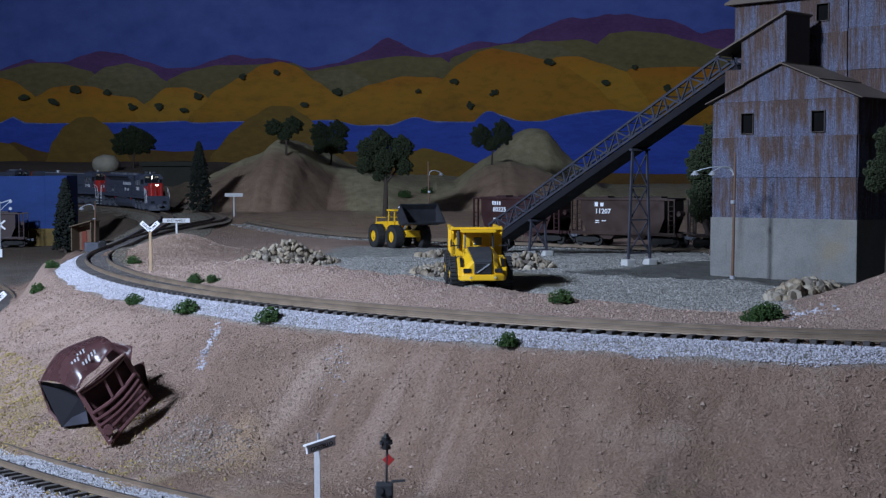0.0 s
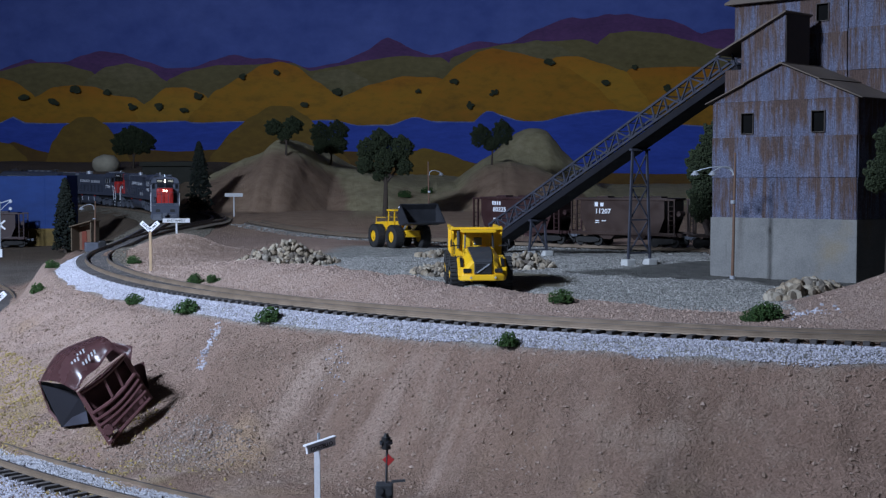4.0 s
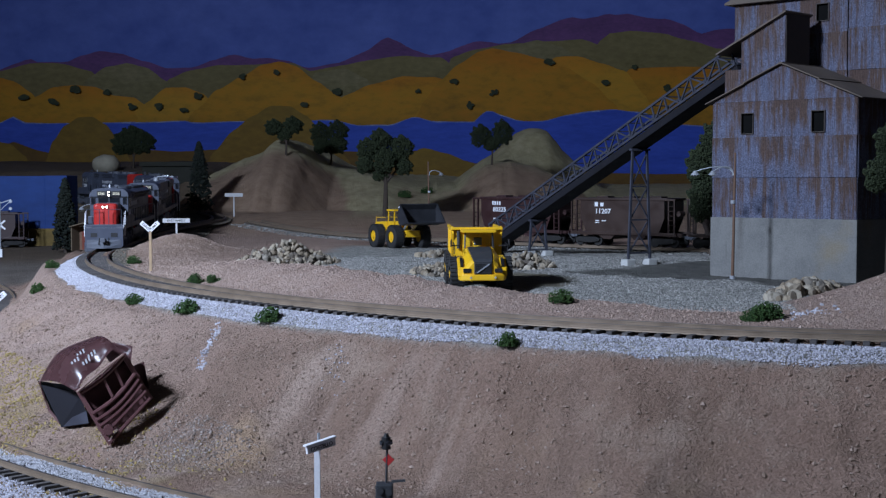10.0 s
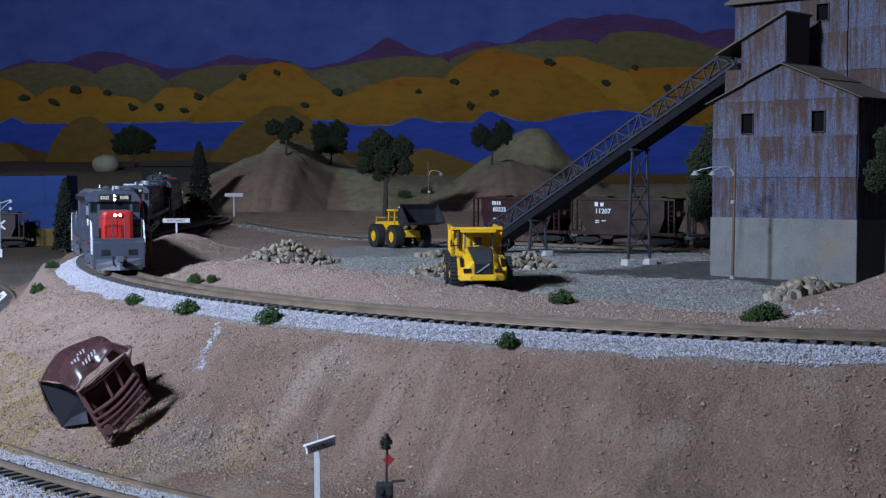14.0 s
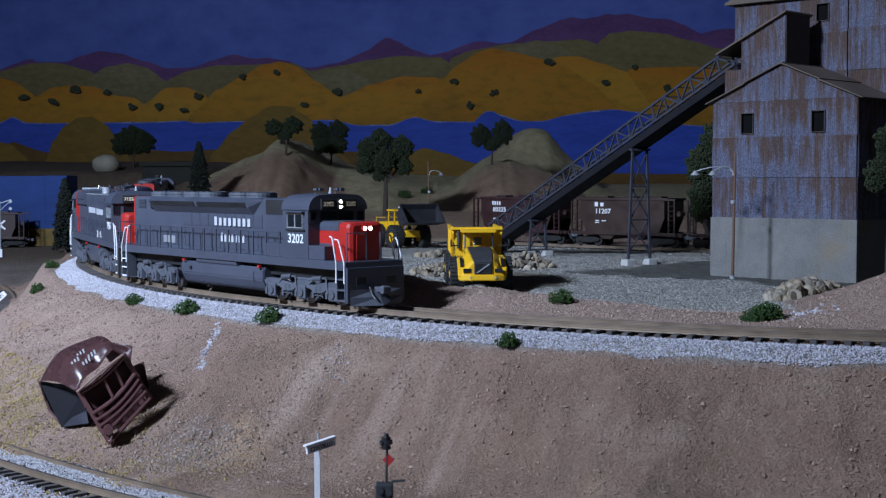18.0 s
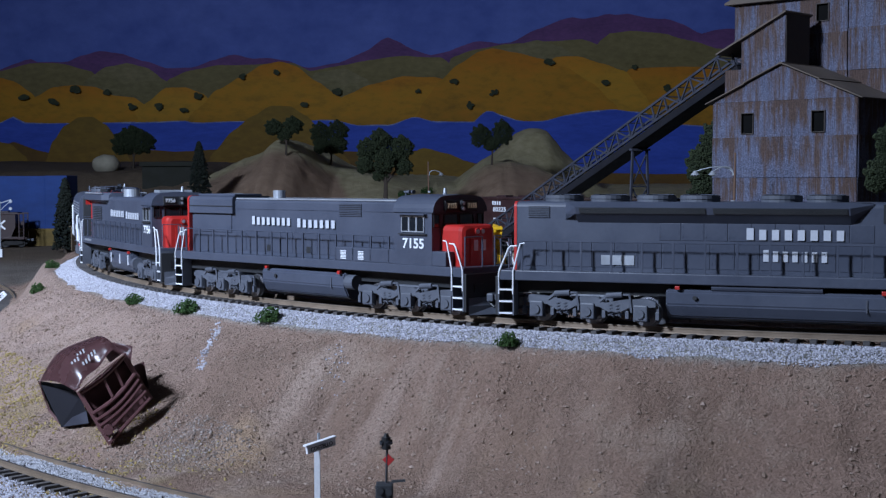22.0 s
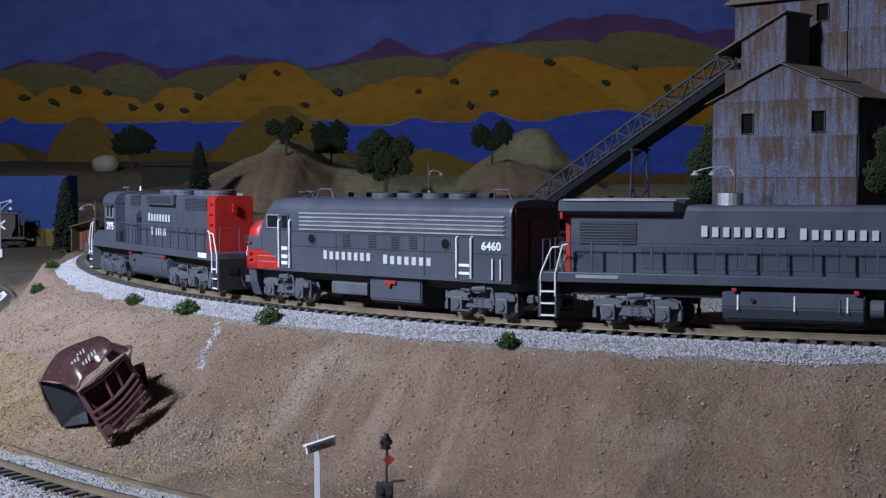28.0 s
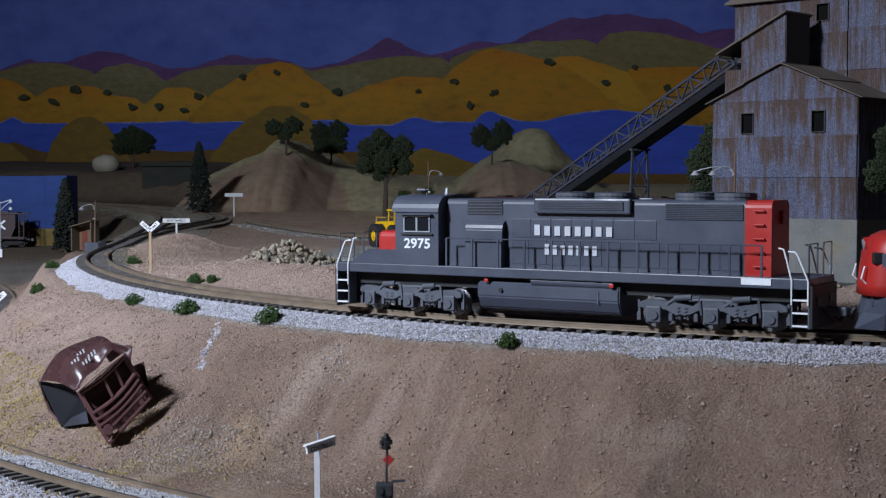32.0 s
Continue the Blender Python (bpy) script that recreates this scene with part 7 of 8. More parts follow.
        prism(bm, [(-0.005, 0.0192), (0.004, 0.0212), (0.015, 0.0200), (0.0225, 0.0150), (0.0248, 0.0100), (0.0236, 0.0096), (0.0205, 0.0138), (0.0140, 0.0182), (0.004, 0.0198)], *sorted((sy * 0.0100, sy * 0.0152)), bevel=0.0005)
        part("mudguard", bm, YELLOW, ob)
        bm = B()
        box(bm, 0.0245, 0.0268, *sorted((sy * 0.0072, sy * 0.0122)), 0.0122, 0.0146, 0.0004)
        part("headlight", bm, GLASS, ob)
        bm = B()
        rod(bm, (0.0284, sy * 0.0075, 0.0095), (0.0289, sy * 0.0075, 0.0095), 0.0007, 8)
        part("fog_lamp", bm, SILVER, ob)
        bm = B()
        tube(bm, [(0.002, sy * 0.0125, 0.0265), (0.008, sy * 0.0182, 0.0270), (0.008, sy * 0.0182, 0.0305)], 0.0004, 6)
        mr = part("mirror_arm", bm, BLACK, ob)
        bm = B()
        box(bm, 0.0076, 0.0082, *sorted((sy * 0.0176, sy * 0.0188)), 0.0262, 0.0298, 0.0002)
        part("mirror", bm, BLACK, mr)
        bm = B()
        tube(bm, [(0.014, sy * 0.0165, 0.0225), (0.014, sy * 0.0165, 0.0275), (0.002, sy * 0.0165, 0.0285), (0.000, sy * 0.0165, 0.0205)], 0.0003, 6)
        part("side_rail", bm, BLACK, ob)
        big_wheel(ob, 0.0085, sy * 0.0150, 0.0102, 0.0090, sy)
        big_wheel(ob, -0.0420, sy * 0.0150, 0.0102, 0.0090, sy)
        big_wheel(ob, -0.0655, sy * 0.0150, 0.0102, 0.0090, sy)
    # cab
    bm = B()
    box(bm, -0.0125, 0.0, -0.0095, 0.0095, 0.0190, 0.0254, 0.0005)
    part("cab_body", bm, YELLOW, ob)
    for px in (-0.0120, 0.0):
        for sy in (-1, 1):
            part("cab_pillar", bar(B(), (px, sy * 0.0090, 0.0250), (px - 0.0012 * (px > -0.01), sy * 0.0086, 0.0345), 0.0008, 0.0010), YELLOW if px < -0.01 else CHARCOAL, ob)
    bm = B()
    box(bm, -0.0135, 0.0020, -0.0110, 0.0110, 0.0340, 0.0356, 0.0006)
    part("cab_roof", bm, YELLOW, ob)
    bm = B()
    box(bm, -0.0118, -0.0006, -0.0084, 0.0084, 0.0254, 0.0340)
    part("cab_window", bm, CLEAR, ob).visible_shadow = False
    bm = B()
    box(bm, -0.0100, -0.0075, -0.0026, 0.0026, 0.0262, 0.0310, 0.0006)
    part("seat", bm, CHARCOAL, ob)
    # tipping body
    bm = B()
    for sy in (-1, 1):
        prism(bm, [(-0.0200, 0.0190), (-0.0700, 0.0200), (-0.0800, 0.0280), (-0.0800, 0.0340), (-0.0170, 0.0372), (-0.0140, 0.0330)], *sorted((sy * 0.0150, sy * 0.0162)))
    prism(bm, [(-0.0160, 0.0200), (-0.0160, 0.0360), (-0.0176, 0.0360), (-0.0190, 0.0200)], -0.0150, 0.0150)
    prism(bm, [(-0.0180, 0.0190), (-0.0700, 0.0200), (-0.0800, 0.0300), (-0.0800, 0.0315), (-0.0690, 0.0215), (-0.0180, 0.0205)], -0.0150, 0.0150)
    body = part("dump_body", bm, YELLOW, ob)
    bm = B()
    for sy in (-1, 1):
        box(bm, -0.0800, -0.0150, *sorted((sy * 0.0148, sy * 0.0168)), 0.0346, 0.0366, 0.0004)
    box(bm, -0.0180, -0.0130, -0.0166, 0.0166, 0.0352, 0.0368, 0.0004)
    part("body_lip", bm, YELLOW, body)
    for sy in (-1, 1):
        for x in (-0.030, -0.045, -0.060):
            part("body_rib", box(B(), x - 0.0012, x + 0.0012, *sorted((sy * 0.0158, sy * 0.0170)), 0.0205, 0.0346, 0.0003), YELLOW, body)
    bm = B()
    box(bm, -0.0140, 0.0240, -0.0065, 0.0065, 0.0085, 0.0140, 0.0006)
    part("front_chassis", bm, CHARCOAL, ob)
    bm = B()
    box(bm, -0.0740, -0.0170, -0.0065, 0.0065, 0.0085, 0.0140, 0.0006)
    part("rear_chassis", bm, CHARCOAL, ob)
    bm = B()
    rod(bm, (-0.0180, 0.0105, 0.0230), (-0.0180, 0.0105, 0.0350), 0.0012, 10)
    rod(bm, (-0.0150, -0.0118, 0.0240), (-0.0150, -0.0118, 0.0345), 0.0011, 10)
    part("exhaust", bm, CHARCOAL, ob)
    # the rear half is turned at the hinge
    hinge = Matrix.Translation((-0.014, 0, 0)) @ Matrix.Rotation(radians(-2), 4, "Z") @ Matrix.Translation((0.014, 0, 0))
    for o in ob.children_recursive:
        if sum(v.co.x for v in o.data.vertices) / len(o.data.vertices) < -0.0165:
            o.data.transform(hinge)
        o.data.transform(Matrix.Diagonal((1, 0.93, 1, 1)))
    return ob


def loader(m):
    """Wheel loader with its bucket raised; x is forward."""
    ob = root("wheel_loader", m, "yellow wheel loader with a raised black bucket", "wheel loader")
    for sy in (-1, 1):
        big_wheel(ob, 0.0200, sy * 0.0160, 0.0120, 0.0098, sy)
        big_wheel(ob, -0.0200, sy * 0.0160, 0.0120, 0.0098, sy)
    bm = B()
    prism(bm, [(-0.040, 0.0120), (-0.040, 0.0230), (-0.036, 0.0260), (-0.012, 0.0272), (-0.008, 0.0120)], -0.0095, 0.0095, bevel=0.0008)
    part("engine_hood", bm, YELLOW, ob)
    bm = B()
    for i in range(5):
        box(bm, -0.0385 + i * 0.0045, -0.0360 + i * 0.0045, -0.0100, -0.0094, 0.0190, 0.0240)
        box(bm, -0.0385 + i * 0.0045, -0.0360 + i * 0.0045, 0.0094, 0.0100, 0.0190, 0.0240)
    part("hood_vents", bm, CHARCOAL, ob)
    bm = B()
    box(bm, -0.0440, -0.0390, -0.0115, 0.0115, 0.0110, 0.0165, 0.0010)
    part("counterweight", bm, YELLOW, ob)
    bm = B()
    box(bm, -0.0085, 0.0300, -0.0085, 0.0085, 0.0115, 0.0185, 0.0010)
    part("front_frame", bm, YELLOW, ob)
    for px in (-0.0100, 0.0030):
        for sy in (-1, 1):
            part("cab_pillar", bar(B(), (px, sy * 0.0075, 0.0185), (px, sy * 0.0072, 0.0382), 0.0009, 0.0012), YELLOW, ob)
    bm = B()
    box(bm, -0.0120, 0.0048, -0.0088, 0.0088, 0.0380, 0.0398, 0.0005)
    part("cab_roof", bm, YELLOW, ob)
    bm = B()
    box(bm, -0.0095, 0.0026, -0.0070, 0.0070, 0.0270, 0.0380)
    part("cab_window", bm, CLEAR, ob).visible_shadow = False
    bm = B()
    box(bm, -0.0098, 0.0030, -0.0074, 0.0074, 0.0180, 0.0272, 0.0004)
    part("cab_body", bm, YELLOW, ob)
    beacon(ob, -0.006, 0.003, 0.0398)
    for sy in (-1, 1):
        part("lift_arm", bar(B(), (0.0050, sy * 0.0062, 0.0250), (0.0400, sy * 0.0062, 0.0290), 0.0022, 0.0042), YELLOW, ob)
        part("lift_cylinder", rod(B(), (0.0150, sy * 0.0050, 0.0160), (0.0300, sy * 0.0060, 0.0265), 0.0013, 10), SILVER, ob)
    part("tilt_link", bar(B(), (0.0080, 0, 0.0270), (0.0380, 0, 0.0360), 0.0022, 0.0032), YELLOW, ob)
    bm = B()
    out = [(0.0390, 0.0310), (0.0385, 0.0430), (0.0420, 0.0480), (0.0425, 0.0472), (0.0397, 0.0428), (0.0403, 0.0318), (0.0435, 0.0300), (0.0600, 0.0318), (0.0600, 0.0308), (0.0430, 0.0288)]
    out = [(a, (c - 0.0290) * 1.15 + 0.0245) for a, c in out]
    prism(bm, out, -0.0215, 0.0215)
    bk = part("bucket", bm, BUCKET, ob, "dark worn bucket")
    for sy in (-1, 1):
        bm = B()
        prism(bm, [(0.0388, 0.0262), (0.0388, 0.0408), (0.0425, 0.0463), (0.0590, 0.0276), (0.0430, 0.0246)], *sorted((sy * 0.0210, sy * 0.0220)))
        part("bucket_cheek", bm, BUCKET, bk)
    bm = B()
    tube(bm, [(-0.036, 0.0085, 0.026), (-0.036, 0.0085, 0.031), (-0.014, 0.0085, 0.031)], 0.0004, 6)
    tube(bm, [(-0.036, -0.0085, 0.026), (-0.036, -0.0085, 0.031), (-0.014, -0.0085, 0.031)], 0.0004, 6)
    part("hood_rail", bm, YELLOW, ob)
    bm = B()
    rod(bm, (-0.026, 0.004, 0.026), (-0.026, 0.004, 0.036), 0.0010, 10)
    part("exhaust", bm, CHARCOAL, ob)
    return ob


hauler(pose(0.0212, 0.8060, -0.0048, 0, 0, -86.5))
loader(pose(-0.0420, 1.3170, -0.0045, 0, 0, -60) @ Matrix.Scale(0.92, 4))


# ---- stones ----
def blob(r, seed, squash=0.8):
    rnd = random.Random(seed)
    bm = B()
    bmesh.ops.create_icosphere(bm, subdivisions=2, radius=r)
    off = Vector((rnd.uniform(0, 9), rnd.uniform(0, 9), rnd.uniform(0, 9)))
    for v in bm.verts:
        v.co *= 0.92 + 0.42 * noise.noise(v.co * (1.1 / r) + off) + rnd.uniform(-0.03, 0.03)
        v.co.z *= squash
    return bm


ROCK = pieces("pile_rock", [(0.110, 0.094, 0.078), (0.310, 0.256, 0.185), (0.400, 0.325, 0.232), (0.200, 0.188, 0.170), (0.540, 0.479, 0.384), (0.240, 0.188, 0.130)], 0.9, 300)
CORE = paint("pile_core_earth", (0.13, 0.105, 0.085), 0.95, wear=0.35, scale=300, bump=0.6)
ROCK_MESH = []
for k in range(8):
    mesh = bpy.data.meshes.new("rock")
    bm = blob(1.0, 100 + k)
    bm.to_mesh(mesh)
    bm.free()
    mesh.materials.append(ROCK)
    ROCK_MESH.append(mesh)


def rock_pile(x, y, rx, ry, h, count, size, label, turn=0.0, seed=1):
    rnd = random.Random(seed)
    z0 = float(ground_z(x, y, False))
    ob = root("rock_pile", pose(x, y, z0, 0, 0, turn), label, "rock pile", "rock piles")
    for i in range(count):
        while True:
            a, b = rnd.uniform(-1, 1), rnd.uniform(-1, 1)
            d = math.hypot(a, b)
            if d < 1:
                break
        s = size * rnd.uniform(0.55, 1.25)
        lx, ly = a * rx, b * ry
        w = ob.matrix_world @ Vector((lx, ly, 0))
        lz = float(ground_z(w.x, w.y, False)) - z0 + h * (1 - d) * rnd.uniform(0.6, 1.0) + s * 0.25
        o = new("rock", ROCK_MESH[rnd.randrange(8)])
        o.parent = ob
        o.matrix_local = Matrix.Translation((lx, ly, lz)) @ Euler((rnd.uniform(0, 6), rnd.uniform(0, 6), rnd.uniform(0, 6))).to_matrix().to_4x4() @ Matrix.Diagonal((s * rnd.uniform(0.8, 1.25), s, s * rnd.uniform(0.7, 1.0), 1))
    # the heap under the loose rocks
    bm = B()
    rings = []
    for k in range(7):
        f = 1 - k / 6
        ring = []
        for j in range(18):
            a = 2 * math.pi * j / 18
            lx, ly = rx * f * math.cos(a), ry * f * math.sin(a)
            w = ob.matrix_world @ Vector((lx, ly, 0))
            ring.append((lx, ly, float(ground_z(w.x, w.y, False)) - z0 + h * 0.60 * (1 - f) - 0.0012))
        rings.append(ring)
    loft(bm, rings)
    part("heap_core", bm, CORE, ob)
    return ob


rock_pile(-0.122, 1.062, 0.036, 0.045, 0.0195, 300, 0.0024, "heap of pale tan rocks beside the gravel yard", -40, 2)
rock_pile(-0.004, 0.935, 0.018, 0.03, 0.008, 95, 0.0026, "small heap of grey rocks by the dump truck", 0, 3)
rock_pile(0.062, 1.02, 0.022, 0.05, 0.010, 150, 0.0026, "low heap of grey rocks under the conveyor", 0, 4)
rock_pile(0.000, 1.15, 0.022, 0.02, 0.005, 60, 0.0028, "few grey rocks near the wheel loader", 0, 5)
rock_pile(0.198, 0.742, 0.056, 0.015, 0.008, 150, 0.0036, "tumbled pale tan rocks along the dirt mound by the mill", 60, 6)


def scatter(name, spots, sizes, material, label, category="stones", seed=5, squash=0.8, faces=20, sink=0.3):
    """Many loose stones as one mesh; spots: (n, 3)."""
    rs = np.random.RandomState(seed)
    bm = B()
    if faces == 20:
        bmesh.ops.create_icosphere(bm, subdivisions=1, radius=1.0)
    else:
        bmesh.ops.create_cone(bm, cap_ends=False, segments=4, radius1=1.0, radius2=0.0, depth=1.0)
        bmesh.ops.create_cone(bm, cap_ends=False, segments=4, radius1=0.0, radius2=1.0, depth=1.0, matrix=Matrix.Translation((0, 0, -1)))
        bmesh.ops.remove_doubles(bm, verts=bm.verts[:], dist=1e-4)
        bmesh.ops.translate(bm, verts=bm.verts[:], vec=(0, 0, 0.5))
    bm.verts.index_update()
    base = np.array([v.co[:] for v in bm.verts])
    tri = np.array([[v.index for v in f.verts] for f in bm.faces])
    bm.free()
    n, k = len(spots), len(base)
    v = base[None] * (1 + rs.uniform(-0.28, 0.28, (n, k, 1))) * rs.uniform(0.7, 1.3, (n, 1, 3))
    a = rs.uniform(0, 6.283, n)
    b = rs.uniform(-0.6, 0.6, n)
    ca, sa_, cb, sb = np.cos(a), np.sin(a), np.cos(b), np.sin(b)
    x, y, z = v[..., 0], v[..., 1], v[..., 2] * squash
    y, z = y * cb[:, None] - z * sb[:, None], y * sb[:, None] + z * cb[:, None]
    x, y = x * ca[:, None] - y * sa_[:, None], x * sa_[:, None] + y * ca[:, None]
    v = np.stack([x, y, z], -1) * np.asarray(sizes)[:, None, None] + np.asarray(spots)[:, None, :]
    v[..., 2] += (np.asarray(sizes) * sink)[:, None]
    f = tri[None] + (np.arange(n) * k)[:, None, None]
    mesh = bpy.data.meshes.new(name)
    mesh.from_pydata(v.reshape(-1, 3).tolist(), [], f.reshape(-1, tri.shape[1]).tolist())
    mesh.materials.append(material)
    return tagged(new(name, mesh), label, category, kind="stuff")


BALLAST = stones("white_ballast_stone", [(0.22, 0.215, 0.245), (0.40, 0.39, 0.44), (0.52, 0.51, 0.57), (0.35, 0.34, 0.39), (0.66, 0.65, 0.71), (0.48, 0.47, 0.53)])
GRAVEL = stones("grey_gravel_stone", [(0.085, 0.083, 0.079), (0.24, 0.234, 0.218), (0.38, 0.37, 0.342), (0.29, 0.275, 0.25), (0.60, 0.58, 0.545), (0.15, 0.146, 0.14)])
FAR_STONE = stones("dusty_olive_stone", [(0.075, 0.066, 0.052), (0.15, 0.132, 0.104), (0.21, 0.185, 0.148), (0.12, 0.106, 0.084)])
DIRT_CLOD = stones("dirt_clod", [(0.170, 0.112, 0.081), (0.245, 0.168, 0.126), (0.32, 0.228, 0.177), (0.205, 0.140, 0.105), (0.40, 0.305, 0.25), (0.275, 0.198, 0.155)])
BERM_GRIT = stones("pinkish_grit", [(0.24, 0.158, 0.122), (0.34, 0.238, 0.188), (0.44, 0.325, 0.268), (0.29, 0.205, 0.165), (0.54, 0.430, 0.370), (0.36, 0.262, 0.212)])
TALUS = stones("grey_talus_stone", [(0.110, 0.074, 0.056), (0.170, 0.118, 0.092), (0.225, 0.164, 0.134), (0.150, 0.106, 0.086), (0.40, 0.35, 0.32)])
rs = np.random.RandomState(11)


def along(n, s0, s1, l0, l1, spread=1.0):
    s = rs.uniform(s0, s1, n)
    lat = l0 + (l1 - l0) * rs.uniform(0, 1, n) ** spread
    x, y, th = np.interp(s, S, LX), np.interp(s, S, LY), np.interp(s, S, LT)
    return x + lat * np.sin(th), y - lat * np.cos(th), s, lat


x, y, s, lat = along(66000, -0.95, 0.34, 0.0128, 0.0335)
keep = (lat < 0.0305 + 0.003 * fbm(s, lat * 0, 0.02, 8, 3)) & (rs.uniform(0, 1, len(s)) < 0.22 + 0.78 * ease(lat, 0.0150, 0.0168))
x, y, lat = x[keep], y[keep], lat[keep]
scatter("ballast", np.stack([x, y, ground_z(x, y, False)], -1), rs.uniform(0.00030, 0.00060, len(x)), BALLAST, "white crushed stone ballast along the main line", seed=1, faces=8)
x, y, s, lat = along(3000, -1.1, 0.34, -0.022, -0.0105)
keep = s < -0.50
x, y = x[keep], y[keep]
scatter("inner_ballast", np.stack([x, y, ground_z(x, y, False)], -1), rs.uniform(0.0006, 0.0011, len(x)), FAR_STONE, "thin dusty stone ballast inside the curve", seed=2)
x, y, s, lat = along(9000, -1.0, 0.34, -0.0075, 0.0075)
DUSTY = stones("dusty_track_stone", [(0.20, 0.165, 0.13), (0.28, 0.235, 0.19), (0.34, 0.30, 0.26)])
scatter("dusty_ballast", np.stack([x, y, rail_z(s) - 0.0030], -1), rs.uniform(0.0003, 0.0006, len(x)), DUSTY, "dusty tan stones between the rails", seed=3)
x, y = rs.normal(-0.235, 0.026, 6000), rs.normal(1.205, 0.045, 6000)
lat, s = beside(x, y)
keep = lat < -0.018
x, y = x[keep], y[keep]
scatter("mound_grit", np.stack([x, y, ground_z(x, y)], -1), 0.00024 + 0.0006 * rs.uniform(0, 1, len(x)) ** 6, BERM_GRIT, "tan grit on the mound behind the sign", seed=17, faces=8, sink=0.1)
# lower line
lp = np.array(low_pts)
NL = 84000
i = rs.randint(40, len(lp) - 1, NL)
lat = np.where(rs.uniform(0, 1, NL) < 0.42, rs.uniform(0.013, 0.045, NL), rs.uniform(-0.019, 0.013, NL))
j = rs.uniform(-0.006, 0.006, NL)
x = lp[i, 0] + lat * np.sin(lp[i, 2]) + j * np.cos(lp[i, 2])
y = lp[i, 1] - lat * np.cos(lp[i, 2]) + j * np.sin(lp[i, 2])
mid = abs(lat) < 0.0078
spots, sz = np.stack([x, y, np.where(mid, LOW_Z - 0.0019, LOW_Z - 0.0038)], -1), rs.uniform(0.00028, 0.00056, NL)
scatter("lower_ballast", spots[~mid], sz[~mid], BALLAST, "pale stone ballast round the lower line", seed=4, faces=8)
TRACK_GRIT = stones("grey_track_grit", [(0.24, 0.235, 0.25), (0.36, 0.355, 0.38), (0.50, 0.495, 0.53)])
scatter("lower_track_stones", spots[mid], sz[mid], TRACK_GRIT, "grey stones between the lower rails", seed=4, faces=8)
# grey ballast beside the far bend and along the siding
x, y, s, lat = along(9000, -1.75, -0.72, -0.062, -0.012, 1.2)
x2, y2, s2, lat2 = along(7000, -1.75, -0.78, 0.011, 0.036, 1.2)
x, y = np.concatenate([x, x2]), np.concatenate([y, y2])
scatter("far_ballast", np.stack([x, y, ground_z(x, y)], -1), rs.uniform(0.0007, 0.0013, len(x)), FAR_STONE, "dusty olive-grey ballast inside the far bend", seed=12, faces=8)
sp = np.array(siding_pts)
i = rs.randint(10, len(sp) - 1, 5000)
lat, j = -0.011 - 0.030 * rs.uniform(0, 1, 5000) ** 1.8, rs.uniform(-0.006, 0.006, 5000)
x = sp[i, 0] + lat * np.sin(sp[i, 2]) + j * np.cos(sp[i, 2])
y = sp[i, 1] - lat * np.cos(sp[i, 2]) + j * np.sin(sp[i, 2])
scatter("siding_ballast", np.stack([x, y, ground_z(x, y)], -1), rs.uniform(0.0006, 0.0011, 5000), GRAVEL, "grey ballast along the siding", seed=13, faces=8)
# yard gravel
x, y = rs.uniform(-0.13, 0.30, 80000), rs.uniform(0.62, 1.15, 80000)
lat, s = beside(x, y)
w = 0.02 * fbm(x, y, 0.05, 21, 3)
keep = (lat - w < -0.085) & (x + w > -0.10) & (hump(x, y, 0.252, 0.640, 0.078, 0.080, 1.0) + 2 * w < 0.27) & ~((x * 0.713 - y * 0.70 > -0.61) & (x * 0.70 + y * 0.713 > 0.737))
x, y = x[keep], y[keep]
keep = hump(x, y, 0.052, 0.880, 0.036, 0.080, 1.0) + 0.05 * fbm(x, y, 0.05, 21, 3) + rs.uniform(-0.15, 0.15, len(x)) < 0.42
x, y = x[keep], y[keep]
scatter("yard_gravel", np.stack([x, y, ground_z(x, y)], -1), rs.uniform(0.00030, 0.00072, len(x)), GRAVEL, "grey gravel spread over the yard", seed=6, faces=8, sink=0.1)
# dirt pebbles: on the slope, and on the strip beside the yard
x, y, s, lat = along(72000, -0.50, 0.33, 0.032, 0.175, 0.9)
keep = (lat < slope_reach(s) + 0.02) & (fbm(x, y, 0.030, 41, 3) + 0.5 * fbm(s, lat * 0.3, 0.012, 43, 3) + rs.uniform(-0.55, 0.75, len(x)) > 0)
x, y = x[keep], y[keep]
scatter("slope_pebbles", np.stack([x, y, ground_z(x, y)], -1), 0.00020 + 0.00095 * rs.uniform(0, 1, len(x)) ** 4.5, DIRT_CLOD, "brown pebbles stuck in the cut slope", seed=7, faces=8, sink=0.1)
x, y, s, lat = along(36000, -0.6, 0.34, -0.13, -0.014, 0.9)
keep = rs.uniform(0, 1, len(x)) < np.clip(1.25 + lat * 9, 0.05, 1)
x, y = x[keep], y[keep]
scatter("strip_pebbles", np.stack([x, y, ground_z(x, y)], -1), 0.00024 + 0.0007 * rs.uniform(0, 1, len(x)) ** 5, BERM_GRIT, "pinkish brown grit between track and yard", seed=8, faces=8, sink=0.1)
x, y = rs.normal(-0.104, 0.016, 3400), rs.normal(0.582, 0.013, 3400)
lat, s = beside(x, y)
keep = lat > 0.09
x, y = x[keep], y[keep]
scatter("talus", np.stack([x, y, ground_z(x, y)], -1), 0.00020 + 0.0005 * rs.uniform(0, 1, len(x)) ** 3, TALUS, "loose grey and brown talus at the slope's foot", seed=9, sink=0.2)
x, y = rs.normal(0.166, 0.006, 45), rs.normal(0.612, 0.005, 45)
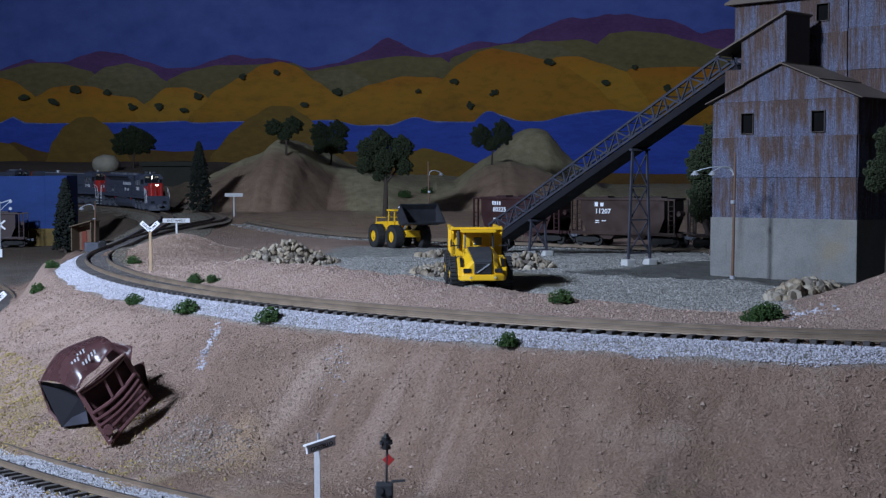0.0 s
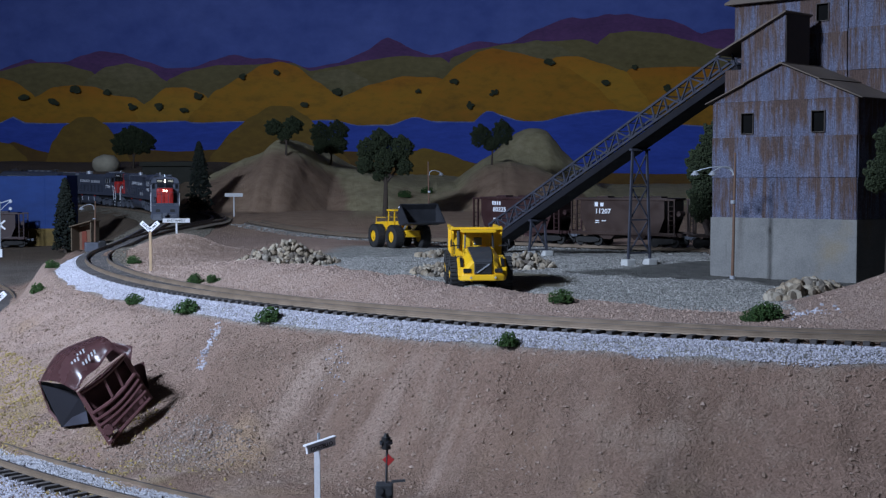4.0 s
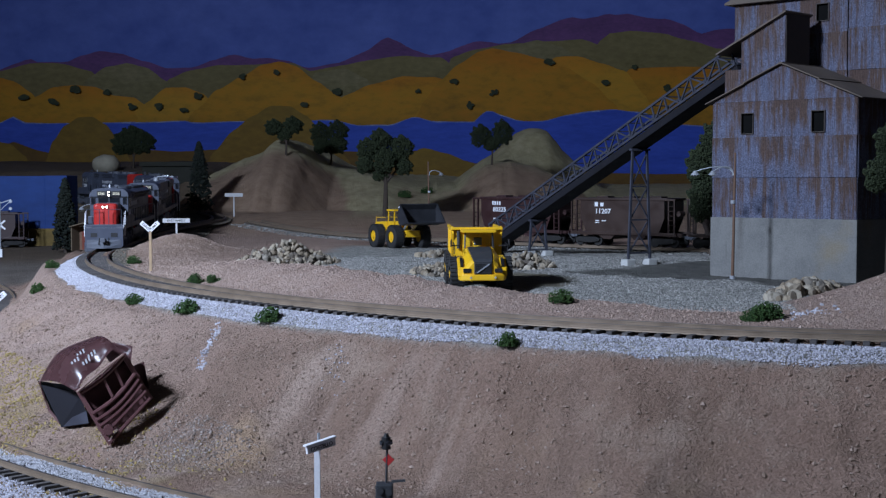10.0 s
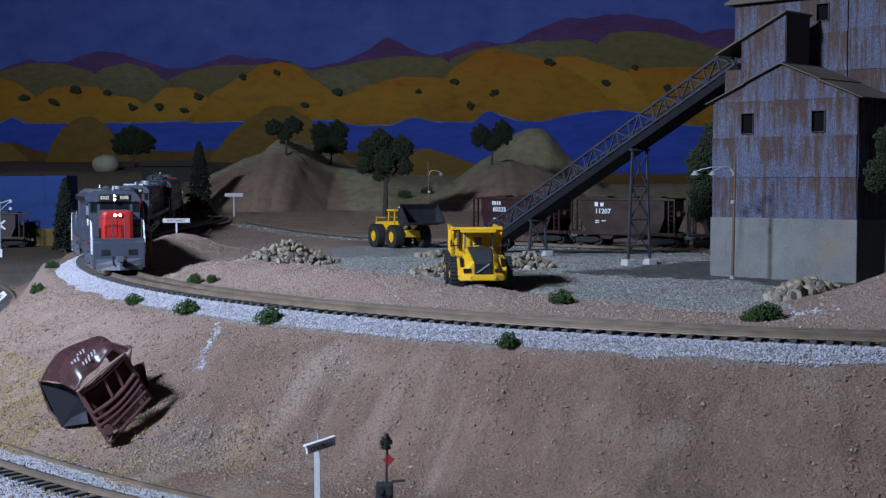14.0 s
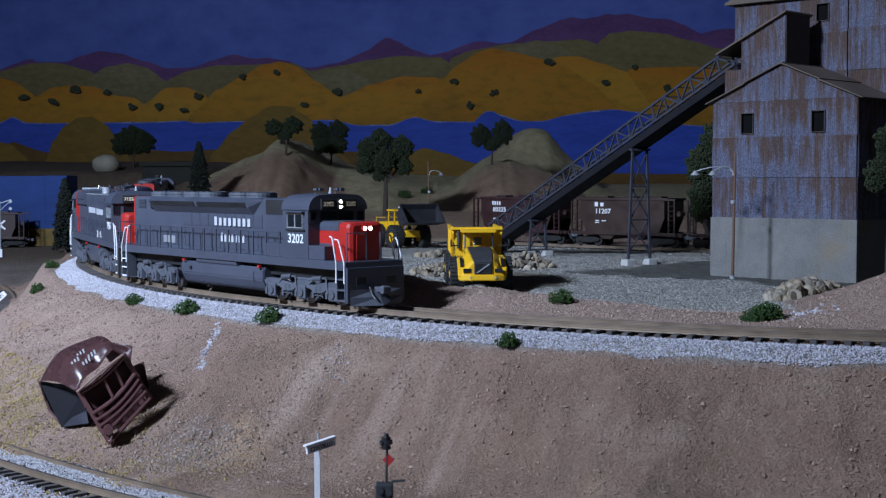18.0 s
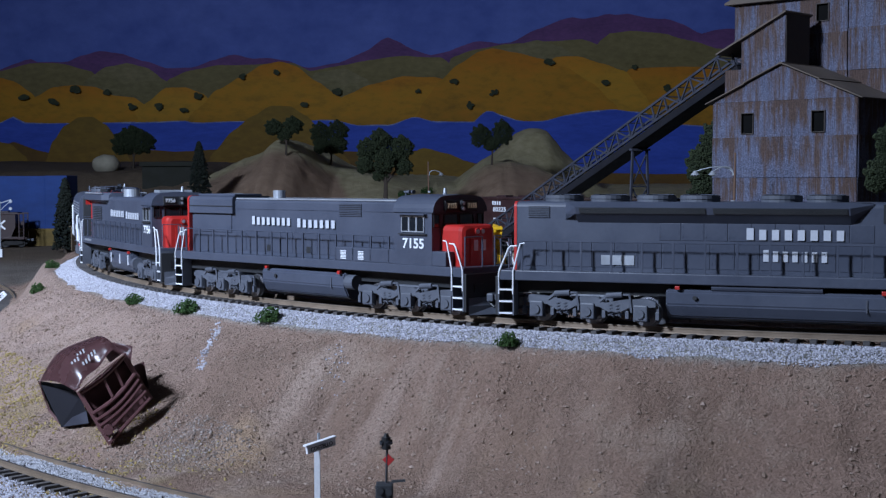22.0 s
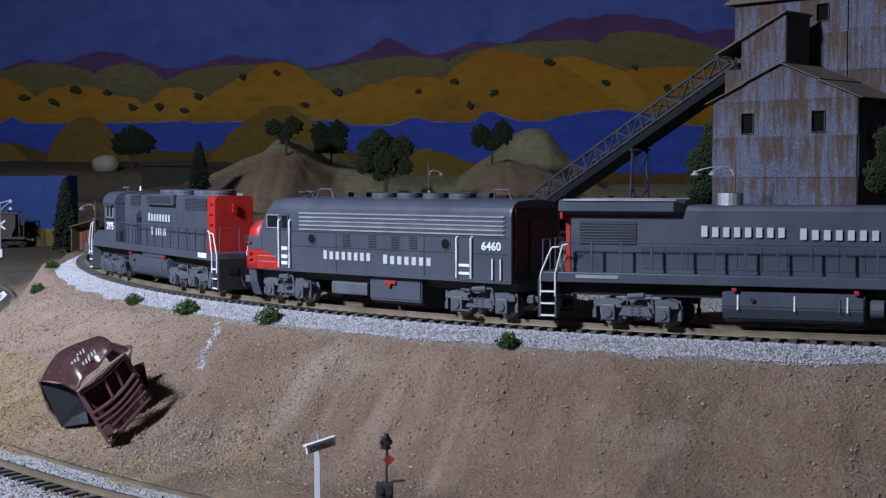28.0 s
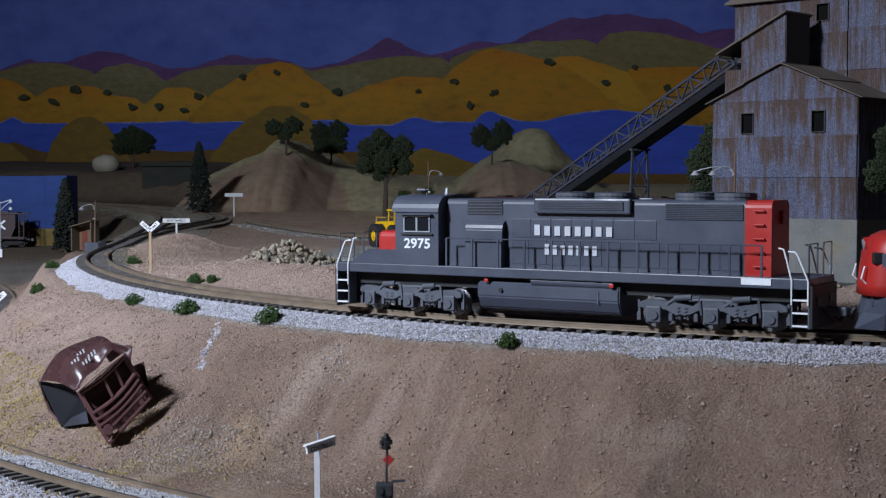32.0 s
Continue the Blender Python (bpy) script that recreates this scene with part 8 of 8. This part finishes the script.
scatter("mound_stones", np.stack([x, y, ground_z(x, y)], -1), rs.uniform(0.0004, 0.0010, 45), BALLAST, "white stones lying on the dirt mound", seed=14)
# dry grass flock at the slope's foot
x, y, s, lat = along(26000, -0.42, -0.02, 0.095, 0.185)
keep = fbm(x, y, 0.016, 31, 4) + 0.6 * fbm(x, y, 0.004, 33, 2) + 2.2 * (-x - 0.15) > -0.12
keep &= (x < -0.128) | (rs.uniform(0, 1, len(x)) < 0.12)
x, y = x[keep][:17000], y[keep][:17000]
STRAW = stones("dry_grass_flock", [(0.22, 0.150, 0.055), (0.36, 0.260, 0.085), (0.44, 0.335, 0.120), (0.27, 0.20, 0.10)])
scatter("dry_grass", np.stack([x, y, ground_z(x, y)], -1), rs.uniform(0.00025, 0.00075, len(x)), STRAW, "mustard dry grass flock at the slope's foot", "grass", 15, 0.9, 8, 0.3)
x, y = rs.normal(-0.0475, 0.0030, 34), rs.normal(0.606, 0.0050, 34)
scatter("pale_stones", np.stack([x, y, ground_z(x, y)], -1), rs.uniform(0.0003, 0.0006, 34), BALLAST, "cluster of pale stones stuck in the slope", seed=16)
# a spill of white stones down the slope
v = rs.uniform(0, 1, 170)
x = -0.1136 + 0.0016 * v + 0.0016 * np.sin(v * 6) + rs.normal(0, 0.0011, 170)
y = 0.6870 - 0.0545 * v
scatter("stone_spill", np.stack([x, y, ground_z(x, y)], -1), rs.uniform(0.0003, 0.0007, 170), BALLAST, "thin spill of white stones down the slope", seed=10)


# ---- greenery ----
LEAF_A = stones("tree_foliage", [(0.014, 0.022, 0.008), (0.026, 0.038, 0.013), (0.042, 0.058, 0.021), (0.019, 0.029, 0.010)])
LEAF_B = stones("bush_foliage", [(0.017, 0.045, 0.008), (0.035, 0.083, 0.015), (0.052, 0.111, 0.020), (0.024, 0.057, 0.012)])
LEAF_C = stones("conifer_foliage", [(0.003, 0.006, 0.004), (0.006, 0.010, 0.006), (0.009, 0.015, 0.008)])
BARK = paint("tree_bark", (0.055, 0.04, 0.03), 0.9, wear=0.35, scale=200, bump=0.6)


def clumps(name, spots, sizes, material, parent, seed):
    o = scatter(name, spots, sizes, material, "", "", seed, 0.85, 8, 0.0)
    del o["kind"]
    o.parent = parent
    return o


def tree(x, y, trunk_h, lobes, label, seed, leaf=0.0030, count=520, trunk_r=0.0022):
    """lobes: (dx, dy, z, rx, rz) from the ground at the trunk."""
    rr = np.random.RandomState(seed)
    z0 = float(ground_z(x, y))
    ob = root("tree", pose(x, y, z0 - 0.001), label, "tree", "layout trees")
    bm = B()
    rod(bm, (0, 0, -0.002), (0.001, 0, trunk_h), trunk_r, 9, trunk_r * 0.6)
    tr = part("trunk", bm, BARK, ob)
    for dx, dy, z, rx, rz in lobes:
        bm = B()
        rod(bm, (0.001, 0, trunk_h * 0.95), (dx * 0.8, dy * 0.8, z), trunk_r * 0.55, 7, trunk_r * 0.2)
        part("limb", bm, BARK, tr)
    spots, sizes = [], []
    for dx, dy, z, rx, rz in lobes:
        n = int(17 * count / len(lobes))
        d = rr.normal(size=(n, 3))
        d /= np.linalg.norm(d, axis=1)[:, None]
        r = (0.45 + 0.55 * rr.uniform(0, 1, n) ** 0.5) * (1 + 0.13 * np.sin(d[:, 0] * 7 + d[:, 2] * 9))
        spots.append(np.stack([dx + d[:, 0] * r * rx, dy + d[:, 1] * r * rx, z + d[:, 2] * r * rz], -1))
        sizes.append(rr.uniform(0.22, 0.46, n) * leaf)
    clumps("crown", np.concatenate(spots), np.concatenate(sizes), LEAF_A, ob, seed)
    return ob


def conifer(x, y, h, r, label, seed):
    rr = np.random.RandomState(seed)
    z0 = float(ground_z(x, y))
    ob = root("conifer", pose(x, y, z0 - 0.001), label, "tree", "layout trees")
    bm = B()
    rod(bm, (0, 0, -0.002), (0, 0, h * 0.9), 0.0022, 8, 0.0005)
    part("trunk", bm, BARK, ob)
    n = 2600
    t = rr.uniform(0.03, 1, n) ** 0.8
    a = rr.uniform(0, 6.283, n)
    tier = 0.72 + 0.28 * (1 - (t * 8 % 1))
    q = r * (1 - t) ** 0.7 * tier * rr.uniform(0.35, 1.05, n) + 0.001
    clumps("crown", np.stack([q * np.cos(a), q * np.sin(a), h * t], -1), rr.uniform(0.0010, 0.0022, n), LEAF_C, ob, seed)
    return ob


def bush(x, y, r, seed, z=None, label="small green foam bush beside the track"):
    rr = np.random.RandomState(seed)
    z0 = float(ground_z(x, y)) if z is None else z
    n = 900
    d = rr.normal(size=(n, 3))
    d /= np.linalg.norm(d, axis=1)[:, None]
    q = rr.uniform(0.3, 1.0, n)
    w = 1 + 0.25 * np.sin(d[:, 0] * 5 + seed)
    spots = np.stack([d[:, 0] * q * r * 1.15 * w, d[:, 1] * q * r, np.abs(d[:, 2]) * q * r * 1.25 + r * 0.1], -1)
    ob = root("bush", pose(x, y, z0 - 0.0003), label, "bush", "trackside bushes")
    clumps("foliage", spots, rr.uniform(0.05, 0.11, n) * r, LEAF_B, ob, seed)
    return ob


tree(-0.249, 2.177, 0.022, [(-0.018, 0, 0.045, 0.0150, 0.0125), (0.012, 0, 0.048, 0.0155, 0.0140), (-0.002, 0.003, 0.034, 0.0120, 0.0100)], "small dark green tree on a sandy hilltop", 1)
tree(-0.192, 2.353, 0.018, [(-0.017, 0, 0.057, 0.0185, 0.0180), (0.012, 0, 0.060, 0.0185, 0.0180), (-0.014, 0, 0.036, 0.0160, 0.0150), (0.011, 0, 0.037, 0.0180, 0.0165)], "squat dark green tree behind the hill", 2, count=640)
tree(-0.080, 1.90, 0.050, [(-0.024, 0, 0.094, 0.0150, 0.0150), (-0.006, -0.006, 0.108, 0.0140, 0.0140), (0.024, -0.003, 0.096, 0.0160, 0.0165), (-0.027, -0.004, 0.072, 0.0125, 0.0120), (0.0, -0.010, 0.078, 0.0160, 0.0170), (0.026, 0, 0.070, 0.0125, 0.0120), (-0.006, 0.004, 0.060, 0.0120, 0.0100), (0.006, 0.006, 0.094, 0.0190, 0.0180)], "large dark green tree beside the siding", 3, 0.0036, 900, 0.0042)
tree(0.080, 2.24, 0.022, [(-0.017, 0, 0.049, 0.018, 0.018), (0.018, 0, 0.054, 0.017, 0.021), (0.0, 0, 0.036, 0.014, 0.011)], "heart-shaped dark green tree on a mound", 4)
tree(-0.587, 2.60, 0.022, [(-0.016, 0, 0.048, 0.024, 0.022), (0.018, 0, 0.050, 0.024, 0.022), (0, 0, 0.062, 0.024, 0.018)], "broad dark tree at the back", 5, 0.0042, 640)
tree(0.228, 1.16, 0.030, [(-0.006, 0, 0.050, 0.014, 0.020), (0.008, 0, 0.072, 0.016, 0.022), (0.004, 0, 0.096, 0.014, 0.020), (-0.010, 0, 0.078, 0.012, 0.016)], "tall dark green tree behind the mill", 6, 0.0028, 800)
tree(0.248, 0.765, 0.058, [(-0.004, 0, 0.066, 0.0085, 0.010), (0.004, 0, 0.076, 0.0090, 0.010), (0.001, 0, 0.086, 0.008, 0.008)], "slim green tree in front of the mill's shaded wall", 7, 0.0015, 560, 0.0009)
conifer(-0.352, 1.98, 0.104, 0.023, "dark conifer beside the far bend", 8)
conifer(-0.447, 1.62, 0.088, 0.019, "dark conifer beside the blue panel", 9)
for k, (sv, lv, r) in enumerate(((-0.462, 0.046, 0.0065), (-0.580, 0.036, 0.0055), (-0.236, 0.0315, 0.0050), (-0.170, 0.0315, 0.0060), (-0.100, 0.0290, 0.0060), (0.040, 0.0308, 0.0048), (-0.287, -0.025, 0.0052), (-0.270, -0.030, 0.0042),
                                 (-0.531, -0.027, 0.0052), (0.015, -0.0585, 0.0055))):
    bx, by, _ = on_line(sv, lv)
    bush(bx, by, r, 40 + k)
bush(0.1455, 0.612, 0.0062, 55)
bush(0.1385, 0.608, 0.0048, 56)
bush(-0.062, 2.20, 0.010, 61, None, "low dark bush on the back slope")
bush(-0.025, 2.25, 0.009, 62, None, "low dark bush on the back slope")


# ---- poles, signs and small structures ----
POLE = paint("brown_pole_wood", (0.13, 0.072, 0.045), 0.8, wear=0.3, scale=300)
GREY_SIGN = paint("grey_sign_board", (0.46, 0.46, 0.47), 0.8, wear=0.18)
SIGN = paint("white_sign_board", (0.72, 0.72, 0.75), 0.6, wear=0.08)
SIGN_INK = paint("black_sign_letters", (0.012, 0.012, 0.014), 0.7)
TAN_POST = paint("tan_post_wood", (0.36, 0.25, 0.15), 0.8, wear=0.2, scale=300)


def yard_lamp(x, y, h, side, label, arms=1, z=None):
    z0 = float(ground_z(x, y)) if z is None else z
    ob = root("yard_lamp", pose(x, y, z0), label, "street lamp", "yard lamps")
    part("pole", rod(B(), (0, 0, -0.002), (0.0012 * side * -1, 0, h), 0.0011, 10, 0.0006), POLE, ob)
    part("collar", rod(B(), (0, 0, 0), (0, 0, 0.0022), 0.0018, 12), SILVER, ob)
    part("pole_clamp", rod(B(), (0, 0, h * 0.60), (0, 0, h * 0.625), 0.0016, 12), SILVER, ob)
    for a in range(arms):
        dy, far = (0.0, 0.0130) if a == 0 else (0.004, 0.0235)
        top = h * 0.835
        pts = [(0, dy * 0, h * 0.82)] + [(side * far * (1 - math.cos(math.pi * 0.62 * i / 7)) / 1.37, dy * i / 7, top + 0.0045 * math.sin(math.pi * 0.9 * i / 7)) for i in range(8)]
        arm = part("arm", tube(B(), pts, 0.00042, 6), SILVER, ob)
        e = pts[-1]
        part("lamp_shade", rod(B(), (e[0], e[1], e[2] - 0.0022), (e[0], e[1], e[2] + 0.0006), 0.0030, 14, 0.0008), SILVER, arm)
        part("bulb", rod(B(), (e[0], e[1], e[2] - 0.0030), (e[0], e[1], e[2] - 0.0022), 0.0011, 10), WHITE, arm)
    return ob


yard_lamp(0.1838, 0.8672, 0.0800, -1, "brown wooden lamp pole with two silver goosenecks", 2)
yard_lamp(-0.0149, 1.50, 0.0850, 1, "brown lamp pole with a silver gooseneck", 1)
yard_lamp(-0.358, 1.405, 0.046, -1, "short brown lamp pole by the shed", 1)

# two boards in a V on a tan post
def yard_limit(x, y, top, label):
    z0 = float(ground_z(x, y))
    ob = root("yard_limit_sign", pose(x, y, z0), label, "sign", "yard limit signs")
    hs = top - z0
    part("post", bar(B(), (0, 0, -0.002), (0, 0, hs - 0.003), 0.0018, 0.0018), TAN_POST, ob)
    for sx, words in ((-1, "YARD"), (1, "LIMIT")):
        m = Matrix.Translation((0, -0.0012, hs - 0.0050)) @ Matrix.Rotation(-sx * radians(42), 4, "Y")
        bm = B()
        box(bm, *sorted((0.0, sx * 0.0085)), -0.0004, 0.0004, -0.0015, 0.0017, 0.0002, m)
        bd = part("board", bm, SIGN, ob)
        lettering(words, 0.0024, SIGN_INK, bd, m @ Matrix.Translation((sx * 0.0043, -0.0005, 0.0001)) @ Matrix.Rotation(math.pi / 2, 4, "X"), "sign_words", 0.00005, 1.0, 0.00003)
    return ob


yard_limit(-0.2080, 0.972, 0.0300, "white V-shaped yard limit sign on a tan post")
yard_limit(-0.2625, 0.800, -0.0058, "white V-shaped yard limit sign on the slope")


def name_board(x, y, z, top, width, height, words, label, turn=0.0, post_w=0.0016):
    """A small board on a post, in the greyer sign paint."""
    ob = root("station_sign", pose(x, y, z, 0, 0, turn), label, "sign", "station signs")
    h = top - z
    part("post", bar(B(), (0, 0, -0.002), (0, 0, h - 0.0004), post_w, post_w), GREY_SIGN, ob)
    bm = B()
    box(bm, -width / 2, width / 2, -0.0016, -0.0008, h - height, h, 0.0002)
    bd = part("board", bm, GREY_SIGN, ob)
    if words:
        lettering(words, height * 0.72, SIGN_INK, bd, Matrix.Translation((0, -0.0017, h - height * 0.52)) @ Matrix.Rotation(math.pi / 2, 4, "X"), "sign_words", 0.00005, 1.0, 0.00003)
    return ob


z = float(ground_z(-0.2395, 1.2300))
name_board(-0.2395, 1.2300, z, 0.0262, 0.0245, 0.0038, "EAST HARDY", "white station sign lettered East Hardy")
x, y = -0.290, 1.90
z = float(ground_z(x, y))
name_board(x, y, z, 0.0425, 0.025, 0.0050, "", "distant white station sign on a post")
# foreground sign: its board is a folded white roof over lettered plates, seen askew
x, y = -0.0418, 0.449
z = float(ground_z(x, y))
ob = root("station_sign", pose(x, y, z), "white station sign lettered Costello on a post", "sign", "station signs")
h = -0.0255 - z
part("post", bar(B(), (0, 0, -0.002), (0, 0, h - 0.001), 0.0019, 0.0019), SIGN, ob)
m = Matrix.Translation((0.0010, -0.0012, h - 0.0010)) @ Matrix.Rotation(radians(38), 4, "Z") @ Matrix.Rotation(radians(-9), 4, "Y")
bm = B()
box(bm, -0.0054, 0.0058, -0.0006, 0.0006, -0.0020, 0.0006, 0.0002, m)
bd = part("board", bm, SIGN, ob)
lettering("COSTELLO", 0.0019, SIGN_INK, bd, m @ Matrix.Translation((0.0002, -0.0007, -0.0009)) @ Matrix.Rotation(math.pi / 2, 4, "X"), "sign_words", 0.00004, 0.95, 0.00003)
bm = B()
box(bm, -0.0060, 0.0062, -0.0011, 0.0009, 0.0006, 0.0012, 0.0002, m)
part("board_cap", bm, SIGN, ob)
part("finial", rod(B(), (0.0005, 0, h), (0.0005, 0, h + 0.0024), 0.0005, 8), SILVER, ob)

# switch stand
x, y = -0.0193, 0.450
z = float(ground_z(x, y))
ob = root("switch_stand", pose(x, y, z), "black switch stand with lamp and red target", "switch stand")
h = -0.0235 - z
part("mast", rod(B(), (0, 0, 0.012), (0.0006, 0, h - 0.005), 0.0004, 8), CHARCOAL, ob)
bm = B()
rod(bm, (0.0003, 0, h - 0.0052), (0.0003, 0, h - 0.0012), 0.0015, 14)
rod(bm, (0.0003, 0, h - 0.0012), (0.0003, 0, h), 0.0010, 12, 0.0006)
lampb = part("lamp", bm, BLACK, ob)
for a in range(4):
    d = Vector((math.cos(a * math.pi / 2 + 0.5), math.sin(a * math.pi / 2 + 0.5), 0))
    part("lens", rod(B(), Vector((0.0003, 0, h - 0.0030)) + d * 0.0013, Vector((0.0003, 0, h - 0.0030)) + d * 0.0020, 0.0009, 10), GLASS, lampb)
bm = B()
box(bm, -0.0014, 0.0014, -0.0003, 0.0003, -0.0014, 0.0014, 0.0001, Matrix.Translation((0.0010, 0, h - 0.0088)) @ Matrix.Rotation(radians(45), 4, "Y"))
part("target", bm, paint("faded_red_target", (0.45, 0.03, 0.03), 0.5), ob, "red diamond target")
bm = B()
box(bm, -0.0032, 0.0026, -0.0026, 0.0026, h - 0.0215, h - 0.0165, 0.0006)
rod(bm, (-0.0016, -0.0028, h - 0.0185), (-0.0016, -0.0034, h - 0.0185), 0.0012, 10)
rod(bm, (0.0012, -0.0028, h - 0.0190), (0.0012, -0.0034, h - 0.0190), 0.0012, 10)
hb = part("housing", bm, CHARCOAL, ob)
part("lever", bar(B(), (0.002, -0.0005, h - 0.0160), (0.0066, -0.0010, h - 0.0155), 0.0007, 0.0008), CHARCOAL, hb)
bm = B()
prism(bm, [(-0.0040, 0.0), (0.0036, 0.0), (0.0024, h - 0.0215), (-0.0030, h - 0.0215)], -0.0022, 0.0022)
part("stand_legs", bm, CHARCOAL, hb)

# switch machine beside the turnout
x, y = -0.322, 1.262
ob = root("switch_machine", pose(x, y, float(ground_z(x, y)), 0, 0, 20), "low grey switch machine box beside the rails", "switch machine")
bm = B()
box(bm, -0.0085, 0.0035, -0.005, 0.005, -0.001, 0.0075, 0.0008)
part("motor_box", bm, UNDER, ob)
bm = B()
box(bm, 0.0035, 0.0105, -0.004, 0.004, 0.0, 0.0090, 0.0010)
part("gear_box", bm, BLACK, ob)

# open-fronted shed
SHED_WOOD = paint("weathered_shed_boards", (0.115, 0.085, 0.055), 0.9, wear=0.3, scale=160)
ORANGE = paint("orange_red_panel", (0.15, 0.030, 0.016), 0.8, wear=0.3)
x, y = -0.372, 1.420
ob = root("open_shed", pose(x, y, float(ground_z(x, y)), 0, 0, -25), "small open wooden shed with orange panels", "shed")
bm = B()
prism(bm, [(-0.012, 0.0), (0.013, 0.0), (0.013, 0.0300), (-0.012, 0.0240)], 0.006, 0.007)
part("back_wall", bm, POLE, ob)
for xx in (-0.0125, 0.0125):
    bm = B()
    box(bm, xx - 0.0006, xx + 0.0006, -0.006, 0.007, 0.0, 0.025 if xx < 0 else 0.0305)
    part("side_wall", bm, SHED_WOOD, ob)
for x0, x1 in ((-0.008, -0.002), (0.005, 0.0110)):
    bm = B()
    box(bm, x0, x1, 0.0052, 0.0060, 0.001, 0.020)
    part("panel", bm, ORANGE, ob, "orange-red panel")
bm = B()
box(bm, -0.0145, 0.0150, -0.008, 0.008, -0.0004, 0.0006, 0.0, Matrix.Translation((0, 0, 0.0280)) @ Matrix.Rotation(radians(-13), 4, "Y"))
part("roof", bm, SHED_WOOD, ob)

# blue painted panel with its yellow foot, and the crossing signal before it
BLUE = mural_paint("blue_panel_paint", (0.009, 0.036, 0.160), (0.013, 0.048, 0.205), 8)
OCHRE_FOOT = mural_paint("ochre_panel_foot", (0.13, 0.085, 0.02), (0.2, 0.13, 0.03), 12)
pg = root("scenery_panel", pose(0, 0, 0), "bright blue painted scenery panel with an ochre foot", "panel")
bm = B()
box(bm, -0.86, -0.520, 1.79, 1.82, -0.03, 0.0665, 0.001)
part("panel_face", bm, BLUE, pg)
bm = B()
box(bm, -0.520, -0.4905, 1.787, 1.84, -0.03, 0.0670, 0.001)
part("panel_return", bm, BLUE, pg)
bm = B()
box(bm, -0.86, -0.505, 1.780, 1.786, -0.03, -0.002, 0.001)
part("panel_foot", bm, OCHRE_FOOT, pg)
x, y = -0.492, 1.52
z = float(ground_z(x, y))
ob = root("crossing_signal", pose(x, y, z), "white crossing signal mast with cross boards and lamp arm", "crossing signal")
part("mast", rod(B(), (0, 0, 0), (0, 0, 0.062), 0.0008, 8), SILVER, ob)
part("lamp_arm", rod(B(), (0, 0, 0.060), (0.0125, 0, 0.064), 0.0006, 6), SILVER, ob)
part("arm_brace", rod(B(), (0, 0, 0.052), (0.0125, 0, 0.063), 0.0004, 6), SILVER, ob)
for px, pz in ((0.0120, 0.0620), (0.0118, 0.0540)):
    part("signal_lamp", rod(B(), (px, -0.001, pz), (px, 0.001, pz), 0.0017, 14), SILVER, ob)
for a in (40, -40):
    bm = B()
    box(bm, -0.0075, 0.0075, -0.0014, -0.0008, -0.0010, 0.0010, 0.0, Matrix.Translation((0, 0, 0.036)) @ Matrix.Rotation(radians(a), 4, "Y"))
    part("cross_board", bm, SIGN, ob)
bm = B()
box(bm, -0.0025, 0.0025, -0.0025, 0.0025, 0.0, 0.009, 0.0004)
part("relay_box", bm, SIGN, ob)

# pale boulder at the back, and a dark block added for the shaded hillside
x, y = -0.628, 2.56
bo = root("boulder", pose(x, y, float(ground_z(x, y)) + 0.012), "rounded pale tan boulder at the back", "boulder")
bm = B()
bmesh.ops.create_icosphere(bm, subdivisions=3, radius=0.026)
for v in bm.verts:
    v.co *= 1 + 0.14 * noise.noise(v.co * 60)
    v.co.z *= 0.72
part("stone", bm, paint("pale_boulder", (0.34, 0.31, 0.24), 0.9, wear=0.25, scale=60), bo, "", True)
# the hillside's shade as a near-black block, shaped like a shed
HILL_SHADE = paint("hill_shade_paint", (0.022, 0.023, 0.017), 0.85, wear=0.3, scale=80)
x, y = -0.497, 2.50
ob = root("hill_shade_block", pose(x, y, 0.020), "long dark block standing in for the shaded hillside", "shed")
bm = B()
box(bm, -0.047, 0.060, -0.02, 0.02, 0.0, 0.066)
part("shade_block_body", bm, HILL_SHADE, ob)
bm = B()
prism(bm, [(-0.052, 0.066), (0.065, 0.066), (0.062, 0.074), (-0.049, 0.074)], -0.026, 0.026)
part("shade_block_top", bm, HILL_SHADE, ob)


# ---- what moves ----
SPEED = 0.07824


def motions():
    for ob, s21, rear, front in TRAIN:
        rows, turns = [], ([], [])
        for i in range(65):
            t = 0.5 * i
            s = s21 + SPEED * (t - 21.0)
            x0, y0, h0 = on_line(s + rear)
            x1, y1, h1 = on_line(s + front)
            z0, z1 = float(rail_z(s + rear)), float(rail_z(s + front))
            a = math.atan2(y1 - y0, x1 - x0)
            tilt = math.atan2(z1 - z0, front - rear)
            m = Matrix.Translation((x0, y0, z0)) @ Matrix.Rotation(a, 4, "Z") @ Matrix.Rotation(-tilt, 4, "Y") @ Matrix.Translation((-rear, 0, 0))
            rows.append((t, m))
            for k, h, x in ((0, h0, rear), (1, h1, front)):
                turns[k].append((t, Matrix.Translation((x, 0, 0)) @ Matrix.Rotation(h - a, 4, "Z")))
        walk(ob, rows)
        for k, tr in enumerate(sorted((c for c in ob.children if c.name.startswith("truck")), key=lambda c: c.location.x)):
            walk(tr, turns[k])
    # the wheels roll: 0.115 s turn them 89 degrees at most
    for w in WHEELSETS:
        x = w.location.x
        walk(w, [(0.1 * i, Matrix.Translation((x, 0, 0.00575)) @ Matrix.Rotation(SPEED * 0.1 * i / 0.00575, 4, "Y")) for i in range(321)])


motions()
